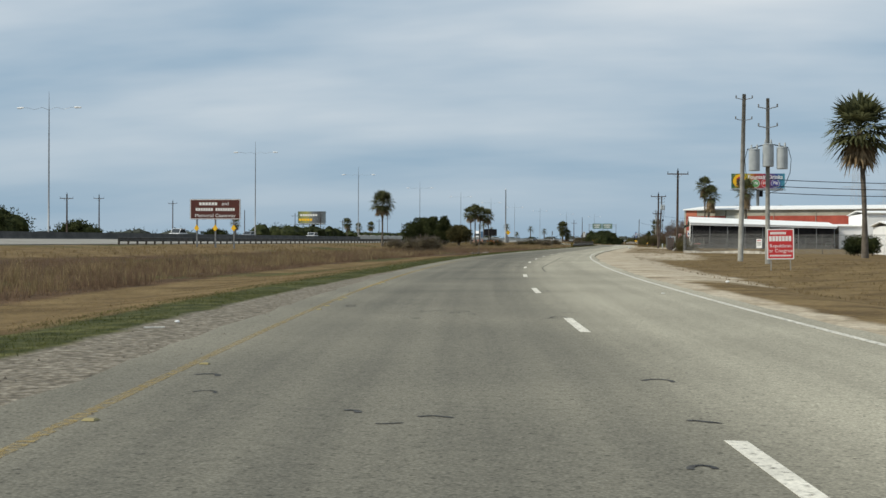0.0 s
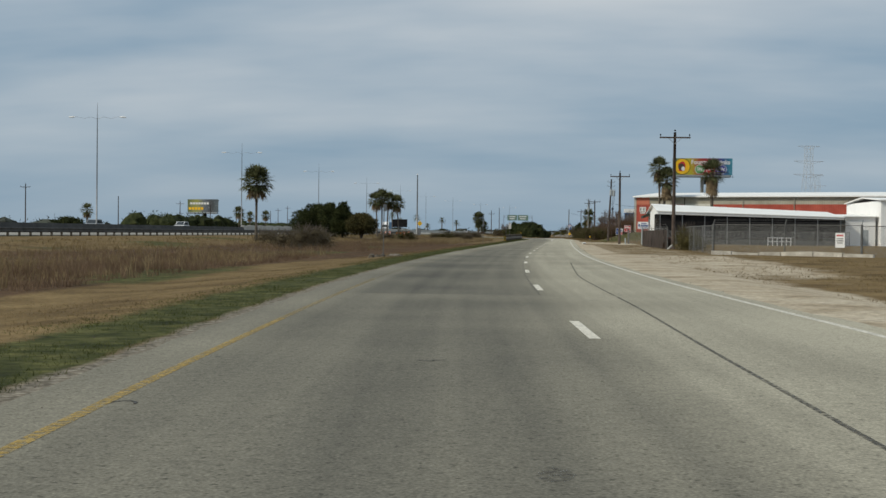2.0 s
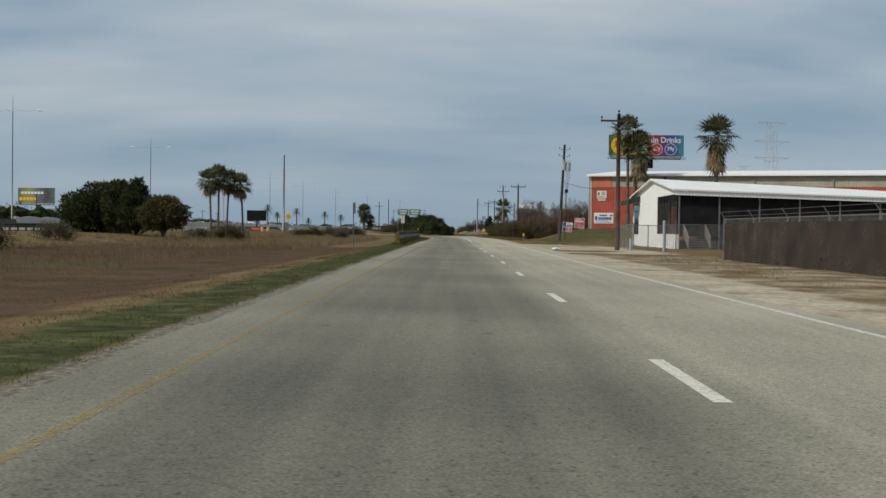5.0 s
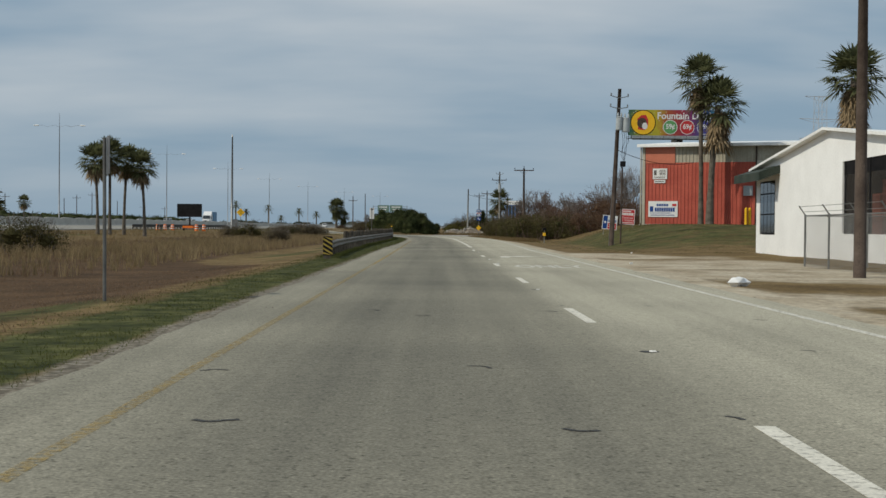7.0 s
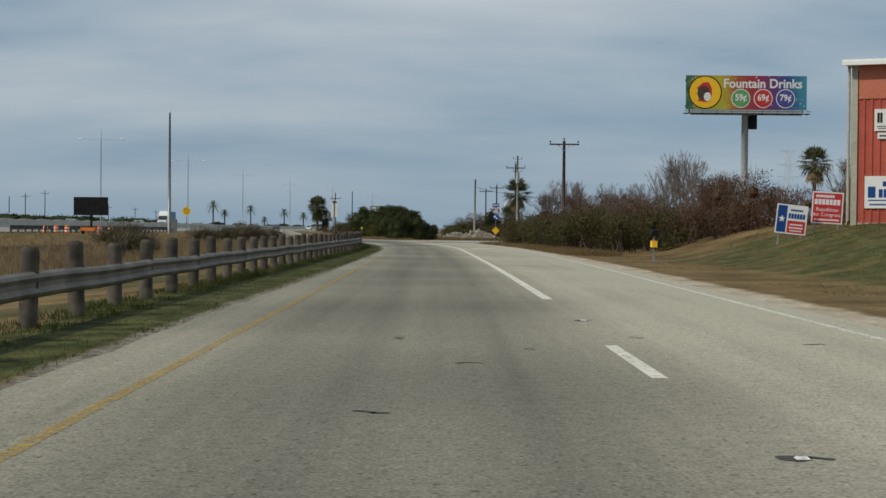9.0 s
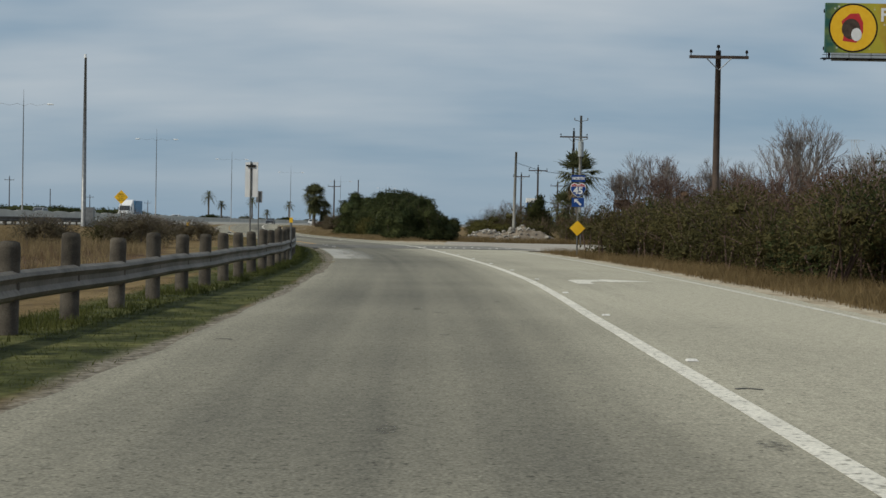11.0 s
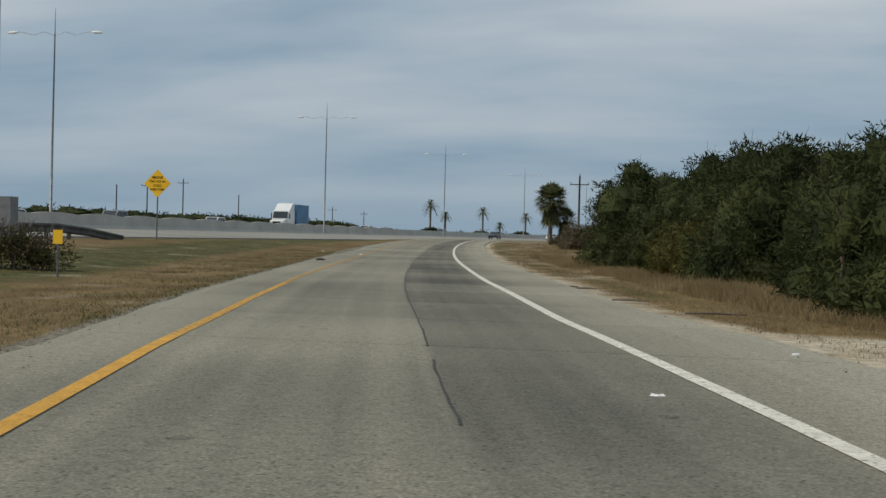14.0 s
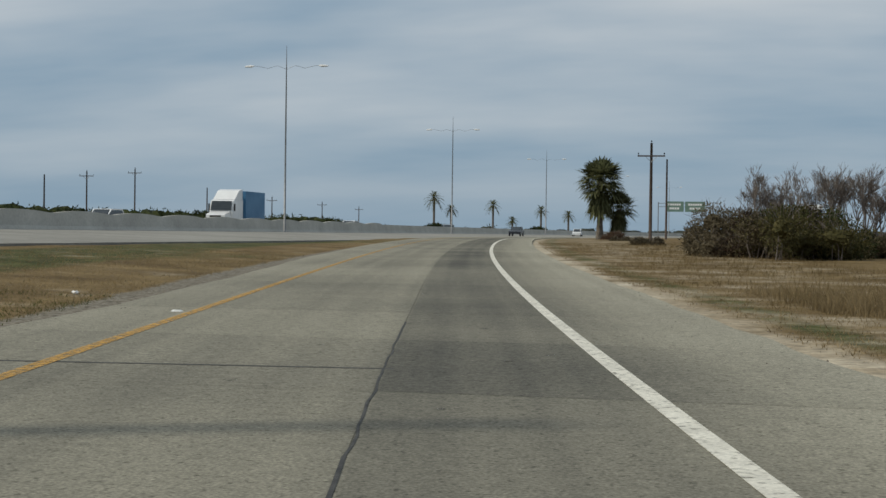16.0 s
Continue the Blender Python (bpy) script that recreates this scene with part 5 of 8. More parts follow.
ware = thing("warehouse", None, None, "long red and beige sheet-metal warehouse with a white roof edge", "warehouse", m=pose(16.3, 306.0, 0, 0, 0, -22))
ZB, ZM, ZT, WL, WD = 0.9, 6.68, 8.0, 70.0, 26.0
part("front_wall", corrugated(0.25, 9.3, ZB, ZM, 0.0), M["red_sheet"], ware, "ribbed faded red wall sheet")
part("front_wall", corrugated(14.2, WL, ZB, ZM, 0.0), M["red_sheet"], ware, "ribbed faded red wall sheet")
part("upper_wall", corrugated(2.75, WL, ZM, ZT, 0.02), M["beige_sheet"], ware, "beige ribbed band under the roof")
part("corner_panel", Mesh().box(0.28, -0.05, ZM - 0.05, 2.74, 0.06, ZT), M["orange_sheet"], ware, "smooth orange panel")
part("corner_trim", Mesh().box(0.0, -0.06, ZB, 0.24, 0.2, ZT + 0.05), M["beige_sheet"], ware)
part("downpipe", Mesh().tube([(-0.1, -0.08, ZT), (-0.1, -0.08, 1.7), (-0.16, -0.25, 1.5)], 0.06, 8), M["beige_sheet"], ware)
part("side_wall", Mesh().box(0.0, 0.2, ZB, 0.1, WD, ZT), M["red_sheet"], ware)
part("far_side_wall", Mesh().box(WL - 0.1, 0.1, ZB, WL, WD, ZT), M["red_sheet"], ware)
part("back_wall", Mesh().box(0.1, WD - 0.1, ZB, WL - 0.1, WD, ZT), M["beige_sheet"], ware)
part("roof", Mesh().add([(-0.35, -0.4, ZT + 0.02), (WL + 0.3, -0.4, ZT + 0.02), (WL + 0.3, WD / 2, ZT + 1.0), (-0.35, WD / 2, ZT + 1.0), (WL + 0.3, WD + 0.4, ZT + 0.02), (-0.35, WD + 0.4, ZT + 0.02),
                         (-0.35, -0.4, ZT + 0.2), (WL + 0.3, -0.4, ZT + 0.2), (WL + 0.3, WD / 2, ZT + 1.18), (-0.35, WD / 2, ZT + 1.18), (WL + 0.3, WD + 0.4, ZT + 0.2), (-0.35, WD + 0.4, ZT + 0.2)],
                        [(0, 3, 2, 1), (3, 5, 4, 2), (6, 7, 8, 9), (9, 8, 10, 11), (0, 1, 7, 6), (4, 5, 11, 10), (0, 6, 9, 3), (3, 9, 11, 5), (1, 2, 8, 7), (2, 4, 10, 8)]), M["roof_white"], ware)
part("gutter", Mesh().box(-0.35, -0.5, ZT - 0.04, WL, -0.42, ZT + 0.12), M["white_paint"], ware)
part("sliding_door", Mesh().box(9.42, -0.1, 1.72, 14.1, 0.02, ZM + 0.1), surf("dirty cream door", (0.5, 0.48, 0.41), (0.72, 0.7, 0.62), 0.5, 0.6, 0.05, fine=0.1), ware, "dirty cream sliding door")
part("door_jamb", Mesh().box(9.3, -0.12, 1.5, 9.42, 0.1, ZT), M["dark_pole"], ware)
part("door_sill", Mesh().box(9.42, -0.14, 1.4, 14.1, 0.02, 1.72), M["concrete"], ware)
part("foundation", Mesh().box(0.0, -0.02, 0.2, WL, 0.3, 1.62), M["concrete"], ware)
for q in range(20, 66, 9):
    part("downpipe", Mesh().tube([(q, -0.12, ZT), (q, -0.12, 1.6)], 0.06, 8), M["beige_sheet"], ware)
p = part("wall_sign", Mesh().box(0.9, -0.08, 5.32, 2.1, -0.045, 6.2).box(1.02, -0.08, 5.0, 1.95, -0.045, 5.25), M["sign_white"], ware, "small white business sign")
bars(p, M["leaf_weed"], [(1.12, 5.85, 0.22, 0.4, 2), (1.72, 6.05, 0.5, 0.06, 7), (1.72, 5.93, 0.55, 0.06, 5), (1.72, 5.8, 0.5, 0.08, 4), (1.72, 5.68, 0.55, 0.05, 8), (1.5, 5.5, 1.0, 0.04, 14), (1.5, 5.42, 0.9, 0.04, 12), (1.48, 5.12, 0.75, 0.07, 8)], -0.085)
p = part("campaign_banner", Mesh().box(0.55, -0.075, 2.2, 3.0, -0.045, 3.5), M["sign_white"], ware, "white banner with dark blue lettering")
bars(p, M["sign_blue"], [(0.86, 2.85, 0.36, 0.45, 1), (1.95, 2.8, 1.7, 0.34, 9), (1.75, 3.18, 1.0, 0.2, 5), (1.75, 2.52, 2.1, 0.05, 1), (1.75, 2.35, 2.0, 0.07, 22)], -0.08)
part("flag_patch", Mesh().plate(rect(2.55, 3.08, 2.9, 3.28), -0.08, -0.075), M["sign_red"], p)
part("meter_box", Mesh().box(8.36, -0.14, 3.95, 9.1, -0.03, 4.75), M["gray_can"], ware, "grey metal box")
for dx, dy in ((8.7, -0.8), (8.95, -0.5)):
    thing("bollard", Mesh().tube([(0, 0, -0.3), (0, 0, 1.3), (0, 0, 1.38)], [0.11, 0.11, 0.04], 12), M["yellow"], "yellow steel bollard beside the warehouse door", "bollard", "bollards", m=pose(16.3, 306, 1.55, 0, 0, -22) @ pose(dx, dy, 0.05))

# ---- white shed with an open, screened front ----
X0, X1, Y0, Y1, YR, ZE, ZR = 16.5, 40.5, 238.8, 265.0, 251.2, 4.3, 5.5
M["sheer"] = surf("sheer dark mesh", (0.05, 0.045, 0.042), (0.09, 0.085, 0.08), 0.6, 0.9, spec=0.05)
M["sheer"].node_tree.nodes["Principled BSDF"].inputs["Alpha"].default_value = 0.36
shed = thing("shed", None, None, "white metal shed with dark open screened front", "shed")


def prism_x(g, x0, x1, outline):
    """Outline of (y, z) carried from x0 to x1."""
    n = len(outline)
    vs = [(x0, a, b) for a, b in outline] + [(x1, a, b) for a, b in outline]
    return g.add(vs, [tuple(reversed(range(n))), tuple(range(n, 2 * n))] + [(i, (i + 1) % n, (i + 1) % n + n, i + n) for i in range(n)])


zroof = lambda yy: ZE + (ZR - ZE) * (1 - abs(yy - YR) / (YR - Y0 if yy < YR else Y1 - YR))
part("wall_panel", prism_x(Mesh(), X0, X0 + 0.15, [(249.3, -0.4), (260.9, -0.4), (260.9, zroof(260.9)), (YR, ZR), (249.3, zroof(249.3))]), M["white_paint"], shed)
part("wall_panel", prism_x(Mesh(), X0, X0 + 0.15, [(260.9, 3.7), (264.2, 3.7), (264.2, zroof(264.2)), (260.9, zroof(260.9))]), M["white_paint"], shed)
part("wall_panel", prism_x(Mesh(), X0, X0 + 0.15, [(260.9, -0.4), (264.2, -0.4), (264.2, 0.95), (260.9, 0.95)]), M["white_paint"], shed)
part("wall_panel", prism_x(Mesh(), X0, X0 + 0.15, [(264.2, -0.4), (Y1, -0.4), (Y1, ZE), (264.2, zroof(264.2))]), M["white_paint"], shed)
part("wall_panel", prism_x(Mesh(), X0, X0 + 0.15, [(Y0, 4.05), (249.3, 4.05), (249.3, zroof(249.3)), (Y0, ZE)]), M["white_paint"], shed)
part("wall_panel", prism_x(Mesh(), X0, X0 + 0.15, [(Y0, -0.4), (249.3, -0.4), (249.3, 1.05), (Y0, 1.05)]), M["white_paint"], shed)
part("back_wall", Mesh().box(X0 + 0.15, Y1 - 0.15, -0.4, X1, Y1, ZE - 0.02), M["white_paint"], shed)
part("end_wall", Mesh().box(X1 - 0.15, YR, -0.4, X1, Y1 - 0.15, ZE - 0.02), M["white_paint"], shed)
# the inner wall's dark brown stands for the shade inside the shed
part("inner_wall", Mesh().box(X0 + 0.15, YR, -0.4, X1 - 0.2, YR + 0.1, ZE), M["dark_pole"], shed, "inner wall coloured dark for the shade inside")
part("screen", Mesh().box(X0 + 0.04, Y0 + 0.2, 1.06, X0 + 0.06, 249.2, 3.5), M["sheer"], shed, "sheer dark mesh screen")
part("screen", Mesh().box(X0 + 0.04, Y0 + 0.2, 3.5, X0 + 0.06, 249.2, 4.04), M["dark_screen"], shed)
for k in range(4):
    yy = Y0 + 0.2 + k * 3.3
    part("screen_frame", Mesh().box(X0 + 0.0, yy, 1.05, X0 + 0.1, yy + 0.09, 4.05), M["black"], shed)
for k in range(9):
    xx = X0 + 0.1 + (X1 - X0 - 0.3) * k / 8
    part("post", Mesh().box(xx, Y0 + 0.05, -0.4, xx + 0.11, Y0 + 0.16, ZE - 0.1), M["galv"], shed)
    if k < 8:
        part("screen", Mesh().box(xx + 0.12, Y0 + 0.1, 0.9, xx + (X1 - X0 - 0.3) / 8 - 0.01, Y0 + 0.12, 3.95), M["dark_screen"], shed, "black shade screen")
part("fascia", corrugated(X0 - 0.2, X1 + 0.2, 3.95, ZE + 0.02, Y0 - 0.25, 0.25, 0.03), M["white_paint"], shed)
g = Mesh()
for ya, za, yb, zb in ((Y0 - 0.35, ZE - 0.02, YR, ZR), (YR, ZR, Y1 + 0.35, ZE - 0.02)):
    g.add([(X0 - 0.35, ya, za), (X1 + 0.35, ya, za), (X1 + 0.35, yb, zb), (X0 - 0.35, yb, zb), (X0 - 0.35, ya, za + 0.12), (X1 + 0.35, ya, za + 0.12), (X1 + 0.35, yb, zb + 0.12), (X0 - 0.35, yb, zb + 0.12)],
          [(0, 3, 2, 1), (4, 5, 6, 7), (0, 1, 5, 4), (2, 3, 7, 6), (0, 4, 7, 3), (1, 2, 6, 5)])
part("roof", g, M["roof_white"], shed)
part("awning", Mesh().add([(X0 - 1.05, 259.9, 3.62), (X0, 259.9, 4.0), (X0, 265.7, 4.0), (X0 - 1.05, 265.7, 3.62), (X0 - 1.05, 259.9, 4.05), (X0, 259.9, 4.4), (X0, 265.7, 4.4), (X0 - 1.05, 265.7, 4.05)],
                          [(0, 3, 2, 1), (4, 5, 6, 7), (0, 1, 5, 4), (2, 3, 7, 6), (0, 4, 7, 3), (1, 2, 6, 5)]), surf("dark green awning", (0.02, 0.03, 0.022), (0.045, 0.055, 0.042), 1.0, 0.7, fine=0.2), shed, "dark green awning with a deep valance")
win = part("window", Mesh().box(X0 + 0.02, 260.95, 0.98, X0 + 0.1, 264.15, 3.67), M["black"], shed, "tall dark window with bars")
for k in range(4):
    for z0, z1 in ((1.05, 1.95), (2.02, 3.0), (3.07, 3.6)):
        yy = 261.02 + k * 0.79
        part("pane", Mesh().box(X0 + 0.005, yy, z0, X0 + 0.02, yy + 0.7, z1), M["glass"], win)

for ob in shed.children_recursive:
    for v in ob.data.vertices:
        if v.co.z > 2.0:
            v.co.z -= 0.95 * (v.co.z - 2.0) / (ZR - 2.0) * min(max((v.co.x - X0) / (X1 - X0), 0), 1)

# stacked red crates behind the screen, and wooden steps down from the open front
rng = random.Random(14)
M["crate_red"] = surf("faded red crates", (0.36, 0.1, 0.07), (0.5, 0.17, 0.12), 1.5, 0.8, fine=0.15, vary=0.3)
for k, (y, n) in enumerate(((240.4, 2), (242.0, 4), (243.6, 3), (245.4, 5), (247.2, 4))):
    for q in range(n):
        c = thing("crate", None, None, "faded red crate stacked behind the mesh screen", "crate", "stacked crates", m=pose(17.7 + rng.uniform(-0.1, 0.1), y, 0.6 + 0.52 * q, 0, 0, rng.uniform(-4, 4)))
        part("box", Mesh().box(-0.5, -0.65, 0, 0.5, 0.65, 0.44), M["crate_red"], c)
        part("lid", Mesh().box(-0.52, -0.67, 0.445, 0.52, 0.67, 0.515), M["crate_red"], c)
# the floor's dark colour carries the shade inside the open shed
thing("shed_floor", Mesh().box(X0 + 0.2, Y0 + 0.25, -0.3, X1 - 0.4, YR - 0.05, 0.6), M["concrete_d"], "raised shed floor coloured dark for the shade inside", "floor", kind="structure")
M["grey_wood"] = surf("weathered grey wood", (0.13, 0.115, 0.095), (0.25, 0.225, 0.19), 2.0, 0.9, 0.2, fine=0.2, vary=0.15)
st = thing("wooden_steps", None, None, "weathered wooden steps with slatted rails before the shed", "steps")
for k in range(6):
    part("tread", Mesh().box(17.0, 238.35 - 0.36 * k, 0.84 - 0.17 * k, 18.5, 238.68 - 0.36 * k, 0.89 - 0.17 * k), M["grey_wood"], st)
for x in (16.92, 18.5):
    rail_p = part("railing", Mesh().add([(x + o, yy, zz) for o in (0, 0.08) for yy, zz in ((238.6, 1.72), (236.3, 0.72), (236.3, 0.82), (238.6, 1.82))], [(0, 1, 2, 3), (7, 6, 5, 4), (0, 4, 5, 1), (2, 6, 7, 3), (1, 5, 6, 2), (0, 3, 7, 4)]), M["grey_wood"], st)
    for q in range(9):
        yy = 238.55 - 0.27 * q
        zt = 0.72 + (yy - 236.3) / 2.3
        part("slat", Mesh().box(x + 0.015, yy - 0.09, zt - 0.78, x + 0.055, yy + 0.09, zt), M["grey_wood"], rail_p)

# white buildings beyond the shed
for x0, y0, x1, y1, h, rise, lab in ((41.3, 240.5, 45.2, 262, 3.8, 0.4, "low white metal building beside the shed"), (45.6, 239, 68, 262, 6.0, 0.6, "tall white metal building with a pale roof"), (33, 132, 44, 144, 2.7, 0.4, "small white building behind shrubs")):
    b = thing("outbuilding", None, None, lab, "building", m=pose(0, 0, 0))
    part("wall", Mesh().box(x0, y0, -0.4, x1, y0 + 0.15, h).box(x0, y1 - 0.15, -0.4, x1, y1, h).box(x0, y0 + 0.15, -0.4, x0 + 0.15, y1 - 0.15, h).box(x1 - 0.15, y0 + 0.15, -0.4, x1, y1 - 0.15, h), M["white_paint"], b)
    ym = (y0 + y1) / 2
    g = Mesh()
    for ya, za, yb, zb in ((y0 - 0.3, h, ym, h + rise), (ym, h + rise, y1 + 0.3, h)):
        g.add([(x0 - 0.3, ya, za), (x1 + 0.3, ya, za), (x1 + 0.3, yb, zb), (x0 - 0.3, yb, zb), (x0 - 0.3, ya, za + 0.12), (x1 + 0.3, ya, za + 0.12), (x1 + 0.3, yb, zb + 0.12), (x0 - 0.3, yb, zb + 0.12)],
              [(0, 3, 2, 1), (4, 5, 6, 7), (0, 1, 5, 4), (2, 3, 7, 6), (0, 4, 7, 3), (1, 2, 6, 5)])
    part("roof", g, M["roof_white"], b)
    part("door", Mesh().box(x0 + 2, y0 - 0.03, -0.3, x0 + 3, y0 - 0.002, 2.1), M["gray_can"], b)


# ---- chain-link fence ----
def chain_material():
    m = surf("chain-link wire", (0.22, 0.22, 0.215), (0.33, 0.33, 0.32), 2.0, 0.6, metal=0.3)
    nt = m.node_tree
    b = nt.nodes["Principled BSDF"]
    tc = nt.nodes.new("ShaderNodeTexCoord")
    outs = []
    for ang in (45, -45):
        mp = nt.nodes.new("ShaderNodeMapping")
        mp.inputs["Rotation"].default_value = (0, radians(ang), 0)
        nt.links.new(tc.outputs["Object"], mp.inputs[0])
        w = nt.nodes.new("ShaderNodeTexWave")
        w.inputs["Scale"].default_value = 5.0
        w.bands_direction = "X"
        nt.links.new(mp.outputs[0], w.inputs["Vector"])
        r = nt.nodes.new("ShaderNodeMapRange")
        r.inputs["From Min"].default_value, r.inputs["From Max"].default_value = 0.955, 0.972
        nt.links.new(w.outputs["Fac"], r.inputs[0])
        outs.append(r.outputs[0])
    mx = nt.nodes.new("ShaderNodeMath")
    mx.operation = "MAXIMUM"
    nt.links.new(outs[0], mx.inputs[0])
    nt.links.new(outs[1], mx.inputs[1])
    half = nt.nodes.new("ShaderNodeMath")
    half.operation = "MULTIPLY"
    half.inputs[1].default_value = 0.9
    nt.links.new(mx.outputs[0], half.inputs[0])
    nt.links.new(half.outputs[0], b.inputs["Alpha"])
    return m


M["chain"] = chain_material()


def fence(a, b, h, step, label, barbed=True, zg=-0.15, fat=()):
    ax, ay = a
    bx, by = b
    L = math.hypot(bx - ax, by - ay)
    ang = math.degrees(math.atan2(by - ay, bx - ax))
    t = thing("chain_link_fence", None, None, label, "fence", "fences", m=pose(ax, ay, zg, 0, 0, ang))
    n = max(1, round(L / step))
    for k in range(n + 1):
        x = L * k / n
        r = 0.075 if k in fat else 0.035
        p = part("post", Mesh().tube([(x, 0, -0.4), (x, 0, h + 0.03)], r, 8), M["fence_steel"], t)
        if barbed:
            part("arm", Mesh().tube([(x, 0, h), (x - 0.0, 0.22, h + 0.32)], 0.022, 6), M["fence_steel"], p)
    part("top_rail", Mesh().tube([(0, 0, h - 0.02), (L, 0, h - 0.02)], 0.024, 6), M["fence_steel"], t)
    if barbed:
        w = Mesh()
        for q in (0.35, 0.9):
            w.tube([(0, 0.22 * q, h + 0.32 * q), (L, 0.22 * q, h + 0.32 * q)], 0.008, 4)
        part("barbed_wire", w, M["fence_steel"], t)
    part("mesh", Mesh().add([(0, 0.03, 0.02), (L, 0.03, 0.02), (L, 0.03, h), (0, 0.03, h)], [(0, 1, 2, 3)]), M["chain"], t)
    return t


fence((14.2, 144.3), (22.6, 139.0), 2.05, 5.0, "grey chain-link fence above a broken concrete wall", fat=(0, 2))
fence((22.6, 139.0), (46, 131), 2.0, 4.5, "grey chain-link fence in front of the yard", False)
fence((14.2, 144.3), (14.2, 166), 2.0, 7.0, "grey chain-link fence overgrown with brown weeds", False)
fn = fence((13.2, 173), (12.4, 199), 1.95, 5.2, "grey chain-link fence with barbed wire along the road", fat=(5,))
# added sheet: imitates the dark shed and weeds seen through the mesh
M["fence_dark"] = surf("dark brown stand-in sheet", (0.03, 0.022, 0.018), (0.075, 0.055, 0.045), 0.8, 0.9, fine=0.25)
M["fence_dark"].node_tree.nodes["Principled BSDF"].inputs["Alpha"].default_value = 0.8
part("dark_stand_in", Mesh().box(0.1, 0.04, 0.05, 25.9, 0.05, 1.75), M["fence_dark"], fn, "added dark sheet standing in for weeds and the dark shed behind")
fence((12.2, 230), (12.4, 239.5), 1.85, 3.0, "grey chain-link fence beside the white shed")
fence((13.7, 225.7), (38, 221), 1.85, 4.5, "grey chain-link fence with a stout end post", False)
fence((12.4, 239.5), (16.4, 238.6), 1.85, 2.0, "short chain-link fence meeting the shed corner", False)
for (x, y, hh) in ((13.62, 225.7, 1.98), (11.6, 226.7, 0.78)):
    thing("gate_post", Mesh().tube([(0, 0, -0.4), (0, 0, hh), (0, 0, hh + 0.06)], [0.09, 0.09, 0.03], 12), M["gray_can"], "stout grey steel post by the driveway", "post", m=pose(x, y, -0.1))
nb = thing("notice_board", None, None, "small white notice board hung on the yard fence", "sign", m=pose(21.4, 139.45, 0.0, 0, 0, -32))
part("panel", Mesh().plate(rect(-0.3, 0.5, 0.3, 1.4), -0.02, 0.0), M["sign_white"], nb)
bars(nb, M["sign_red"], [(0.0, 1.25, 0.44, 0.1, 5)], -0.024)
bars(nb, M["black"], [(0.0, 1.05, 0.42, 0.05, 7), (0.0, 0.92, 0.46, 0.05, 8), (0.0, 0.79, 0.38, 0.05, 6)], -0.024)
wall = thing("low_wall", None, None, "low broken whitewashed concrete wall under the fence", "wall")
rng = random.Random(3)
M["whitewash"] = surf("peeling whitewashed concrete", (0.3, 0.27, 0.22), (0.6, 0.57, 0.51), 1.2, 0.9, 0.4, fine=0.2, vary=0.15)
q = 0.0
while q < 9.6:
    w = rng.uniform(1.2, 2.3)
    o = part("wall_block", Mesh().box(0, -0.15, -0.5, w - 0.06, 0.15, rng.uniform(0.22, 0.34)), M["whitewash"], wall)
    o.matrix_basis = pose(14.1 + q * 0.845, 143.9 - q * 0.535, -0.1, rng.uniform(-2, 2), rng.uniform(-2.5, 2.5), -32.4)
    q += w
b = thing("picket_bench", None, None, "white wooden picket stand in the fenced yard", "bench", m=pose(30.4, 225, 0.0, 0, 0, 0))
for k in range(6):
    part("leg", Mesh().box(k * 0.55 - 1.45, -0.05, -0.2, k * 0.55 - 1.37, 0.05, 0.95), M["white_paint"], b)
part("rail", Mesh().box(-1.5, -0.07, 0.9, 1.5, 0.07, 0.98), M["white_paint"], b)
part("rail", Mesh().box(-1.5, -0.06, 0.45, 1.5, 0.06, 0.52), M["white_paint"], b)


# ---- vehicles ----
def car(x, y, z, turn, paint_mat, label, tall=1.5, length=4.6):
    t = thing("car", None, None, label, "car", "cars on the highway", m=pose(x, y, z, 0, 0, turn))
    L, H2 = length / 2, tall
    body = [(-L, 0.35), (L, 0.35), (L, 0.75), (L - 0.9, 0.92), (L - 1.0, 0.95), (-L + 0.25, 0.98), (-L, 0.85)]
    cab = [(L - 1.1, 0.94), (L - 1.9, H2 - 0.04), (L - 2.2, H2), (-L + 0.9, H2), (-L + 0.3, 0.97)]
    part("body", Mesh().plate(body, -0.88, 0.88), paint_mat, t)
    c = part("cabin", Mesh().plate(cab, -0.76, 0.76), paint_mat, t)
    for s in (-1, 1):
        w = [(q * 0.93 + 0.02, min(H2 - 0.1, max(1.0, r))) for q, r in cab]
        part("side_window", Mesh().plate(w, s * 0.765 - 0.006, s * 0.765 + 0.006), M["glass"], c)
    part("windscreen", Mesh().add([(L - 1.14, -0.7, 0.97), (L - 1.14, 0.7, 0.97), (L - 1.88, 0.65, H2 - 0.07), (L - 1.88, -0.65, H2 - 0.07), (L - 1.12, -0.7, 0.99), (L - 1.12, 0.7, 0.99), (L - 1.86, 0.65, H2 - 0.05), (L - 1.86, -0.65, H2 - 0.05)], [(0, 1, 2, 3), (7, 6, 5, 4), (0, 4, 5, 1), (2, 6, 7, 3), (1, 5, 6, 2), (0, 3, 7, 4)]), M["glass"], c)
    for a in (-1, 1):
        for s in (-1, 1):
            w = part("wheel", Mesh().tube([(a * (L - 0.85), s * 0.74, 0.33), (a * (L - 0.85), s * 0.92, 0.33)], 0.33, 16), M["black"], t)
            part("rim", Mesh().tube([(a * (L - 0.85), s * 0.9, 0.33), (a * (L - 0.85), s * 0.93, 0.33)], 0.2, 12), M["galv"], w)
    return t


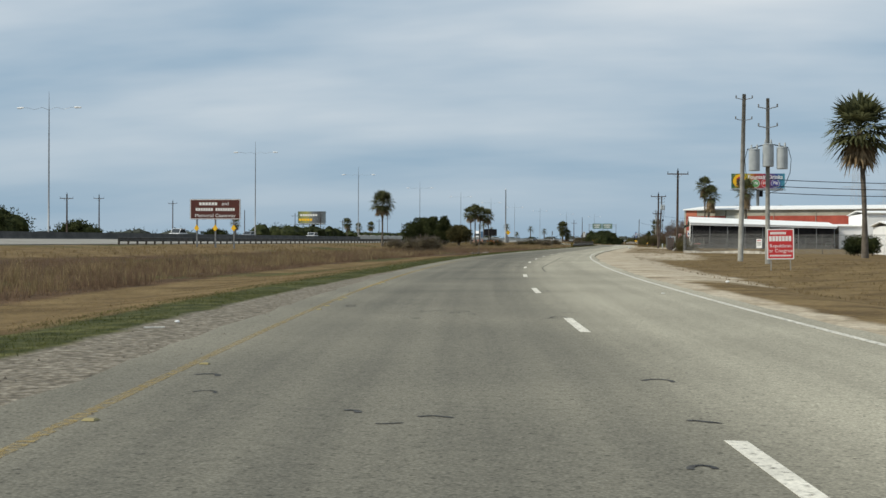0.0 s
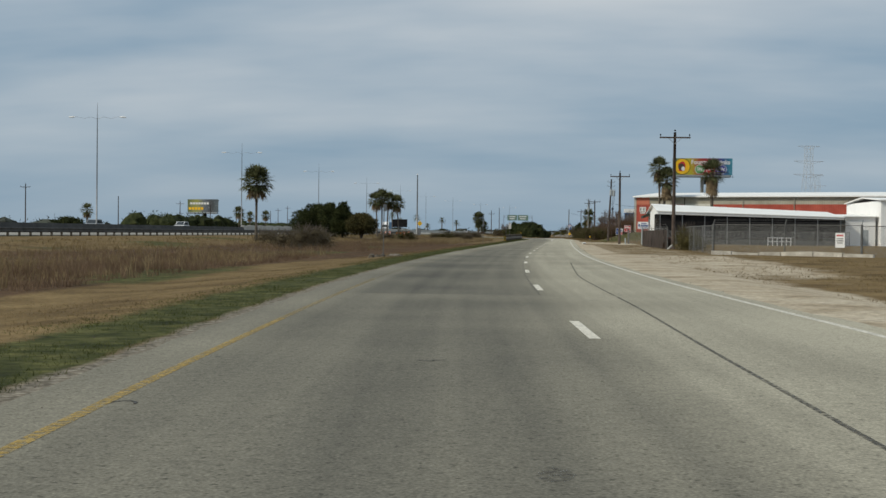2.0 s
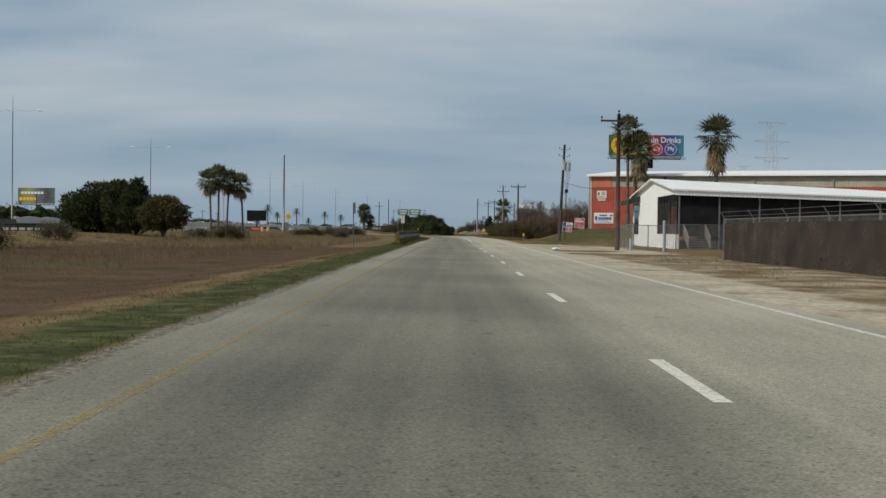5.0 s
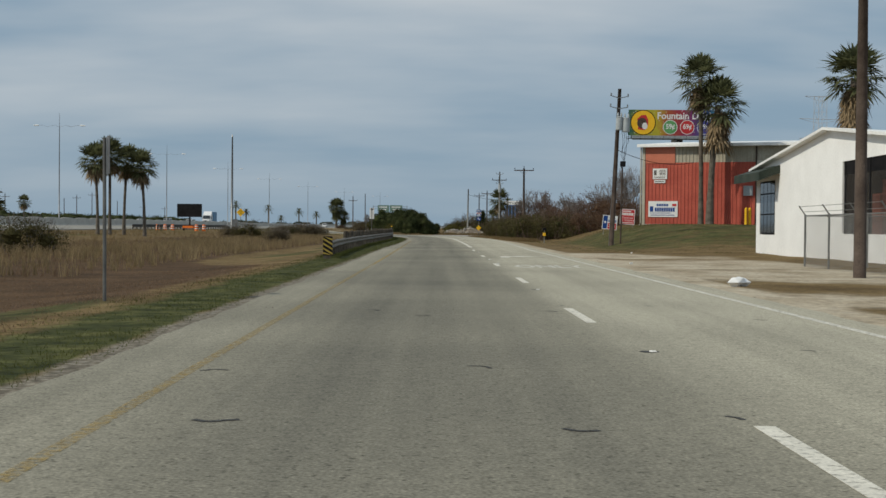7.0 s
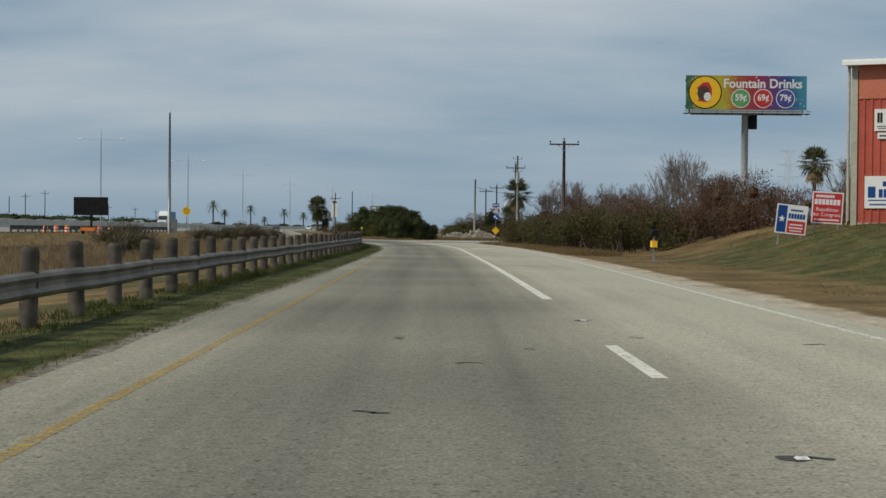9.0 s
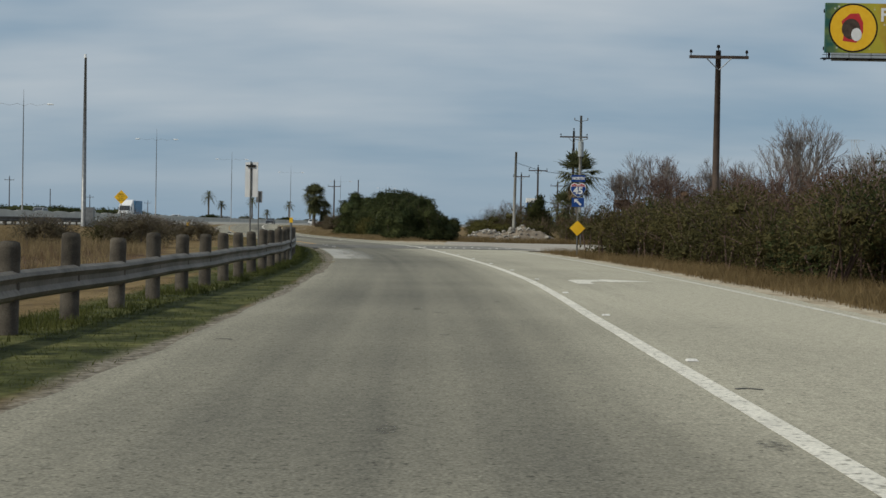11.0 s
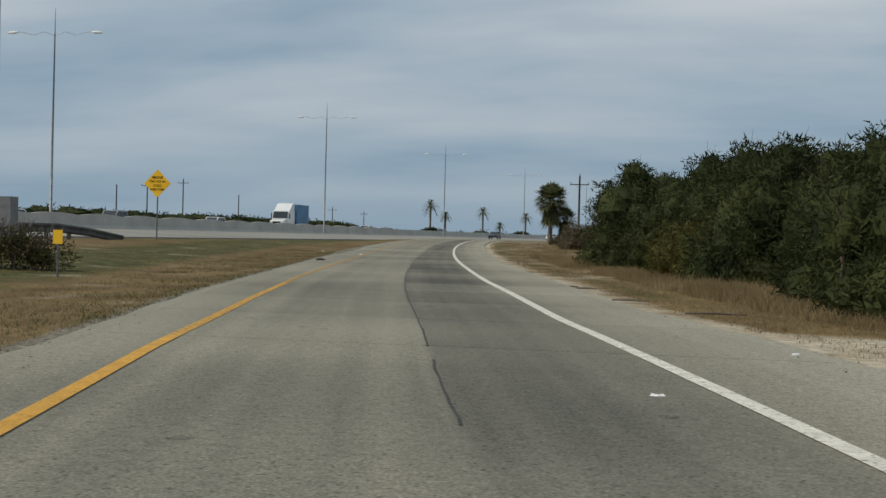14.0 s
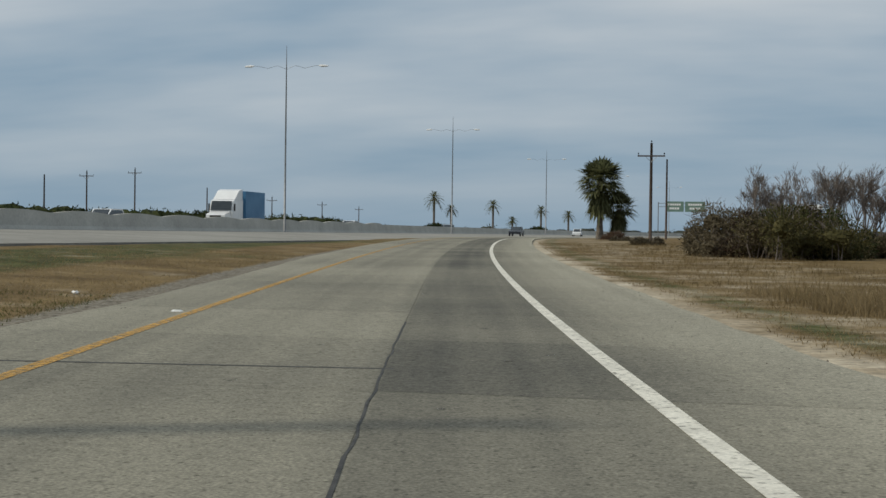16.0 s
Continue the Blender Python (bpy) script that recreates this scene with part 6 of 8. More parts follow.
M["car_white"] = surf("white car paint", (0.7, 0.7, 0.7), (0.78, 0.78, 0.78), 1.0, 0.25, spec=0.5)
M["car_silver"] = surf("silver car paint", (0.35, 0.36, 0.37), (0.42, 0.43, 0.44), 1.0, 0.3, metal=0.5, spec=0.5)
M["car_dark"] = surf("dark car paint", (0.02, 0.022, 0.03), (0.03, 0.033, 0.04), 1.0, 0.25, spec=0.5)
M["trailer_blue"] = surf("blue trailer print", (0.05, 0.16, 0.3), (0.1, 0.24, 0.4), 0.4, 0.5)
for x, y, mm, tall, lab in ((-67, 520, "car_silver", 1.75, "silver pickup-height car behind the highway barrier"), (-70, 505, "car_white", 1.5, "white car behind the wavy barrier"), (-67, 548, "car_white", 1.6, "white van-like car behind the barrier"),
                            (-67, 620, "car_white", 1.5, "white car far along the highway"), (-70, 690, "car_silver", 1.6, "silver car far along the highway"), (-67, 300, "car_white", 1.6, "white car on the far highway lanes"),
                            (-70, 262, "car_silver", 1.6, "silver car on the far highway lanes"), (-67, 214, "car_white", 1.7, "white car on the far highway lanes"), (-52, 660, "car_dark", 1.5, "dark car ahead on the highway"), (-55, 740, "car_white", 1.6, "white car far ahead on the highway")):
    car(hw_x(x, y), y, hw_z(y) + (0.55 if x < -60 else 0.25), -90, M[mm], lab, tall, 4.8)
car(41, 128, 0.2, 20, M["car_white"], "white pickup parked by the white outbuilding", 1.75, 5.2)
car(44.5, 214, 0.0, 160, M["car_silver"], "silver car parked in the fenced yard", 1.6, 4.8)
t = thing("box_truck", None, None, "white truck with a blue printed box on the highway", "truck", "trucks on the highway", m=pose(hw_x(-67, 577), 577, 1.1, 0, 0, -90))
part("cargo_box", Mesh().box(-5.6, -1.3, 1.2, 0.2, 1.3, 3.9), M["trailer_blue"], t, "blue printed box")
part("cab", Mesh().plate([(0.6, 0.6), (3.6, 0.6), (3.6, 1.9), (3.3, 2.85), (2.9, 3.0), (0.6, 3.0)], -1.15, 1.15), M["car_white"], t, "white cab")
part("roof_fairing", Mesh().plate([(0.6, 3.02), (2.8, 3.02), (1.6, 3.9), (0.8, 4.05), (0.6, 4.05)], -1.1, 1.1), M["car_white"], t)
part("hood", Mesh().plate([(3.62, 0.62), (5.1, 0.62), (5.1, 1.5), (4.8, 1.62), (3.62, 1.85)], -0.95, 0.95), M["car_white"], t)
for s in (-1, 1):
    part("mirror", Mesh().box(3.3, s * 1.3 - 0.06, 1.9, 3.42, s * 1.3 + 0.06, 2.6), M["black"], t)
    part("headlight", Mesh().box(5.1, s * 0.78 - 0.13, 1.0, 5.13, s * 0.78 + 0.13, 1.25), M["glass"], t)
part("bumper", Mesh().box(5.0, -1.1, 0.35, 5.25, 1.1, 0.6), M["gray_can"], t)
part("windscreen", Mesh().add([(3.62, -1.05, 1.95), (3.62, 1.05, 1.95), (3.34, 1.0, 2.85), (3.34, -1.0, 2.85), (3.66, -1.05, 1.96), (3.66, 1.05, 1.96), (3.38, 1.0, 2.86), (3.38, -1.0, 2.86)], [(0, 1, 2, 3), (7, 6, 5, 4), (0, 4, 5, 1), (2, 6, 7, 3), (1, 5, 6, 2), (0, 3, 7, 4)]), M["glass"], t)
part("grille", Mesh().box(5.1, -0.55, 0.7, 5.14, 0.55, 1.45), M["black"], t)
for a in (3.9, -1.0, -4.3):
    for s in (-1, 1):
        part("wheel", Mesh().tube([(a, s * 0.9, 0.5), (a, s * 1.22, 0.5)], 0.5, 16), M["black"], t)


# ---- palms ----
def fan_leaf(g, base, d, size, rng, mi, droop=0.25, n=13):
    """A palmate leaf: stalk, then narrow pointed blades in a half circle that droop at the tips."""
    base, d = Vector(base), Vector(d).normalized()
    side = d.cross(Vector((0, 0, 1)))
    side = side.normalized() if side.length > 0.05 else Vector((1, 0, 0))
    up = side.cross(d).normalized()
    stalk = size * 0.75
    tip = base + d * stalk - Vector((0, 0, stalk * droop * 0.5))
    g.tube([base, tip], [0.025, 0.015], 3, mi, cap=False)
    vs, fs = [], []
    for k in range(n):
        a = radians(-105 + 210 * k / (n - 1) + rng.uniform(-4, 4))
        q = d * math.cos(a) + side * math.sin(a) + up * rng.uniform(-0.06, 0.14)
        ln = size * (0.75 + 0.25 * math.cos(a)) * rng.uniform(0.85, 1.1)
        w = side * math.cos(a) - d * math.sin(a)
        m1 = tip + q * ln * 0.55 - Vector((0, 0, ln * droop * 0.2))
        e = tip + q * ln - Vector((0, 0, ln * droop * rng.uniform(0.5, 1.2)))
        b0 = len(vs)
        hw = ln * 0.075
        vs += [tip, m1 - w * hw, m1 + w * hw, e]
        fs += [(b0, b0 + 1, b0 + 2), (b0 + 1, b0 + 3, b0 + 2)]
    g.add(vs, fs, mi)


def fan_palm(x, y, z, h, crown, seed, n=46, skirt=0.0, r=0.22, lean=(0.0, 0.0), label="", leafmat="palm_leaf", skirtmat="palm_dead", frond=1.0):
    """A fan palm with ringed trunk, live crown and, where it has one, a skirt of dead leaves."""
    rng = random.Random(seed)
    t = thing("palm_tree", None, None, label, "palm tree", "palm trees", m=pose(x, y, z))
    top = Vector((lean[0], lean[1], h - crown * 0.75))
    pts, rad = [], []
    for k in range(25):
        u = k / 24
        pts.append((top.x * u * u, top.y * u * u, -0.4 + (top.z + 0.4) * u))
        rad.append(r * (1.25 - 0.45 * min(1, u * 3) if u < 0.33 else 0.8) * (1 + 0.06 * (k % 2)))
    part("trunk", Mesh().tube(pts, rad, 12), M["trunk"], t)
    g = Mesh()
    for k in range(n):
        a = 2.399963 * k + rng.uniform(-0.2, 0.2)
        el = radians(-35 + 120 * (k / n) ** 0.9 + rng.uniform(-10, 10))
        d = Vector((math.cos(a) * math.cos(el), math.sin(a) * math.cos(el), math.sin(el)))
        fan_leaf(g, top + Vector((0, 0, 0.15)) + d * 0.12, d, crown * frond * rng.uniform(0.5, 0.64), rng, 0, 0.35 if el < 0.4 else 0.2)
    part("crown", g, M[leafmat], t, "green fan-leaf crown")
    if skirt:
        s = Mesh()
        for k in range(int(26 + skirt * 20)):
            a = rng.uniform(0, 6.283)
            hz = rng.uniform(-skirt, 0.1)
            d = Vector((math.cos(a) * 0.5, math.sin(a) * 0.5, -0.8 + rng.uniform(-0.15, 0.35)))
            fan_leaf(s, top + Vector((0, 0, hz * 0.7)), d, crown * rng.uniform(0.38, 0.52), rng, 0, 0.5, 9)
        part("frond_skirt", s, M[skirtmat], t, "skirt of hanging fronds")
    return t


def date_palm(x, y, z, h, crown, seed, label, n=44, stout=0.3):
    rng = random.Random(seed)
    t = thing("palm_tree", None, None, label, "palm tree", "palm trees", m=pose(x, y, z))
    top = Vector((0, 0, h - crown * 0.7))
    part("trunk", Mesh().tube([(0, 0, -0.4), (0, 0, top.z * 0.5), (0, 0, top.z)], [stout * 1.1, stout * 0.9, stout], 12), M["trunk"], t)
    g = Mesh()
    for k in range(n):
        a, el = 2.399963 * k, radians(-40 + 118 * (k / n) + rng.uniform(-8, 8))
        d = Vector((math.cos(a), math.sin(a), 0))
        L = crown * rng.uniform(0.85, 1.1)
        pts = []
        for q in range(7):
            u = q / 6
            pts.append(top + d * (L * u * math.cos(el) * (1 - 0.12 * u)) + Vector((0, 0, L * (u * math.sin(el) - 0.45 * u * u))))
        g.tube(pts, [0.03] * 6 + [0.008], 3, 0, cap=False)
        s = d.cross(Vector((0, 0, 1)))
        vs, fs = [], []
        for q in range(22):
            u = 0.15 + 0.85 * q / 22
            i = min(int(u * 6), 5)
            p = pts[i].lerp(pts[i + 1], u * 6 - i)
            fw = (pts[i + 1] - pts[i]).normalized()
            for sg in (-1, 1):
                ln = L * 0.22 * (1 - 0.5 * abs(u - 0.5))
                e = p + (s * sg * 0.8 + fw * 0.6 + Vector((0, 0, 0.1))) * ln - Vector((0, 0, ln * 0.2))
                b0 = len(vs)
                vs += [p - fw * 0.035, p + fw * 0.035, e]
                fs.append((b0, b0 + 1, b0 + 2))
        g.add(vs, fs)
    part("crown", g, M["palm_leaf"], t, "feathery arching crown")


fan_palm(25.5, 95.5, 0.3, 10.4, 2.6, 1, 80, 0.9, 0.2, (-0.4, 0), "cabbage palm with a round shaggy crown by the road")
fan_palm(-32.6, 213.7, 0.35, 8.3, 2.3, 2, 70, 0.5, 0.17, label="tall cabbage palm standing alone in dry grass")
fan_palm(-34.6, 328.0, 0.4, 8.6, 2.1, 3, 50, 0.5, 0.17, (-0.3, 0), "cabbage palm in a group of four")
fan_palm(-33.9, 330.0, 0.4, 9.2, 2.1, 4, 50, 0.5, 0.17, label="cabbage palm in a group of four")
fan_palm(-33.3, 333.5, 0.4, 8.7, 2.05, 5, 46, 0.5, 0.17, (0.3, 0), "cabbage palm in a group of four")
fan_palm(-30.6, 331.0, 0.4, 8.1, 2.0, 6, 46, 0.5, 0.17, (-0.4, 0), "cabbage palm leaning slightly over dry grass")
fan_palm(20.5, 302.3, 1.4, 13.4, 2.1, 7, 46, 1.5, 0.21, (-0.15, 0), frond=1.15, label="tall slim fan palm in front of the warehouse")
fan_palm(21.05, 301.5, 1.35, 11.4, 2.2, 8, 46, 3.0, 0.3, (0.6, 0), frond=1.15, label="fan palm with a brown skirt before the warehouse")
fan_palm(28.3, 287.5, 1.3, 12.2, 2.3, 9, 46, 3.4, 0.32, frond=1.15, label="fan palm with a thick brown skirt behind the shed")
fan_palm(9.3, 428.5, 0.1, 7.4, 2.1, 10, 44, 0.7, 0.28, frond=1.1, label="shaggy fan palm among poles and brush")
fan_palm(8.2, 430.5, 0.1, 4.0, 1.5, 11, 26, 0.3, 0.28, frond=1.1, label="low shaggy fan palm among brush")
fan_palm(46.1, 421.5, 0.5, 11.3, 2.4, 12, 50, 1.2, 0.3, label="dark fan palm rising above the brush")
fan_palm(-33.0, 601.5, 0.4, 8.9, 3.0, 13, 90, 2.6, 0.4, skirtmat="palm_leaf", label="stout shaggy palm at the end of the ramp")
fan_palm(-31.0, 603.5, 0.4, 5.4, 2.2, 14, 60, 1.6, 0.35, skirtmat="palm_leaf", label="low shaggy palm beside a taller one")
for x, y, h, cr in ((-98.4, 829, 13.2, 3.6), (-94, 832, 9.5, 2.6), (-91.0, 889, 12.5, 3.4), (-76.6, 900, 11, 3.2), (-68, 905, 9.5, 3), (-84, 885, 7, 2.6)):
    date_palm(x, y, 0.3, h, cr, int(h * 10), "distant date palm beyond the highway", 34, 0.35)
fan_palm(-111, 520, 0.3, 9.0, 2.5, 51, 50, 0.4, 0.22, label="distant cabbage palm beyond the highway")
fan_palm(-101.5, 520, 0.3, 7.6, 2.0, 52, 44, 0.4, 0.2, label="distant low cabbage palm beyond the highway")
for x, y, h, cr in ((-60, 300, 4.5, 1.5), (-70, 470, 5.5, 1.7), (-95, 560, 6.0, 1.8)):
    fan_palm(hw_x(x, y) - 25, y, 0.3, h + 1, cr, int(h * 7), 30, 0.4, 0.2, label="distant palm beyond the highway")


# ---- shrubs and trees ----
def cores(g, lobes, seed, k=0.74):
    """Lumpy dense hearts of the foliage, so that no light shows through the thick of it."""
    n, m = 11, 7
    for a in lobes:
        vs, fs = [], []
        for i in range(m + 1):
            for j in range(n):
                th, ph = math.pi * i / m, 2 * math.pi * j / n
                d = Vector((math.sin(th) * math.cos(ph), math.sin(th) * math.sin(ph), math.cos(th)))
                q = k * (1 + 0.45 * noise.noise(d * 2.3 + Vector((a[0], a[1], seed))))
                vs.append((a[0] + d.x * a[3] * q, a[1] + d.y * a[4] * q, max(a[2] + d.z * a[5] * q, 0.0)))
        for i in range(m):
            for j in range(n):
                fs.append((i * n + j, (i + 1) * n + j, (i + 1) * n + (j + 1) % n, i * n + (j + 1) % n))
        g.add(vs, fs)
    return g


def leaves(g, lobes, count, size, seed, long=2.2, mi=0, shell=0.55, tri=False):
    """Pointed leaves strewn through the outer part of ellipsoid lobes (x, y, z, rx, ry, rz)."""
    rs = np.random.RandomState(seed)
    vol = np.array([a[3] * a[4] + a[3] * a[5] + a[4] * a[5] for a in lobes])
    which = rs.choice(len(lobes), count, p=vol / vol.sum())
    lb = np.array(lobes)[which]
    d = rs.normal(size=(count, 3))
    d /= np.linalg.norm(d, axis=1)[:, None]
    rad = shell + (1.06 - shell) * rs.rand(count) ** 0.6
    # lumpy outline
    lump = 1 + 0.12 * np.sin(d[:, 0] * 7 + lb[:, 0]) * np.sin(d[:, 1] * 6 + lb[:, 1]) + 0.12 * np.sin(d[:, 2] * 11 + lb[:, 0] * 3)
    p = lb[:, :3] + d * lb[:, 3:] * (rad * lump)[:, None]
    ok = p[:, 2] > 0.02
    p, d = p[ok], d[ok]
    n = len(p)
    ax = d * 0.6 + rs.normal(size=(n, 3)) * 0.7
    ax /= np.linalg.norm(ax, axis=1)[:, None]
    sd = np.cross(ax, rs.normal(size=(n, 3)))
    sd /= np.linalg.norm(sd, axis=1)[:, None]
    s = (size * rs.uniform(0.6, 1.35, n))[:, None]
    if tri:
        three = np.stack([p - sd * s / long * 0.5, p + sd * s / long * 0.5, p + ax * s], 1).reshape(-1, 3)
        k = len(g.v)
        g.v.extend(map(tuple, three.tolist()))
        g.f.extend((k + 3 * i, k + 3 * i + 1, k + 3 * i + 2) for i in range(n))
        g.mi.extend([mi] * n)
        return g
    quad = np.stack([p, p + ax * s * 0.5 + sd * s / long * 0.5, p + ax * s, p + ax * s * 0.5 - sd * s / long * 0.5], 1).reshape(-1, 3)
    k = len(g.v)
    g.v.extend(map(tuple, quad.tolist()))
    g.f.extend((k + 4 * i, k + 4 * i + 1, k + 4 * i + 2, k + 4 * i + 3) for i in range(n))
    g.mi.extend([mi] * n)
    return g


def limbs(g, lobes, seed, r=0.06, base=None):
    """Stems from the foot of the bush into its lobes."""
    rng = random.Random(seed)
    for a in lobes:
        for _ in range(3):
            e = Vector((a[0] + rng.uniform(-.5, .5) * a[3], a[1] + rng.uniform(-.5, .5) * a[4], a[2] + rng.uniform(0, .6) * a[5]))
            b0 = Vector(base) if base else Vector((a[0] + rng.uniform(-.3, .3), a[1] + rng.uniform(-.3, .3), -0.2))
            m = b0.lerp(e, 0.5) + Vector((rng.uniform(-.2, .2), rng.uniform(-.2, .2), 0.1))
            g.tube([b0, m, e], [r, r * 0.7, r * 0.3], 5)
    return g


def shrub(x, y, z, lobes, count, size, mat, seed, label, name="shrub", category="shrub", long=2.2, r=0.05, base=None, shell=0.5, trunk_mat="bark", big=0.0, core=0.74, wands=0):
    t = thing(name, None, None, label, category, m=pose(x, y, z))
    rng = random.Random(seed)
    if big:
        # uneven shoulders and sprigs on the big evergreens
        lobes = [(a[0], a[1], a[2] * big, a[3] * 0.94, a[4] * 0.94, a[5] * big) for a in lobes]
        feet = []
        for a in lobes:
            if a[2] < 2.6:
                feet += [(a[0] + a[3] * 0.8 * math.cos(w), a[1] + a[4] * 0.8 * math.sin(w), 0.35, 0.8, 0.9, rng.uniform(0.5, 0.85)) for w in (2.6, 3.4, 4.2, 5.0)]
        for a in list(lobes):
            for _ in range(4):
                w, e, q = rng.uniform(0, 6.283), rng.uniform(-0.1, 1.5), rng.uniform(0.25, 0.42)
                lobes = lobes + [(a[0] + a[3] * math.cos(w) * math.cos(e) * 0.92, a[1] + a[4] * math.sin(w) * math.cos(e) * 0.92, a[2] + a[5] * math.sin(e) * 0.92, a[3] * q, a[4] * q, a[5] * q * 1.2)]
        lobes = lobes + feet
    wood = limbs(Mesh(), [a for a in lobes if a[2] > 0.5], seed, r, base)
    for _ in range(wands):
        # thin wands that stand out of the brush
        a = rng.choice(lobes)
        w, e = rng.uniform(0, 6.283), rng.uniform(0.2, 1.4)
        d = Vector((math.cos(w) * math.cos(e), math.sin(w) * math.cos(e), math.sin(e)))
        b0 = Vector((a[0] + d.x * a[3] * 0.6, a[1] + d.y * a[4] * 0.6, a[2] + d.z * a[5] * 0.6))
        e1 = b0 + Vector((d.x * a[3], d.y * a[4], abs(d.z) * a[5] + 0.25)) * rng.uniform(0.45, 0.75)
        wood.tube([b0, b0.lerp(e1, 0.5) + Vector((rng.uniform(-.08, .08), rng.uniform(-.08, .08), 0)), e1], [0.012, 0.009, 0.004], 3, cap=False)
    tagged(part("branchwork", wood, M[trunk_mat], t), kind="stuff")
    part("foliage", leaves(cores(Mesh(), lobes, seed, core), lobes, count, size, seed, long, 0, shell, True), M[mat], t)
    return t


def bare_tree(x, y, z, h, seed, label, mat="twig_grey", spread=0.5, levels=5, r0=None):
    rng = random.Random(seed)
    t = thing("bare_tree", None, None, label, "tree", "bare trees", m=pose(x, y, z))
    tr, tw = Mesh(), Mesh()

    def grow(p, d, ln, r, lev):
        e = p + d * ln
        mid = p + d * ln * 0.5 + Vector((rng.uniform(-1, 1), rng.uniform(-1, 1), 0)) * ln * 0.06
        r = max(r, 0.007)
        if lev < 3:
            (tr if lev < 2 else tw).tube([p, mid, e], [r, r * 0.85, r * 0.68], 6 if lev < 2 else 4, cap=False)
        else:
            tw.tube([p, e], [r, r * 0.6], 3, cap=False)
        if lev >= levels:
            return
        for _ in range(3 if lev else 4):
            q = (d + Vector((rng.uniform(-1, 1), rng.uniform(-1, 1), rng.uniform(-0.25, 0.7))) * spread * 1.25).normalized()
            grow(p.lerp(e, rng.uniform(0.6, 1.0)), q, ln * rng.uniform(0.58, 0.82), r * 0.6, lev + 1)

    r0 = r0 or h * 0.015
    for k in range(2):
        grow(Vector((rng.uniform(-.2, .2), rng.uniform(-.2, .2), -0.2)), Vector((rng.uniform(-.3, .3), rng.uniform(-.3, .3), 1)).normalized(), h * 0.34, r0, 0)
    part("trunk", tr, M["bark"] if mat == "twig" else M["twig_grey"], t)
    part("branchwork", tw, M[mat], t)


# big evergreen thicket at the ramp: three clumps grown together
shrub(-4.3, 432.5, -0.05, [(-1.7, 0.3, 1.5, 2.1, 2.2, 2.3), (-3.0, 2.4, 1.7, 2.5, 2.8, 2.3), (0.5, 1.2, 1.2, 1.6, 1.8, 1.35), (-1.4, 4.2, 2.0, 2.3, 3.0, 2.25), (-1.4, 1.5, 2.6, 1.9, 2.0, 1.5), (1.9, 2.2, 0.85, 1.25, 1.5, 1.15)], 64000, 0.18, "leaf_dark", 21, "dense dark evergreen bush with long narrow leaves", long=3.2, r=0.05, shell=0.72, big=0.9, core=0.78, trunk_mat="dark_pole", wands=160)
shrub(-7.5, 441.0, -0.05, [(0, 0, 1.7, 2.8, 3.2, 2.6), (-1.2, 3.6, 1.9, 2.7, 3.0, 2.5), (1.2, 2.6, 2.2, 2.4, 3.2, 2.4), (0.5, 0.5, 2.9, 2.0, 2.4, 1.3), (-0.5, 4.2, 2.9, 1.9, 2.4, 1.3)], 64000, 0.18, "leaf_dark", 22, "tall dark evergreen bush beside the ramp", long=3.2, r=0.05, shell=0.72, big=0.88, core=0.78, trunk_mat="dark_pole", wands=160)
shrub(-10.9, 452.0, -0.05, [(0, 0, 1.7, 2.5, 3.4, 2.4), (-1.6, 4.0, 1.6, 2.3, 3.0, 2.2), (2.0, 3.0, 2.0, 2.9, 3.4, 2.3), (-2.2, 8.5, 0.9, 1.8, 2.6, 1.2), (0.2, 2, 2.9, 1.9, 2.6, 1.3), (-1.5, 0.2, 3.1, 1.7, 2.0, 1.65)], 50000, 0.19, "leaf_dark", 23, "dark evergreen bush at the end of a thicket", long=3.2, r=0.05, shell=0.72, big=0.86, core=0.78, trunk_mat="dark_pole", wands=160)
shrub(-13.0, 462.5, -0.05, [(0, 0, 0.8, 0.9, 1.6, 0.9), (-0.6, 2.4, 0.6, 0.8, 1.3, 0.7)], 7000, 0.14, "leaf_olive", 26, "olive shrub at the end of the thicket", long=3.0, wands=90)
shrub(-4.6, 418.5, -0.05, [(-0.9, 0, 1.2, 1.5, 1.6, 1.7), (0.9, 0.3, 1.15, 1.4, 1.5, 1.45), (2.3, 0.9, 0.75, 1.1, 1.2, 1.0), (0.0, 2.8, 1.5, 1.9, 2.0, 1.75), (-1.0, 5.5, 1.6, 1.9, 2.2, 1.9)], 42000, 0.16, "leaf_dark", 29, "dark evergreen bush sloping down to a sandy verge", long=3.2, r=0.05, shell=0.7, big=0.95, core=0.74, trunk_mat="dark_pole", wands=160)
shrub(-9.4, 437.6, -0.05, [(0, 0, 0.9, 1.0, 1.6, 1.0), (-0.9, 2.4, 0.8, 0.9, 1.3, 0.9)], 9000, 0.13, "leaf_yellow", 24, "yellowish green shrub before a dark thicket", long=3.0)
shrub(0.8, 434.4, -0.05, [(0, 0, 0.8, 1.4, 1.4, 1.1), (1.9, 1.0, 0.6, 1.2, 1.3, 0.9)], 8000, 0.13, "leaf_yellow", 25, "low yellowish shrub at the edge of the thicket")

shrub(6.4, 442, -0.05, [(-0.3, 0, 1.1, 1.3, 1.2, 1.2), (0.4, 0.3, 2.0, 1.15, 1.1, 1.2), (-0.2, 0, 2.9, 0.85, 0.8, 0.9), (0.3, 0, 3.7, 0.5, 0.5, 0.75)], 9000, 0.16, "leaf_dark", 36, "dark upright evergreen among winter brush", "tree", "tree", r=0.07, trunk_mat="dark_pole", shell=0.55, wands=60)

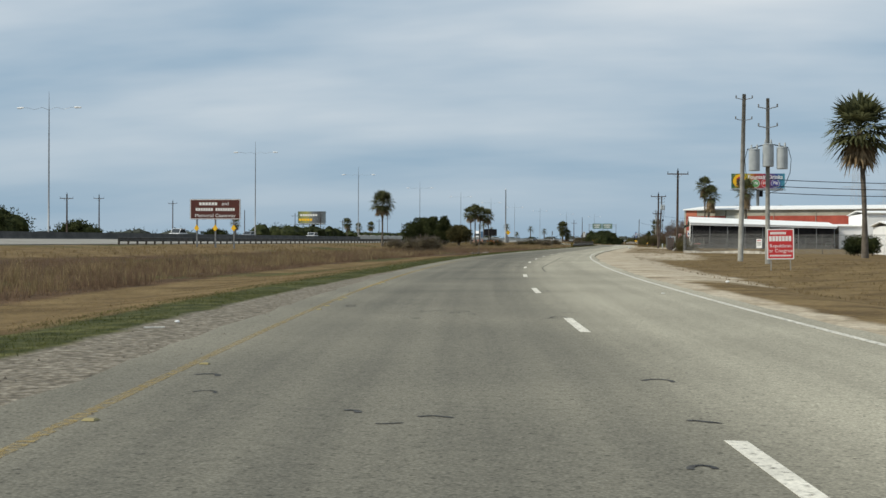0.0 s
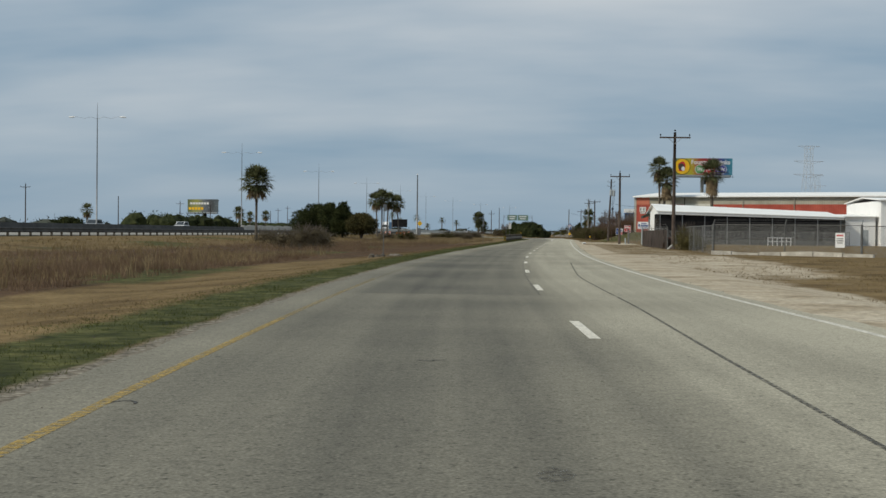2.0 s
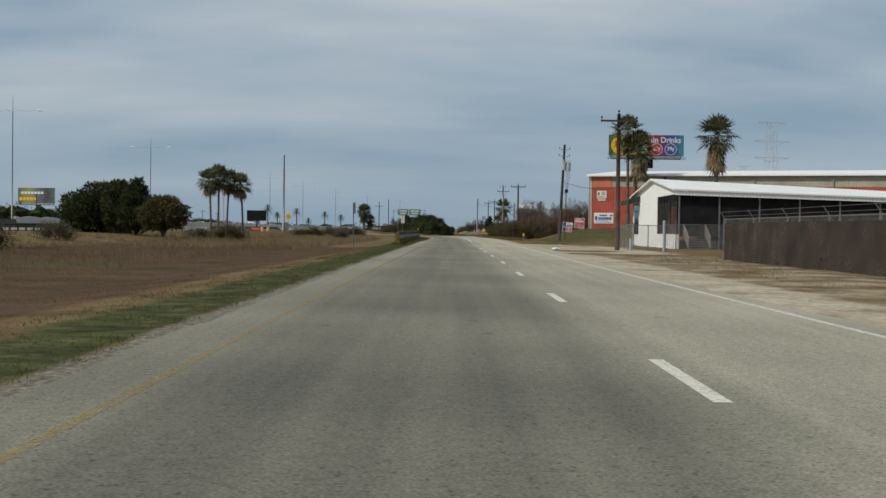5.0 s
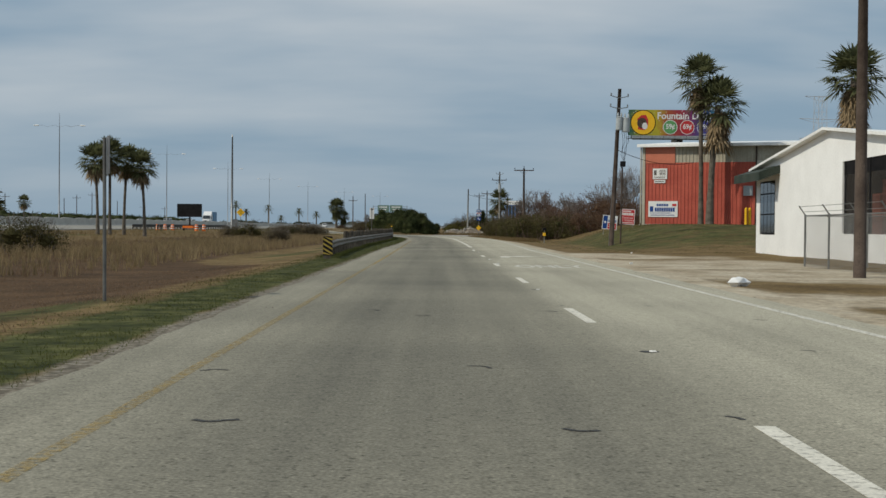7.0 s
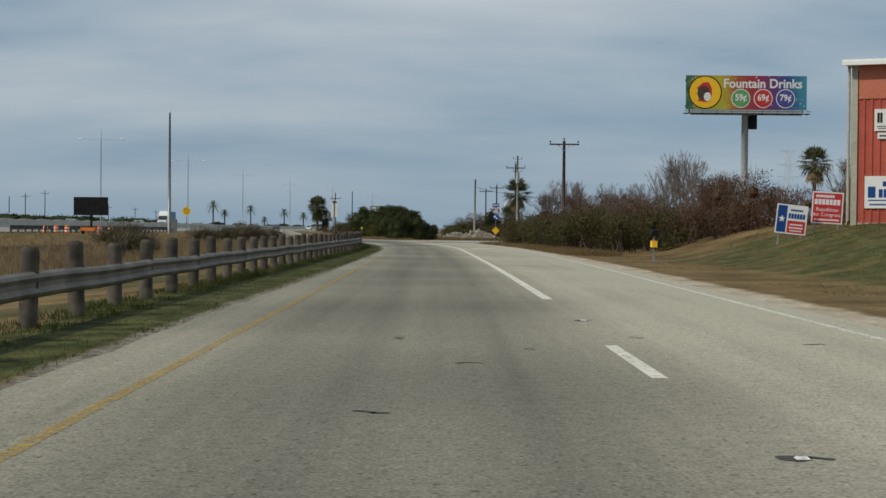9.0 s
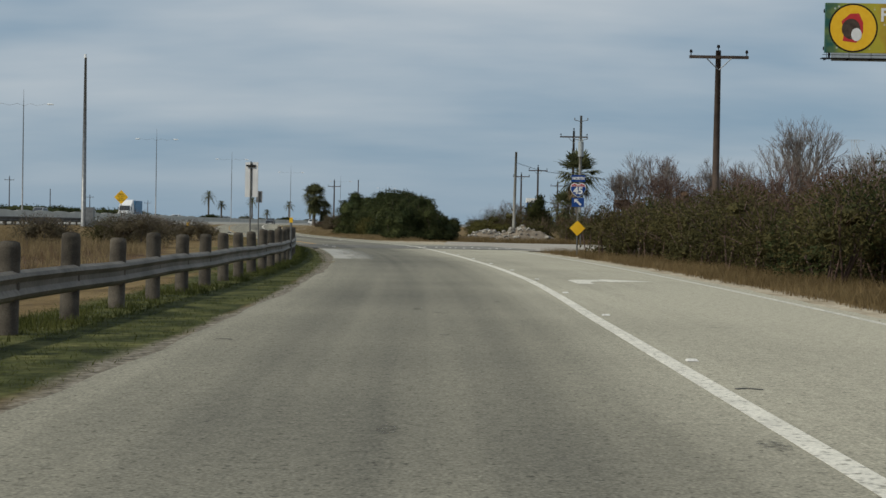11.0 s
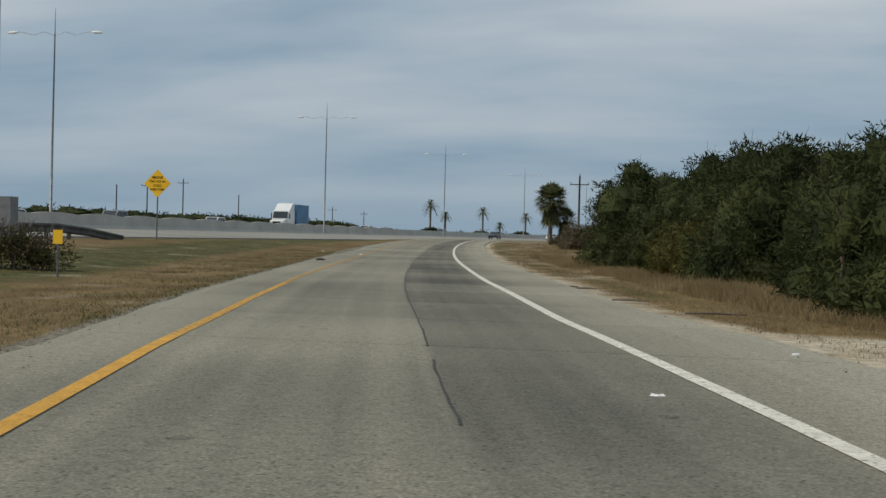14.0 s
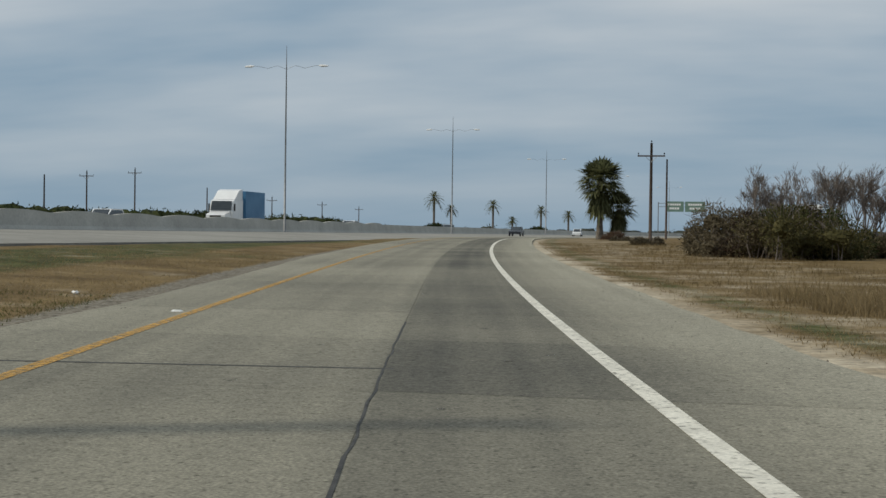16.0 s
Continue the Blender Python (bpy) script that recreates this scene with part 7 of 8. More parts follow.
# left field
shrub(-39.2, 287.4, 0.3, [(-1.8, 0, 2.2, 2.6, 2.8, 2.6), (1.5, 0, 2.4, 2.6, 2.8, 2.8), (0, 1, 3.4, 2.4, 2.6, 2.3)], 12000, 0.42, "leaf_dark", 31, "broad round evergreen tree in dry grass", "tree", "tree", r=0.16)
shrub(-33.3, 279.0, 0.4, [(0, 0, 2.0, 1.9, 1.8, 1.9), (0, 0, 3.4, 1.4, 1.4, 1.6), (0, 0, 4.6, 0.8, 0.8, 1.1)], 6500, 0.36, "leaf_dark", 32, "dark conical evergreen tree in dry grass", "tree", "tree", r=0.13, base=(0, 0, -0.3))
shrub(-36.2, 283.0, 0.4, [(0, 0, 2.4, 1.5, 1.5, 2.0), (0, 0, 4.2, 1.0, 1.0, 1.5)], 4500, 0.36, "leaf_dark", 33, "slim dark conical evergreen tree", "tree", "tree", r=0.12, base=(0, 0, -0.3))
shrub(-29.3, 273.5, 0.4, [(-0.8, 0, 1.8, 1.6, 1.6, 1.5), (0.9, 0, 1.9, 1.6, 1.6, 1.5), (0, 0.3, 2.7, 1.5, 1.5, 1.1)], 6500, 0.34, "leaf_olive", 34, "rounded olive-green tree in dry grass", "tree", "tree", r=0.12, base=(0, 0, -0.3))
for k, (x, y, s) in enumerate(((-16.7, 166.9, 1.0), (-19.5, 171, 0.8), (-24.5, 208, 0.9), (-21, 186, 0.7), (-27, 196, 0.8), (-20.0, 258, 0.9), (-23.5, 262, 0.7), (-15.5, 318, 0.6), (-22, 345, 0.9), (-25, 352, 0.7), (-19, 384, 0.95), (-21.5, 388, 0.75), (-23, 380, 0.8), (-19.8, 405.5, 0.75), (-27.4, 427.5, 0.75), (-22.5, 408, 0.8), (-22, 400, 0.9), (-24.5, 402, 0.8), (-30, 240, 0.8))):
    shrub(x, y, -0.25 + 0.3 * bump01(-x, 24, 40), [(-0.9 * s, 0, 0.9 * s, 1.4 * s, 1.2 * s, 1.0 * s), (0.9 * s, 0.3, 0.7 * s, 1.2 * s, 1.2 * s, 0.8 * s), (0.2, 0, 1.25 * s, 0.9 * s, 0.9 * s, 0.6 * s)], int(5500 * s), 0.1, "leaf_olive" if k % 3 == 2 else "leaf_grey", 40 + k, "scrubby grey-brown shrub in the dry marsh", r=0.03, trunk_mat="twig_grey", shell=0.3, core=0.4, wands=110)
shrub(-25.0, 67.0, -0.1, [(0, 0, 1.9, 1.5, 1.5, 0.9), (-1.6, 0.4, 2.2, 1.3, 1.3, 0.8), (1.2, -0.2, 2.3, 1.2, 1.2, 0.8)], 5000, 0.22, "leaf_dark", 61, "small dark wind-bent tree in the grass", "tree", "tree", r=0.09, base=(0.3, 0, -0.2))
for k, (x, y, s) in enumerate(((-92, 150, 1.0), (-86, 178, 0.8), (-96, 205, 0.8), (-100, 330, 0.9), (-104, 420, 0.8), (-118, 700, 1.2), (-108, 760, 1.0), (-92, 800, 0.9), (-70, 840, 0.8), (-100, 255, 0.7), (-97, 120, 1.3), (-103, 222, 1.7), (-106, 214, 1.5), (-99, 246, 1.15), (-101, 192, 1.4))):
    shrub(x, y, 0.3, [(-1.6 * s, 0, 1.6 * s, 2.4 * s, 2, 1.8 * s), (1.8 * s, 0, 1.5 * s, 2.2 * s, 2, 1.7 * s), (0, 0, 2.4 * s, 2.0 * s, 2, 1.4 * s)], 2600, 0.5, "leaf_dark", 70 + k, "dark rounded tree beyond the highway", "tree", "tree", r=0.1)
hed = Mesh()
rs = random.Random(8)
lob = [(rs.uniform(-124, -114) - 0.02 * max(0, q - 560), q, 1.8, 3.6, 4.2, rs.uniform(3.2, 4.6) if q < 520 else rs.uniform(2.0, 3.1)) for q in range(440, 820, 3)]
leaves(cores(hed, lob, 3, 0.9), lob, 30000, 0.6, 80, tri=True)
thing("far_hedge", hed, M["leaf_dark"], "dark hedge of trees along the far side of the highway", "hedge", kind="stuff")
far = Mesh()
lob = [(rs.uniform(-700, 900), rs.uniform(1100, 1900), 2.0, rs.uniform(4, 10), 6, rs.uniform(2, 5.5)) for _ in range(260)] + [(rs.uniform(60, 320), rs.uniform(420, 900), 2.0, rs.uniform(5, 12), 6, rs.uniform(2.5, 5)) for _ in range(90)] + [(rs.uniform(-500, -170), rs.uniform(150, 1000), 2.0, rs.uniform(5, 12), 6, rs.uniform(2, 4)) for _ in range(70)]
leaves(cores(far, lob, 4, 0.8), lob, 40000, 1.3, 81, tri=True)
thing("far_woods", far, surf("far woods", (0.028, 0.034, 0.026), (0.05, 0.056, 0.045), 0.05, 0.9, island=True, vary=0.3), "hazy dark woods along the horizon", "woods", kind="stuff")

# right bank: brush from the driveway to the side road
rs = random.Random(17)
for k, (x, y, s, mat, lab) in enumerate((
        (10.6, 322, 0.85, "leaf_olive", "low olive brush behind the mailbox"), (13.5, 320, 0.8, "leaf_red", "rusty winter brush beside the mound"), (9.6, 330, 0.95, "leaf_olive", "olive brush along the roadside"), (13.0, 329, 1.15, "leaf_red", "rusty winter brush along the bank"),
        (16.8, 326, 1.25, "leaf_red", "tall rusty winter brush on the bank"), (9.2, 338, 1.0, "leaf_olive", "olive brush along the roadside"), (12.6, 338, 1.25, "leaf_red", "rusty winter brush along the bank"), (8.7, 346, 0.95, "leaf_olive", "olive brush close to the road edge"),
        (11.8, 347, 1.2, "leaf_olive", "tall olive brush on the bank"), (15.8, 344, 1.4, "leaf_red", "tall rusty winter brush on the bank"), (7.9, 354, 0.85, "leaf_olive", "olive brush close to the road edge"), (10.8, 356, 1.1, "leaf_red", "rusty winter brush under a utility pole"),
        (7.4, 362, 0.85, "leaf_olive", "olive brush behind the route marker"), (10.4, 364, 1.0, "leaf_olive", "olive brush under a utility pole"), (14.6, 356, 1.3, "leaf_red", "tall rusty winter brush on the bank"), (14.2, 366, 1.2, "leaf_olive", "olive brush beside the side road"),
        (19.5, 336, 1.4, "leaf_red", "tall rusty winter brush behind the bank"), (20.5, 352, 1.4, "leaf_red", "tall rusty winter brush behind the bank"), (24, 324, 1.3, "leaf_red", "tall rusty winter brush behind the mound"), (19, 364, 1.3, "leaf_olive", "olive brush beside the side road"),
        (6.6, 364.5, 0.8, "leaf_olive", "olive brush behind the route marker"), (8.6, 358.5, 1.1, "leaf_olive", "dense olive brush along the bank"), (8.2, 350, 1.0, "leaf_olive", "dense olive brush along the bank"), (12.2, 361, 1.4, "leaf_red", "tall rusty winter brush on the bank"),
        (6.9, 374, 0.85, "leaf_olive", "olive brush beside the side road"), (7.6, 368.8, 1.0, "leaf_olive", "dense olive brush behind the route marker"), (9.4, 374.5, 1.1, "leaf_dark", "dark brush beside the side road"), (12, 375, 1.3, "leaf_red", "rusty winter brush beside the side road"), (15.5, 377, 1.4, "leaf_red", "rusty winter brush beside the side road"), (19.5, 377.5, 1.4, "leaf_red", "rusty winter brush beside the side road"),
        (8.8, 412.5, 0.95, "leaf_olive", "olive brush beyond the side road"), (11.5, 411.5, 1.05, "leaf_olive", "olive brush beyond the side road"), (14.5, 412, 1.15, "leaf_dark", "dark brush beyond the side road"), (17.6, 411, 1.2, "leaf_olive", "olive brush beyond the side road"), (10.5, 416.5, 1.1, "leaf_dark", "dark brush under the poles"), (13.8, 417, 1.3, "leaf_olive", "olive brush under the poles"), (20.5, 412.5, 1.3, "leaf_red", "rusty brush beyond the side road"), (24.5, 412, 1.4, "leaf_red", "rusty brush beyond the side road"), (14.2, 415, 1.8, "leaf_red", "tall rusty brush beyond the side road"), (17.2, 414, 2.0, "leaf_red", "tall rusty brush beyond the side road"), (20.2, 416, 2.1, "leaf_red", "tall rusty brush beyond the side road"), (16.2, 420, 2.0, "leaf_weed", "tall brown brush beyond the side road"), (23.2, 417, 2.1, "leaf_weed", "tall brown brush beyond the side road"),
        (9.2, 369, 1.0, "leaf_dark", "dark brush beside the side road"), (9.9, 342, 1.1, "leaf_dark", "dark brush along the bank"), (11.2, 334, 1.15, "leaf_olive", "dense olive brush along the bank"), (11.6, 326, 1.0, "leaf_dark", "dark brush along the bank"), (16.5, 372, 1.3, "leaf_red", "rusty winter brush beside the side road"),
        (6.0, 424.5, 0.75, "leaf_olive", "olive brush behind the rubble heap"), (8.8, 419.5, 0.8, "leaf_olive", "olive brush beside the side road"), (12.5, 420, 1.0, "leaf_red", "rusty brush under the poles"), (12.0, 428, 1.1, "leaf_olive", "olive brush among the poles"), (16.5, 424, 1.2, "leaf_red", "rusty winter brush beyond the side road"), (21, 422, 1.2, "leaf_olive", "olive brush beyond the side road"), (8.6, 444, 1.15, "leaf_olive", "olive brush behind the mounds"), (10.8, 440, 1.0, "leaf_weed", "brown brush behind the mounds"), (2.9, 445.5, 1.2, "leaf_grey", "grey-green brush behind the mounds"), (4.6, 446, 1.5, "leaf_olive", "tall olive brush behind the wooden pole"), (3.6, 444, 1.1, "leaf_olive", "olive brush behind the wooden pole"))):
    a = [(rs.uniform(-2.0, 2.0) * s, rs.uniform(-2.6, 2.6) * s, rs.uniform(0.4, 1.9) * s, rs.uniform(0.6, 1.4) * s, rs.uniform(0.7, 1.6) * s, rs.uniform(0.5, 1.1) * s) for _ in range(9)]
    z = ground_z(x, y)
    t = shrub(x, y, z, a, int((7600 if y < 380 else 5200) * s), 0.12, mat, 100 + k, lab, "brush", "brush", r=0.035, trunk_mat="twig", shell=0.35, core=0.24, wands=130)
for k, (x, y, h, mat) in enumerate(((22, 343, 5.4, "twig_grey"), (25.2, 352, 5.6, "twig_grey"), (18.5, 350, 6.6, "twig_grey"), (30, 360, 4.0, "twig"), (23, 330, 5.4, "twig"), (16, 336, 4.6, "twig"), (36, 372, 7.5, "twig_grey"), (28, 338, 6.4, "twig"), (17, 372, 5.0, "twig"),
                                    (12.6, 428, 7.0, "twig_grey"), (14.5, 426, 8.2, "twig_grey"), (17.5, 430, 8.0, "twig"), (20, 424, 7.6, "twig_grey"), (24, 428, 8.0, "twig"), (28, 422, 7.4, "twig_grey"), (16, 421, 6.6, "twig"), (22, 420, 6.6, "twig"), (9.0, 446, 5.2, "twig_grey"), (10.6, 448, 5.4, "twig_grey"), (4.6, 449, 4.6, "twig_grey"), (13, 352, 4.4, "twig"), (34, 345, 6.8, "twig"), (21, 412, 4.0, "twig_grey"), (35, 450, 13.5, "twig_grey"), (31, 446, 11, "twig_grey"), (41, 455, 12, "twig_grey"), (23.4, 356, 6.2, "twig"), (16, 358, 5.5, "twig_grey"), (13.5, 370, 4.8, "twig"))):
    bare_tree(x, y, ground_z(x, y), h, 200 + k, "leafless winter tree with fine twigs above brush", mat, 0.42, 6 if h > 6.5 else 5)
# brush and bare trees beyond the ramp
for k, (x, y, s, mat) in enumerate(((-20.3, 512, 0.75, "leaf_grey"), (-19.4, 510, 1.0, "leaf_grey"), (-18.3, 511, 1.1, "leaf_weed"), (-17.2, 508.5, 1.15, "leaf_olive"), (-16.6, 511, 1.1, "leaf_dark"), (-13.6, 513, 0.5, "leaf_grey"), (-9, 527, 0.55, "leaf_olive"), (-5, 530, 0.55, "leaf_red"), (-25, 540, 0.45, "leaf_grey"), (-29, 575, 0.45, "leaf_grey"), (-31.8, 598, 0.6, "leaf_red"))):
    a = [(rs.uniform(-1.8, 1.8) * s, rs.uniform(-2.2, 2.2) * s, rs.uniform(0.4, 1.7) * s, rs.uniform(0.6, 1.3) * s, rs.uniform(0.8, 1.5) * s, rs.uniform(0.5, 1.0) * s) for _ in range(9)]
    shrub(x, y, 0.1, a, 11000, 0.13, mat, 300 + k, "winter brush on the grassy flat beyond the ramp", "brush", "brush", r=0.035, trunk_mat="twig_grey", shell=0.35, core=0.42, wands=130)
for k, (x, y, h) in enumerate(((-18.9, 514, 4.2), (-16.8, 513, 4.4), (-15.4, 514, 4.7), (-14.4, 513, 4.6), (-13.3, 516, 4.4))):
    bare_tree(x, y, 0.1, h, 330 + k, "pale leafless winter tree beyond the ramp", "twig_grey", 0.42, 6)
for k in range(5):
    x, y, s = 13.3 - 0.03 * k + rs.uniform(-0.2, 0.3), 176.0 + 4.8 * k + rs.uniform(-1, 1), rs.uniform(0.5, 0.7)
    shrub(x, y, -0.2, [(-0.2 * s, -1.2 * s, 0.7 * s, 0.6 * s, 1.9 * s, 0.8 * s), (0.2 * s, 1.3 * s, 0.8 * s, 0.6 * s, 1.8 * s, 0.9 * s)], 2600, 0.1, "leaf_weed", 430 + k, "dark brown weeds grown up along the fence", "weeds", "weeds", r=0.02, trunk_mat="twig", shell=0.2, core=0.3, wands=90)
shrub(14.3, 163.6, -0.2, [(0, 0, 0.9, 1.0, 1.6, 1.1), (-0.3, 2.2, 1.0, 0.9, 1.4, 1.1), (0.5, 0.8, 0.5, 1.3, 1.2, 0.6)], 7000, 0.11, "leaf_olive", 400, "dull olive shrub growing through the fence", r=0.03, shell=0.25, core=0.45, wands=140)
for k, (x, y, s) in enumerate(((28.5, 92, 0.9), (31.5, 90, 1.1), (27, 108, 0.7), (35, 96, 1.2))):
    shrub(x, y, 0.2, [(-0.7 * s, 0, 1.0 * s, 1.3 * s, 1.2 * s, 1.0 * s), (0.8 * s, 0, 1.0 * s, 1.2 * s, 1.2 * s, 1.0 * s)], 3600, 0.17, "leaf_dark", 410 + k, "dark evergreen shrub by the white outbuilding", r=0.04)


# ---- grass ----
def blades(name, spots, label, mat, h0, h1, w, seed, per=3, lean=0.5):
    """Grass: narrow blades in tufts at the spots (x, y, scale)."""
    rs = np.random.RandomState(seed)
    sp = np.repeat(np.array(spots), per, axis=0)
    n = len(sp)
    x = sp[:, 0] + rs.normal(0, 0.05, n)
    y = sp[:, 1] + rs.normal(0, 0.05, n)
    z = np.repeat(np.array([ground_z(a, b) for a, b, _ in spots]), per) - 0.02
    h = rs.uniform(h0, h1, n) * sp[:, 2]
    a = rs.uniform(0, 6.283, n)
    dx, dy = np.cos(a), np.sin(a)
    l = rs.uniform(0.1, lean, n) * h
    b = rs.uniform(0, 6.283, n)
    ww = w * (0.6 + 0.8 * rs.rand(n))
    base = np.stack([x, y, z], 1)
    sd = np.stack([dx * ww, dy * ww, 0 * x], 1)
    mid = base + np.stack([np.cos(b) * l * 0.35, np.sin(b) * l * 0.35, h * 0.6], 1)
    tip = base + np.stack([np.cos(b) * l, np.sin(b) * l, h], 1)
    me = bpy.data.meshes.new(name)
    if h1 <= 0.12:
        # short blades are plain pointed slivers
        vs = np.stack([base - sd * 1.2, base + sd * 1.2, tip], 1).reshape(-1, 3)
        fs = [(3 * i, 3 * i + 1, 3 * i + 2) for i in range(n)]
    else:
        vs = np.stack([base - sd, base + sd, mid + sd * 0.7, mid - sd * 0.7, tip], 1).reshape(-1, 3)
        fs = []
        for i in range(n):
            k = 5 * i
            fs += [(k, k + 1, k + 2, k + 3), (k + 3, k + 2, k + 4)]
    me.from_pydata(vs.tolist(), [], fs)
    me.materials.append(M[mat])
    return tagged(new(name, me), label, "grass", kind="stuff")


rs = np.random.RandomState(4)


def strew(n, y0, y1, dfun, scale=lambda x, y: 1.0, clump=0.0):
    out = []
    while len(out) < n:
        y = rs.uniform(y0, y1)
        x = line(y) + dfun(y, rs.rand())
        if clump and noise.noise((x * clump, y * clump, 5.0)) < rs.uniform(-0.45, 0.25):
            continue
        out.append((x, y, scale(x, y)))
    return out


blades("verge_grass", strew(46000, 0, 386, lambda y, u: lerp(edge_l, y) - 0.3 + 0.08 * bump01(y, 225, 245) - 1.2 * (1 - bump01(y, 8, 60)) - (2.0 + 0.7 * bump01(y, 260, 340)) * u ** 1.3, clump=0.5), "short green grass along the road edge", "green_grass", 0.02, 0.07, 0.005, 1, 3, 1.7)
blades("reed_bed", strew(15000, 5, 380, lambda y, u: lerp(edge_l, y) - 8.0 - 17.0 * u, lambda x, y: 0.5 + 0.9 * max(0, 0.35 + noise.noise((x * 0.12, y * 0.06, 9.0))), clump=0.14), "tall reddish dry reeds in the marsh", "reed", 0.12, 0.5, 0.006, 3, 4, 1.1)
blades("tall_dry_grass", strew(9000, 10, 420, lambda y, u: lerp(edge_l, y) - 9.0 - 26.0 * u, lambda x, y: 0.7 + 0.6 * noise.noise((x * 0.1, y * 0.1, 2.0)), clump=0.09), "tall pale dry grass in the marsh", "dry_grass", 0.15, 0.55, 0.008, 4, 5, 0.9)
blades("tall_reeds", strew(5500, 14, 130, lambda y, u: lerp(edge_l, y) - 7.6 - 9.0 * u ** 1.3, lambda x, y: 0.5 + 0.9 * noise.noise((x * 0.3, y * 0.16, 4.0)), clump=0.3), "tall rusty reeds with thin stalks", "reed", 0.25, 0.62, 0.008, 31, 5, 0.7)
blades("plume_grass", strew(2200, 10, 140, lambda y, u: lerp(edge_l, y) - 8.2 - 9.0 * u, lambda x, y: 0.6 + 0.8 * noise.noise((x * 0.4, y * 0.25, 6.0)), clump=0.35), "pale feathery plume grass standing in tufts", "straw", 0.35, 0.85, 0.01, 32, 6, 0.5)
blades("plume_grass", strew(5200, 232, 408, lambda y, u: lerp(edge_l, y) - 7.5 - 12.0 * u, lambda x, y: 0.6 + 0.5 * noise.noise((x * 0.25, y * 0.12, 6.0)), clump=0.18), "pale feathery plume grass behind the guardrail", "straw", 0.35, 1.0, 0.011, 33, 6, 0.45)
blades("ramp_dry_grass", strew(10000, 408, 545, lambda y, u: lerp(edge_r, y) + 0.5 + 10.0 * u ** 1.4, lambda x, y: 0.4 + 0.8 * bump01(x - line(y), 5, 9), clump=0.3), "dry tan grass beside the concrete ramp", "dry_grass", 0.05, 0.2, 0.005, 5, 4, 1.1)
blades("bank_dry_grass", strew(22000, 384, 500, lambda y, u: lerp(edge_l, y) - 0.3 - 12.0 * u ** 1.7, clump=0.35), "dry yellow grass between ramp and highway", "straw", 0.02, 0.1, 0.006, 6, 3, 1.8)
blades("brown_grass_mat", strew(16000, 125, 238, lambda y, u: lerp(edge_l, y) - 2.0 - 9.0 * u ** 1.2, clump=0.2), "short withered brown grass in the field", "reed", 0.02, 0.08, 0.006, 24, 3, 1.7)
# dense tufts added along the rail's foot to darken its shadow band
blades("rail_grass", strew(9000, 246, 384, lambda y, u: rail_x(y) - line(y) + 0.55 - 1.0 * u, lambda x, y: 0.6 + 0.7 * noise.noise((x * 0.7, y * 0.5, 2.0)), clump=0.6), "green tufts added under the guardrail to deepen its shadow band", "green_grass", 0.06, 0.24, 0.006, 25, 4, 0.9)
blades("dry_grass_mat", strew(16000, 4, 150, lambda y, u: lerp(edge_l, y) - 1.6 - 1.5 * (1 - bump01(y, 8, 60)) - (6.5 - 3.8 * bump01(y, 110, 165)) * u ** 1.2, clump=0.2), "short trampled dry grass behind the verge", "dry_grass", 0.015, 0.06, 0.006, 21, 3, 1.9)
blades("olive_weeds", strew(5000, 384, 470, lambda y, u: lerp(edge_l, y) - 0.2 - 3.0 * u ** 1.5, clump=0.6), "low olive weeds along the ramp edge", "green_grass", 0.02, 0.09, 0.006, 22, 4, 1.6)
blades("ramp_grass_mat", strew(16000, 408, 500, lambda y, u: lerp(edge_r, y) + 0.8 + 9.0 * u ** 1.3, clump=0.3), "short orange-tan dry grass beside the ramp", "straw", 0.03, 0.1, 0.006, 23, 3, 1.8)
blades("island_grass", strew(5000, 318, 374, lambda y, u: lerp(edge_r, y) + 0.6 + 3.0 * u), "dry grass along the brushy bank", "dry_grass", 0.1, 0.35, 0.006, 7, 5, 0.9)
blades("mound_grass", strew(8000, 262, 318, lambda y, u: lerp(edge_r, y) + 2.2 + 16.0 * u, clump=0.3), "short green and dry grass on the mound", "green_grass", 0.02, 0.07, 0.009, 8, 3, 0.9)
blades("yard_grass", strew(7000, 0, 212, lambda y, u: lerp(edge_r, y) + 3.0 + 12.0 * u, clump=0.3), "short dry grass along the fence", "dry_grass", 0.03, 0.12, 0.009, 9, 4, 0.9)
blades("rubble_grass", strew(3000, 408, 426, lambda y, u: 12.5 + 10.0 * u), "dry grass round the rubble heap", "dry_grass", 0.15, 0.5, 0.009, 10, 5, 0.8)

# ---- far blue tower ----
t = thing("distant_building", None, None, "distant tall blue building with a white top", "building", m=pose(82, 1918, 0))
# the blue is softened: distance haze is in the colour
M["blue_panel"] = surf("blue panels with painted haze", (0.08, 0.17, 0.36), (0.11, 0.21, 0.42), 0.05, 0.5)
part("body", Mesh().box(-8.5, -8, -2, 8.5, 8, 30.5), M["blue_panel"], t)
part("roof", Mesh().box(-8.8, -8.3, 30.5, 8.8, 8.3, 35.5), M["white_paint"], t, "white top storey")
for k in range(4):
    part("window_band", Mesh().box(-8.0 + 4.2 * k, -8.06, 1.0, -4.8 + 4.2 * k, -8.005, 29.5), M["glass"], t)

blades("bush_foot_grass", strew(7500, 414, 478, lambda y, u: lerp(edge_r, y) + 2.4 + 2.8 * u, lambda x, y: 0.6 + 0.6 * noise.noise((x * 0.4, y * 0.4, 1.0)), clump=0.4), "tall tan dry grass at the foot of the thicket", "straw", 0.12, 0.5, 0.006, 12, 5, 1.0)

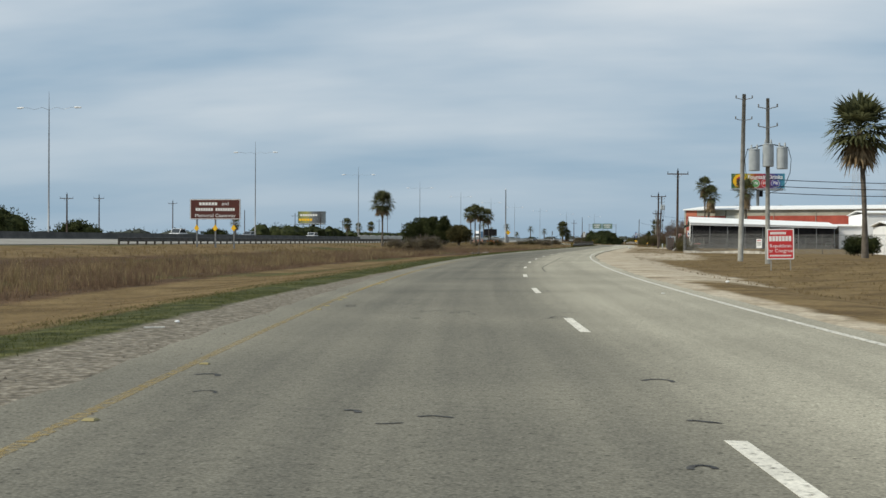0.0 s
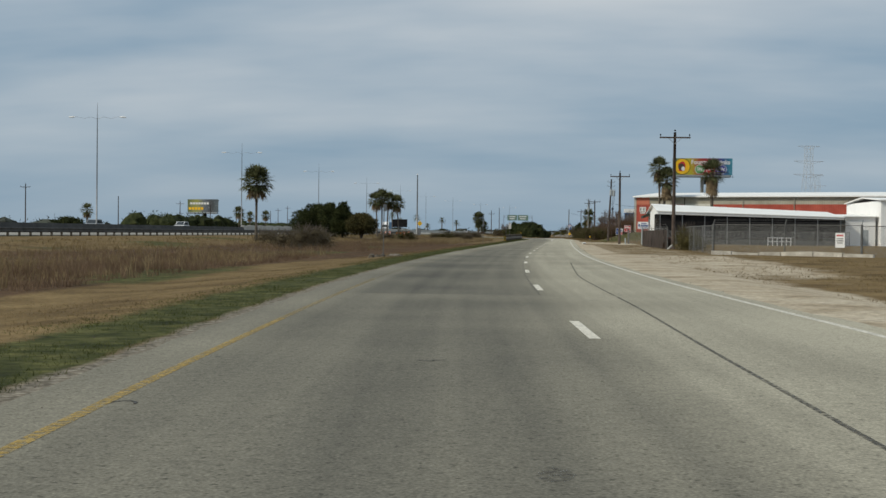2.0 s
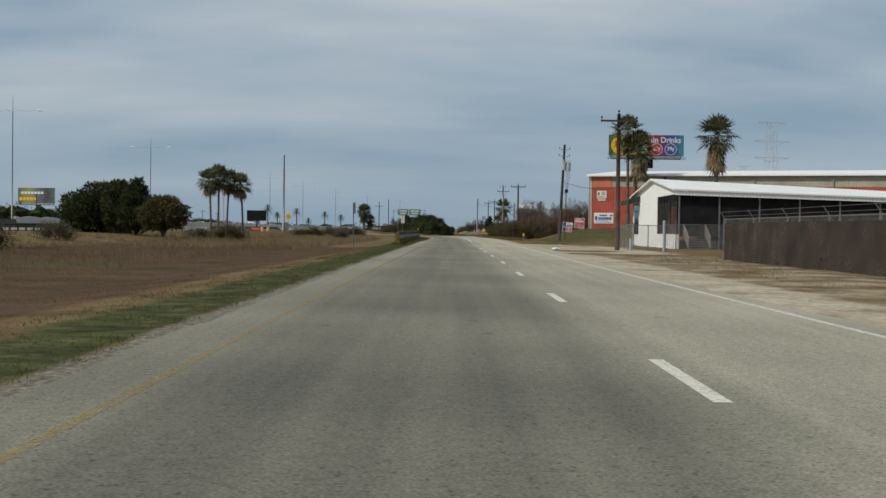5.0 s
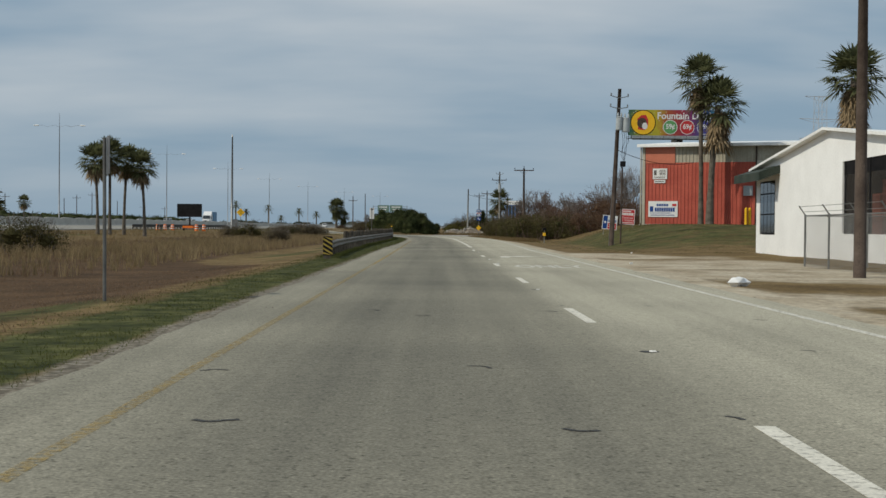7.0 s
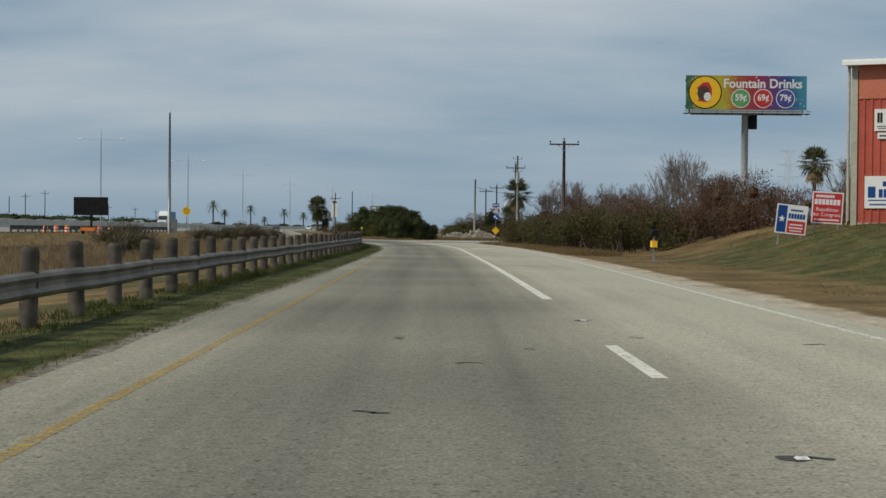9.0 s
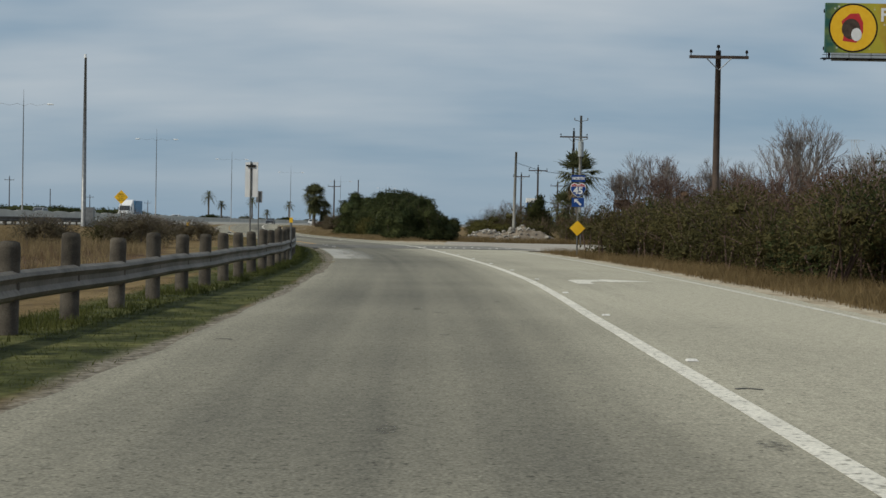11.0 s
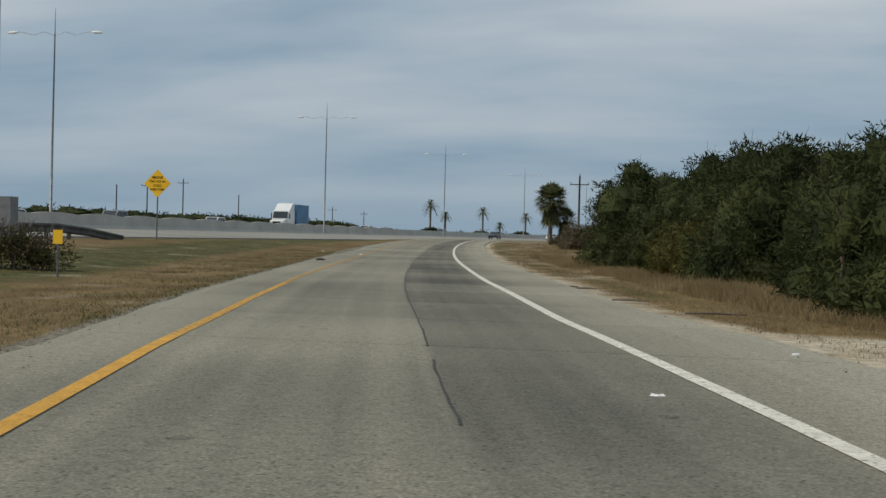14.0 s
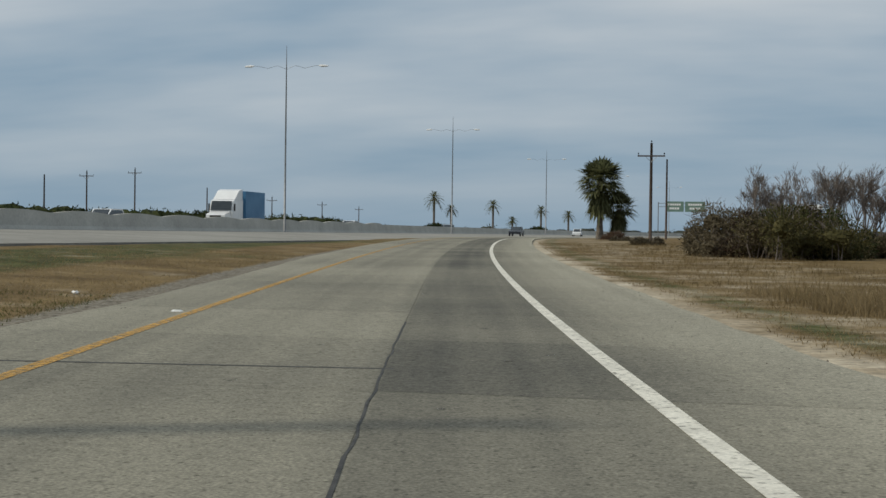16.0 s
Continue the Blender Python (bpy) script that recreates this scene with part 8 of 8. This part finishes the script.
# ---- side road and rubble ----
M["side"] = surf("pale gravelly asphalt", (0.26, 0.235, 0.2), (0.37, 0.34, 0.295), 0.5, 0.95, 0.3, fine=0.2)
g = Mesh()
xs = [-2.0, 0, 2, 4, 7, 11, 16, 25, 40, 70, 120, 220]
lo = [376.5, 376.0, 375.5, 376.5, 378.5, 380, 381, 382, 383, 384, 385, 386]
hi = [409.8, 408.7, 407.8, 407.3, 407, 406.4, 405, 404, 403, 402, 401, 400]
vs = [(x, a + (b - a) * k / 6, -0.015) for x, a, b in zip(xs, lo, hi) for k in range(7)]
fs = [(i * 7 + k, (i + 1) * 7 + k, (i + 1) * 7 + k + 1, i * 7 + k + 1) for i in range(len(xs) - 1) for k in range(6)]
g.add(vs, fs)
side_road = thing("side_road", g, M["side"], "pale worn side road turning off to brush", "road", kind="structure")
M["chunk"] = surf("broken concrete chunks", (0.15, 0.135, 0.115), (0.42, 0.4, 0.36), 1.5, 0.95, 0.5, fine=0.2, vary=0.45)
heap = thing("rubble_heap", None, None, "two mounds of dirt and broken concrete beside a pole", "rubble")
MOUNDS = ((4.1, 418.4, 3.1, 2.7, 1.2), (1.4, 427.3, 2.4, 2.2, 0.95))
dirt = surf("grey brown dirt", (0.13, 0.105, 0.08), (0.24, 0.2, 0.155), 1.0, 0.95, 0.6, fine=0.25)
rng = random.Random(9)
for cx, cy, rx, ry_, h in MOUNDS:
    vs, fs = [], []
    for i in range(15):
        for j in range(30):
            r, a = i / 14, 2 * math.pi * j / 30
            x, y = cx + rx * r * math.cos(a), cy + ry_ * r * math.sin(a)
            vs.append((x, y, -0.15 + h * (1 - r * r) * (1 + 0.35 * noise.noise((x * 0.9, y * 0.9, 0)) + 0.18 * noise.noise((x * 3.1, y * 3.1, 2)))))
    for i in range(14):
        for j in range(30):
            fs.append((i * 30 + j, i * 30 + (j + 1) % 30, (i + 1) * 30 + (j + 1) % 30, (i + 1) * 30 + j))
    part("dirt", Mesh().add(vs, fs), dirt, heap)
    for k in range(120):
        # rubble lies thickest on the side towards the pole
        a, r = rng.gauss(3.6, 1.3), rng.uniform(0.1, 1.15)
        s = min(0.3, 0.045 + abs(rng.gauss(0, 0.075)))
        x, y = cx + rx * r * math.cos(a), cy + ry_ * r * math.sin(a)
        z = -0.1 + h * max(0, 1 - r * r) * (1 + 0.35 * noise.noise((x * 0.9, y * 0.9, 0)))
        o = part("chunk", Mesh().add([(-s, -s * .7, -s * .5), (s, -s * .8, -s * .4), (s * .9, s * .7, -s * .5), (-s * .8, s * .8, -s * .4), (-s * .8, -s * .6, s * .5), (s * .7, -s * .7, s * .4), (s * .8, s * .5, s * .6), (-s * .7, s * .6, s * .4)],
                                     [(3, 2, 1, 0), (4, 5, 6, 7), (0, 1, 5, 4), (1, 2, 6, 5), (2, 3, 7, 6), (3, 0, 4, 7)]), M["chunk"], heap)
        o.matrix_basis = pose(x, y, z + s * 0.2, rng.uniform(-40, 40), rng.uniform(-40, 40), rng.uniform(0, 360))

# ---- road details ----
def arrow_mark(y, d0, label, wide=1.0):
    """Right-turn arrow painted on the lane, drawn out along the road."""
    pts = [(-0.74, -1.27), (-0.42, -1.22), (-0.4, -0.45), (-0.32, -0.1), (-0.18, 0.12), (-0.02, 0.2), (-0.02, -0.1), (0.94, 0.55), (-0.02, 1.5), (0.02, 1.02), (-0.4, 0.95), (-0.62, 0.8), (-0.72, 0.45)]
    g = Mesh().add([(line(y + b) + d0 + a * wide, y + b, 0.005) for a, b in pts], [tuple(range(len(pts)))])
    part("turn_arrow", g, M["line_white"], road, label)


arrow_mark(248.0, 3.2, "worn white turn arrow")
arrow_mark(337.6, 4.25, "worn white turn arrow", 1.15)
me = text_mesh("ONLY", 1.0, depth=0.0, bold=0.02)
me.materials.clear()
me.materials.append(M["line_edge"])
me.transform(Matrix.Translation((line(234.3) + 3.35, 234.3, 0.005)) @ Matrix.Diagonal((0.78, 3.9, 1, 1)))
part("lane_word", me, None, road, "worn white word ONLY")
M["bleached"] = surf("bleached spill on asphalt", (0.55, 0.54, 0.5), (0.68, 0.67, 0.63), 1.2, 0.9, fine=0.12)
bt = M["bleached"].node_tree
buv = bt.nodes.new("ShaderNodeUVMap")
buv.uv_map = "lane"
bsep = bt.nodes.new("ShaderNodeSeparateXYZ")
bt.links.new(buv.outputs[0], bsep.inputs[0])
bno = bt.nodes.new("ShaderNodeTexNoise")
bno.inputs["Scale"].default_value, bno.inputs["Detail"].default_value = 0.9, 6
bmp = bt.nodes.new("ShaderNodeMapping")
bmp.inputs["Scale"].default_value = (1.0, 0.25, 1.0)
bt.links.new(buv.outputs[0], bmp.inputs[0])
bt.links.new(bmp.outputs[0], bno.inputs["Vector"])
bad = bt.nodes.new("ShaderNodeMath")
bad.operation = "MULTIPLY_ADD"
bad.inputs[1].default_value = 1.6
bt.links.new(bno.outputs["Fac"], bad.inputs[0])
bt.links.new(bsep.outputs[0], bad.inputs[2])
bmr = bt.nodes.new("ShaderNodeMapRange")
bmr.inputs["From Min"].default_value, bmr.inputs["From Max"].default_value = 0.15, -0.75
bmr.inputs["To Max"].default_value = 0.48
bt.links.new(bad.outputs[0], bmr.inputs[0])
bt.links.new(bmr.outputs[0], bt.nodes["Principled BSDF"].inputs["Alpha"])
part("bleached_stain", strip("bleached_stain", np.arange(353.5, 370.5, 0.6), lambda y: lerp(edge_l, y) + 0.05, lambda y: -0.3, 0.003, M["bleached"], thick=0.002, cols=3), None, road, "pale bleached stain on the road edge")
M["worn_tar"] = paint_material("worn tar and rubber", (0.07, 0.068, 0.064), 0.45, 0.7)
skid = spline([(48, 2.4), (56, 2.36), (66, 2.66), (77, 3.0), (84, 3.06), (91, 3.1), (100, 3.35), (110, 3.62)])
paint("skid_mark", 49.8, 79.8, skid, 0.045, M["worn_tar"], road, 1.0, 0.003, label="long dark curved tyre mark")
paint("skid_mark", 80.2, 110, skid, 0.04, M["worn_tar"], road, 1.0, 0.003, label="long dark curved tyre mark")
for a, b in ((80.1, 108), (108.5, 121)):
    paint("crack_seal", a, b, lambda y: lerp(lane_d, y) - 0.1 + 0.06 * noise.noise((y * 0.9, 0, 0)), 0.014, M["tar"], road, 0.5, 0.003, label="thin dark crack along the lane line")
g = Mesh()
for k in range(46):
    d0, d1 = -1.9 + 0.105 * k, -1.9 + 0.105 * (k + 1)
    wy = lambda d: 80.25 - 0.16 * (d + 1.9) + 0.09 * noise.noise((d * 2.2, 4.0, 0))
    ht = 0.02 + 0.02 * abs(noise.noise((k * 0.7, 2.0, 0)))
    if k % 11 == 9 or k > 39 and k % 2:
        continue
    g.add([(line(80) + d0, wy(d0) - ht, 0.004), (line(80) + d1, wy(d1) - ht, 0.004), (line(80) + d1, wy(d1) + ht, 0.004), (line(80) + d0, wy(d0) + ht, 0.004)], [(0, 1, 2, 3)])
part("cross_joint", g, M["tar"], road, "cracked joint across the lane")
g = Mesh()
rng = random.Random(23)
SCRAPS = ((10.2, 25.2), (10.4, 24.4), (10.6, 21.5), (10.5, 19.9), (10.7, 20.1), (9.3, 20.6), (9.1, 21.4), (9.0, 21.1), (8.5, 21.6), (8.4, 21.3), (6.9, 22.9), (7.0, 22.5), (7.3, 22.0), (6.8, 24.1), (6.3, 22.5), (6.4, 23.0),
          (2.1, 193.0), (2.2, 191.4), (2.3, 186.0), (-0.3, 350.9), (0.1, 350.9), (-0.1, 346.7), (0.1, 344.4), (-3.5, 344.9), (-4.0, 343.6), (-5.9, 362.4), (1.6, 257.4), (1.5, 268.0), (1.0, 274.0), (10.5, 8.25), (10.2, 8.7), (10.7, 8.6), (12.4, 8.7), (12.2, 11.1), (12.45, 6.9), (8.9, 9.6), (8.5, 10.8))
for k in range(170):
    y = rng.uniform(26, 372)
    d = rng.uniform(-2.6, 4.4)
    n = rng.randint(3, 6)
    x0, y0 = line(y) + d, y
    if k < len(SCRAPS):
        x0, y0 = SCRAPS[k]
    w = rng.uniform(0.004, 0.01)
    if rng.random() < 0.35:
        rr = rng.uniform(0.06, 0.13)
        pts = [(x0 + rr * math.cos(a2 * 0.7), y0 + rr * 1.6 * math.sin(a2 * 0.7)) for a2 in range(n)]
    else:
        pts = [(x0 + q * rng.uniform(0.03, 0.06), y0 + 0.05 * math.sin(q + k)) for q in range(n)]
    for (xa, ya), (xb, yb) in zip(pts[:-1], pts[1:]):
        L = math.hypot(xb - xa, yb - ya) or 1
        nx, ny = -(yb - ya) / L * w * 2.6, (xb - xa) / L * w * 2.6
        g.add([(xa - nx, ya - ny, 0.004), (xb - nx, yb - ny, 0.004), (xb + nx, yb + ny, 0.004), (xa + nx, ya + ny, 0.004)], [(0, 1, 2, 3)])
tagged(part("tar_scraps", g, M["tar"], road, "scattered black tar scraps and tyre threads"), kind="stuff")
rpm_me = Mesh().add([(-.06, -.06, 0), (.06, -.06, 0), (.06, .06, 0), (-.06, .06, 0), (-.045, -.025, .018), (.045, -.025, .018), (.045, .025, .018), (-.045, .025, .018)], [(4, 5, 6, 7), (0, 1, 5, 4), (1, 2, 6, 5), (2, 3, 7, 6), (3, 0, 4, 7)])
rw, ry = rpm_me.data("marker", M["mark_white"]), rpm_me.data("marker", surf("dull yellow marker", (0.24, 0.2, 0.09), (0.33, 0.28, 0.13), 6.0, 0.6))
for y in (8.0, 11.8, 21.4, 22.6, 24.8, 25.7, 34.0, 35.2):
    o = new("pavement_marker", ry)
    o.parent, o.matrix_basis = road, pose(line(y) + lerp(yel_d, y) + 0.12, y, 0.003, 0, 0, rng.uniform(-20, 20)) @ Matrix.Scale(0.75, 4)
for k in range(9):
    o = new("pavement_marker", rw)
    y = 320 + k * 6.1
    o.parent, o.matrix_basis = road, pose(line(y) + lerp(lane_d, y) + 0.22, y, 0.004) @ Matrix.Scale(0.9, 4)
pad_me = Mesh().add([(0.085 * math.cos(a) * (1 + 0.3 * math.sin(3 * a)), 0.1 * math.sin(a), 0.0) for a in [2 * math.pi * k / 12 for k in range(12)]], [tuple(range(12))]).data("marker_pad", M["tar"])
for x, y in ((1.68, 243.06), (1.61, 242.68), (1.77, 237.62), (1.7, 236.28), (1.79, 218.56), (2.02, 205.6), (2.06, 192.9), (2.1, 180.3), (1.58, 257.4), (1.55, 268.0), (-3.7, 378.08)):
    z = 0.016 if y > 374 else 0.004
    o = new("marker_pad", pad_me)
    o.parent, o.matrix_basis = road, pose(x, y, z, 0, 0, rng.uniform(0, 180))
    o = new("pavement_marker", rw)
    o.parent, o.matrix_basis = road, pose(x + 0.03, y - 0.03, z + 0.002, 0, 0, rng.uniform(-15, 15)) @ Matrix.Scale(0.6, 4)
for k in range(14):
    o = new("pavement_marker", rw)
    o.parent, o.matrix_basis = road, pose(-3.6 + 0.42 * k + rng.uniform(-.2, .2), 378.0 + rng.uniform(-1.6, 3.2), 0.016, 0, 0, rng.uniform(0, 90)) @ Matrix.Scale(0.95, 4)
for k, (x, y) in enumerate(((-6.9, 374.0), (-7.17, 375.5), (-7.42, 376.9), (-8.01, 379.8), (-8.34, 381.4))):
    o = new("pavement_marker", rw if k else ry)
    o.parent, o.matrix_basis = road, pose(x, y, 0.012) @ Matrix.Scale(0.7, 4)

# concrete ramp: slabs with joints between them, a long seam and dark tar in it
y = 408.2
rng = random.Random(31)
while y < 560:
    L = 4.6 if y < 480 else 9.2
    for side in (0, 1):
        l = (lambda q: lerp(edge_l, q) + 0.25) if side == 0 else (lambda q: lerp(seam_d, q) + 0.006)
        r = (lambda q: lerp(seam_d, q) - 0.006) if side == 0 else (lambda q: lerp(edge_r, q) - 0.25)
        hz = rng.uniform(-0.001, 0.001)
        part("paving_slab", strip("paving_slab", np.linspace(y + 0.006, y + L - 0.006, 4), l, r, lambda q: ramp_z(q) + hz, M["slab"], thick=0.02, cols=4, shift=lambda q: lerp(seam_d, q) + 0.3), None, ramp)
    y += L
for k in range(64):
    y0 = 384.9 + 1.45 * k
    wd = 0.012 + 0.022 * max(0, 0.4 + noise.noise((y0 * 0.4, 3.0, 0)))
    if y0 > 466 or 391.5 < y0 < 402 or noise.noise((y0 * 0.23, 8.0, 0)) < -0.3:
        continue
    paint("seam_tar", y0, y0 + 1.45, lambda y: lerp(seam_d, y) + 0.028 * noise.noise((y * 1.3, 0, 0)), wd, M["tar"], ramp, 0.36, 0.003, lambda y: ramp_z(y), "black tar in the long seam")
g = Mesh()
for yy in (459.9,):
    g.add([(line(yy) + lerp(edge_l, yy) + 0.3, yy - 0.035, ramp_z(yy) + 0.003), (line(yy) - 0.4, yy - 0.035 + 0.5, ramp_z(yy) + 0.003), (line(yy) - 0.4, yy + 0.035 + 0.5, ramp_z(yy) + 0.003), (line(yy) + lerp(edge_l, yy) + 0.3, yy + 0.035, ramp_z(yy) + 0.003)], [(0, 1, 2, 3)])
part("joint_tar", g, M["tar"], ramp, "dark tar across the left slabs")


def dark_scuff(x, y, w, l, parent, z):
    g = Mesh()
    n = 9
    g.add([(x + w * math.cos(6.283 * k / n) * (0.8 + 0.4 * rng.random()), y + l * math.sin(6.283 * k / n) * (0.8 + 0.4 * rng.random()), z) for k in range(n)], [tuple(range(n))])
    part("scuff", g, M["scuff"], parent)


M["scuff"] = paint_material("dark scuffed spot", (0.09, 0.087, 0.078), 0.52, 0.5)
for x, y in ((-15.9, 416.3), (-14.4, 419.0), (-15.4, 420.7), (-13.7, 417.6), (-12.4, 416.2), (-14.0, 415.7), (-13.6, 416.0), (-14.6, 420.4), (-12.8, 419.7), (-14.9, 417.0)):
    dark_scuff(x, y, 0.1, 0.14, ramp, ramp_z(y) + 0.003)
for x, y in ((-1.0, 185.5), (0.7, 186.9), (1.0, 186.9), (-0.9, 186.4), (-0.4, 358.6), (-1.7, 354.0), (-1.1, 346.8), (8.7, 19.4)):
    dark_scuff(x, y, 0.09, 0.2, road, 0.003)
for x, y, w, l in ((-1.9, 391.3, 0.42, 0.5), (-1.3, 392.0, 0.3, 0.3), (-0.7, 397.2, 1.0, 0.28), (0.9, 396.3, 1.1, 0.25), (-1.2, 403.0, 1.3, 0.3), (2.6, 394.5, 0.9, 0.2)):
    dark_scuff(x, y, w, l, side_road, -0.011)
for k in range(60):
    y = rng.uniform(396, 500)
    dark_scuff(line(y) + rng.uniform(-3.2, 1.6), y, rng.uniform(0.03, 0.09), rng.uniform(0.04, 0.12), ramp, ramp_z(y) + 0.003)
for k in range(70):
    y = rng.uniform(10, 372)
    dark_scuff(line(y) + rng.uniform(-1.6, 4.2), y, rng.uniform(0.03, 0.1), rng.uniform(0.05, 0.25), road, 0.003)


# ---- litter ----
def crumpled(x, y, z, s, mat, label, seed, name="litter"):
    rng = random.Random(seed)
    vs = [(rng.uniform(.7, 1.2) * s * math.cos(a) * math.cos(e), rng.uniform(.7, 1.2) * s * .6 * math.sin(a) * math.cos(e), s * .35 + s * .45 * math.sin(e) * rng.uniform(.6, 1.1)) for e in (-0.9, 0, 0.9) for a in [2 * math.pi * k / 8 for k in range(8)]]
    fs = [(i * 8 + j, i * 8 + (j + 1) % 8, (i + 1) * 8 + (j + 1) % 8, (i + 1) * 8 + j) for i in range(2) for j in range(8)] + [tuple(range(16, 24)), tuple(reversed(range(8)))]
    thing(name, Mesh().add(vs, fs), mat, label, "litter", "litter", m=pose(x, y, z, 0, 0, seed * 37))


crumpled(6.4, 222.1, -0.07, 0.32, M["sign_white"], "crumpled white plastic bag on the gravel shoulder", 1, "plastic_bag")
crumpled(5.6, 18.0, -0.03, 0.05, M["sign_white"], "small white scrap on gravel by the road", 2)
thing("stick", Mesh().tube([(-0.13, 0, 0.015), (0.13, 0.05, 0.02)], 0.01, 6), M["mark_white"], "pale stick lying on the gravel", "stick", m=pose(5.8, 16.6, -0.02))
for k, (x, y) in enumerate(((-9.5, 404.5), (-8.2, 409), (12.2, 30), (14.0, 40), (-31, 470), (-28, 467), (6.5, 240), (9.5, 262))):
    crumpled(x, y, ground_z(x, y), 0.09, M["sign_white"], "small scrap of white litter on the ground", 5 + k)
for x, y, w, r in ((-9.0, 416.5, 0.5, 10), (-10.6, 420.5, 0.36, -8)):
    thing("stick", Mesh().tube([(-w, 0, 0.02), (0, 0.03, 0.03), (w, 0, 0.02)], [0.016, 0.02, 0.012], 6), M["bark"], "dark broken stick lying in the dry grass", "stick", "litter", m=pose(x, y, 0.0, 0, 0, r))
thing("pipe_stub", Mesh().tube([(0, 0, 0.1), (0.5, 0.3, 0.55)], 0.09, 12), M["concrete"], "pale pipe leaning against a pole", "pipe", m=pose(12.9, 169.8, -0.25))
for k, (x, y) in enumerate(((-24.95, 448.6), (-15.5, 470.5), (-14.8, 471.5))):
    thing("tyre_scrap", Mesh().tube([(-0.2, 0, 0.03), (0, 0.07, 0.06), (0.2, 0, 0.03)], [0.035, 0.055, 0.025], 6), M["tar"], "black tyre scrap lying beside the ramp", "tyre scrap", "litter", m=pose(x, y, 0.02, 0, 0, 40 * k))
clods = Mesh()
rng = random.Random(41)
for k in range(600):
    left = rng.random() < 0.5
    y = rng.uniform(386, 480) if rng.random() < 0.7 else rng.uniform(5, 370)
    d = lerp(edge_l, y) + rng.uniform(-0.5, 0.5) if left else lerp(edge_r, y) + rng.uniform(-0.9, 0.6)
    s, x = rng.uniform(0.008, 0.028), line(y) + d
    z = max(ground_z(x, y), ramp_z(y) - 0.005 if lerp(edge_l, y) < d < lerp(edge_r, y) else -1)
    if left:
        s *= 1.4
    clods.add([(x - s * 1.4, y - s, z - 0.01), (x + s * 1.3, y - s * .8, z - 0.01), (x + s, y + s, z - 0.01), (x - s * .9, y + s * .9, z - 0.01), (x, y, z + s * 0.3)], [(0, 1, 4), (1, 2, 4), (2, 3, 4), (3, 0, 4)])
thing("clods", clods, surf("dark soil and leaf clods", (0.05, 0.042, 0.03), (0.12, 0.1, 0.075), 4.0, 0.95), "dark clods of soil along the road edges", "clods", kind="stuff")
for x, y, w, r in ((-12.8, 428.5, 0.45, 15), (-12.1, 427.5, 0.3, -15)):
    thing("stick", Mesh().tube([(-w, 0, 0.02), (0, 0.04, 0.035), (w, 0, 0.025)], [0.02, 0.025, 0.015], 6), M["bark"], "dark broken stick on the gravel shoulder", "stick", "litter", m=pose(x, y, ground_z(x, y), 0, 0, r))
pebbles = Mesh()
rng = random.Random(77)
for k in range(1000):
    left = rng.random() < 0.55
    y = rng.uniform(3, 60) if left and rng.random() < 0.5 else rng.uniform(395, 490) if rng.random() < 0.6 else rng.uniform(0, 370)
    d = lerp(edge_l, y) + rng.uniform(-1.4, 0.7) if left else lerp(edge_r, y) + rng.uniform(-0.9, 1.6)
    s = rng.uniform(0.008, 0.022)
    x = line(y) + d
    z = max(ground_z(x, y), ramp_z(y) - 0.005 if lerp(edge_l, y) < d < lerp(edge_r, y) else -1)
    pebbles.add([(x - s, y - s, z - 0.01), (x + s, y - s * .8, z - 0.01), (x + s * .8, y + s, z - 0.01), (x - s * .9, y + s * .9, z - 0.01), (x, y, z + s)], [(0, 1, 4), (1, 2, 4), (2, 3, 4), (3, 0, 4)])
thing("pebbles", pebbles, M["dull_stone"], "loose pebbles along the road edges", "pebbles", kind="stuff")
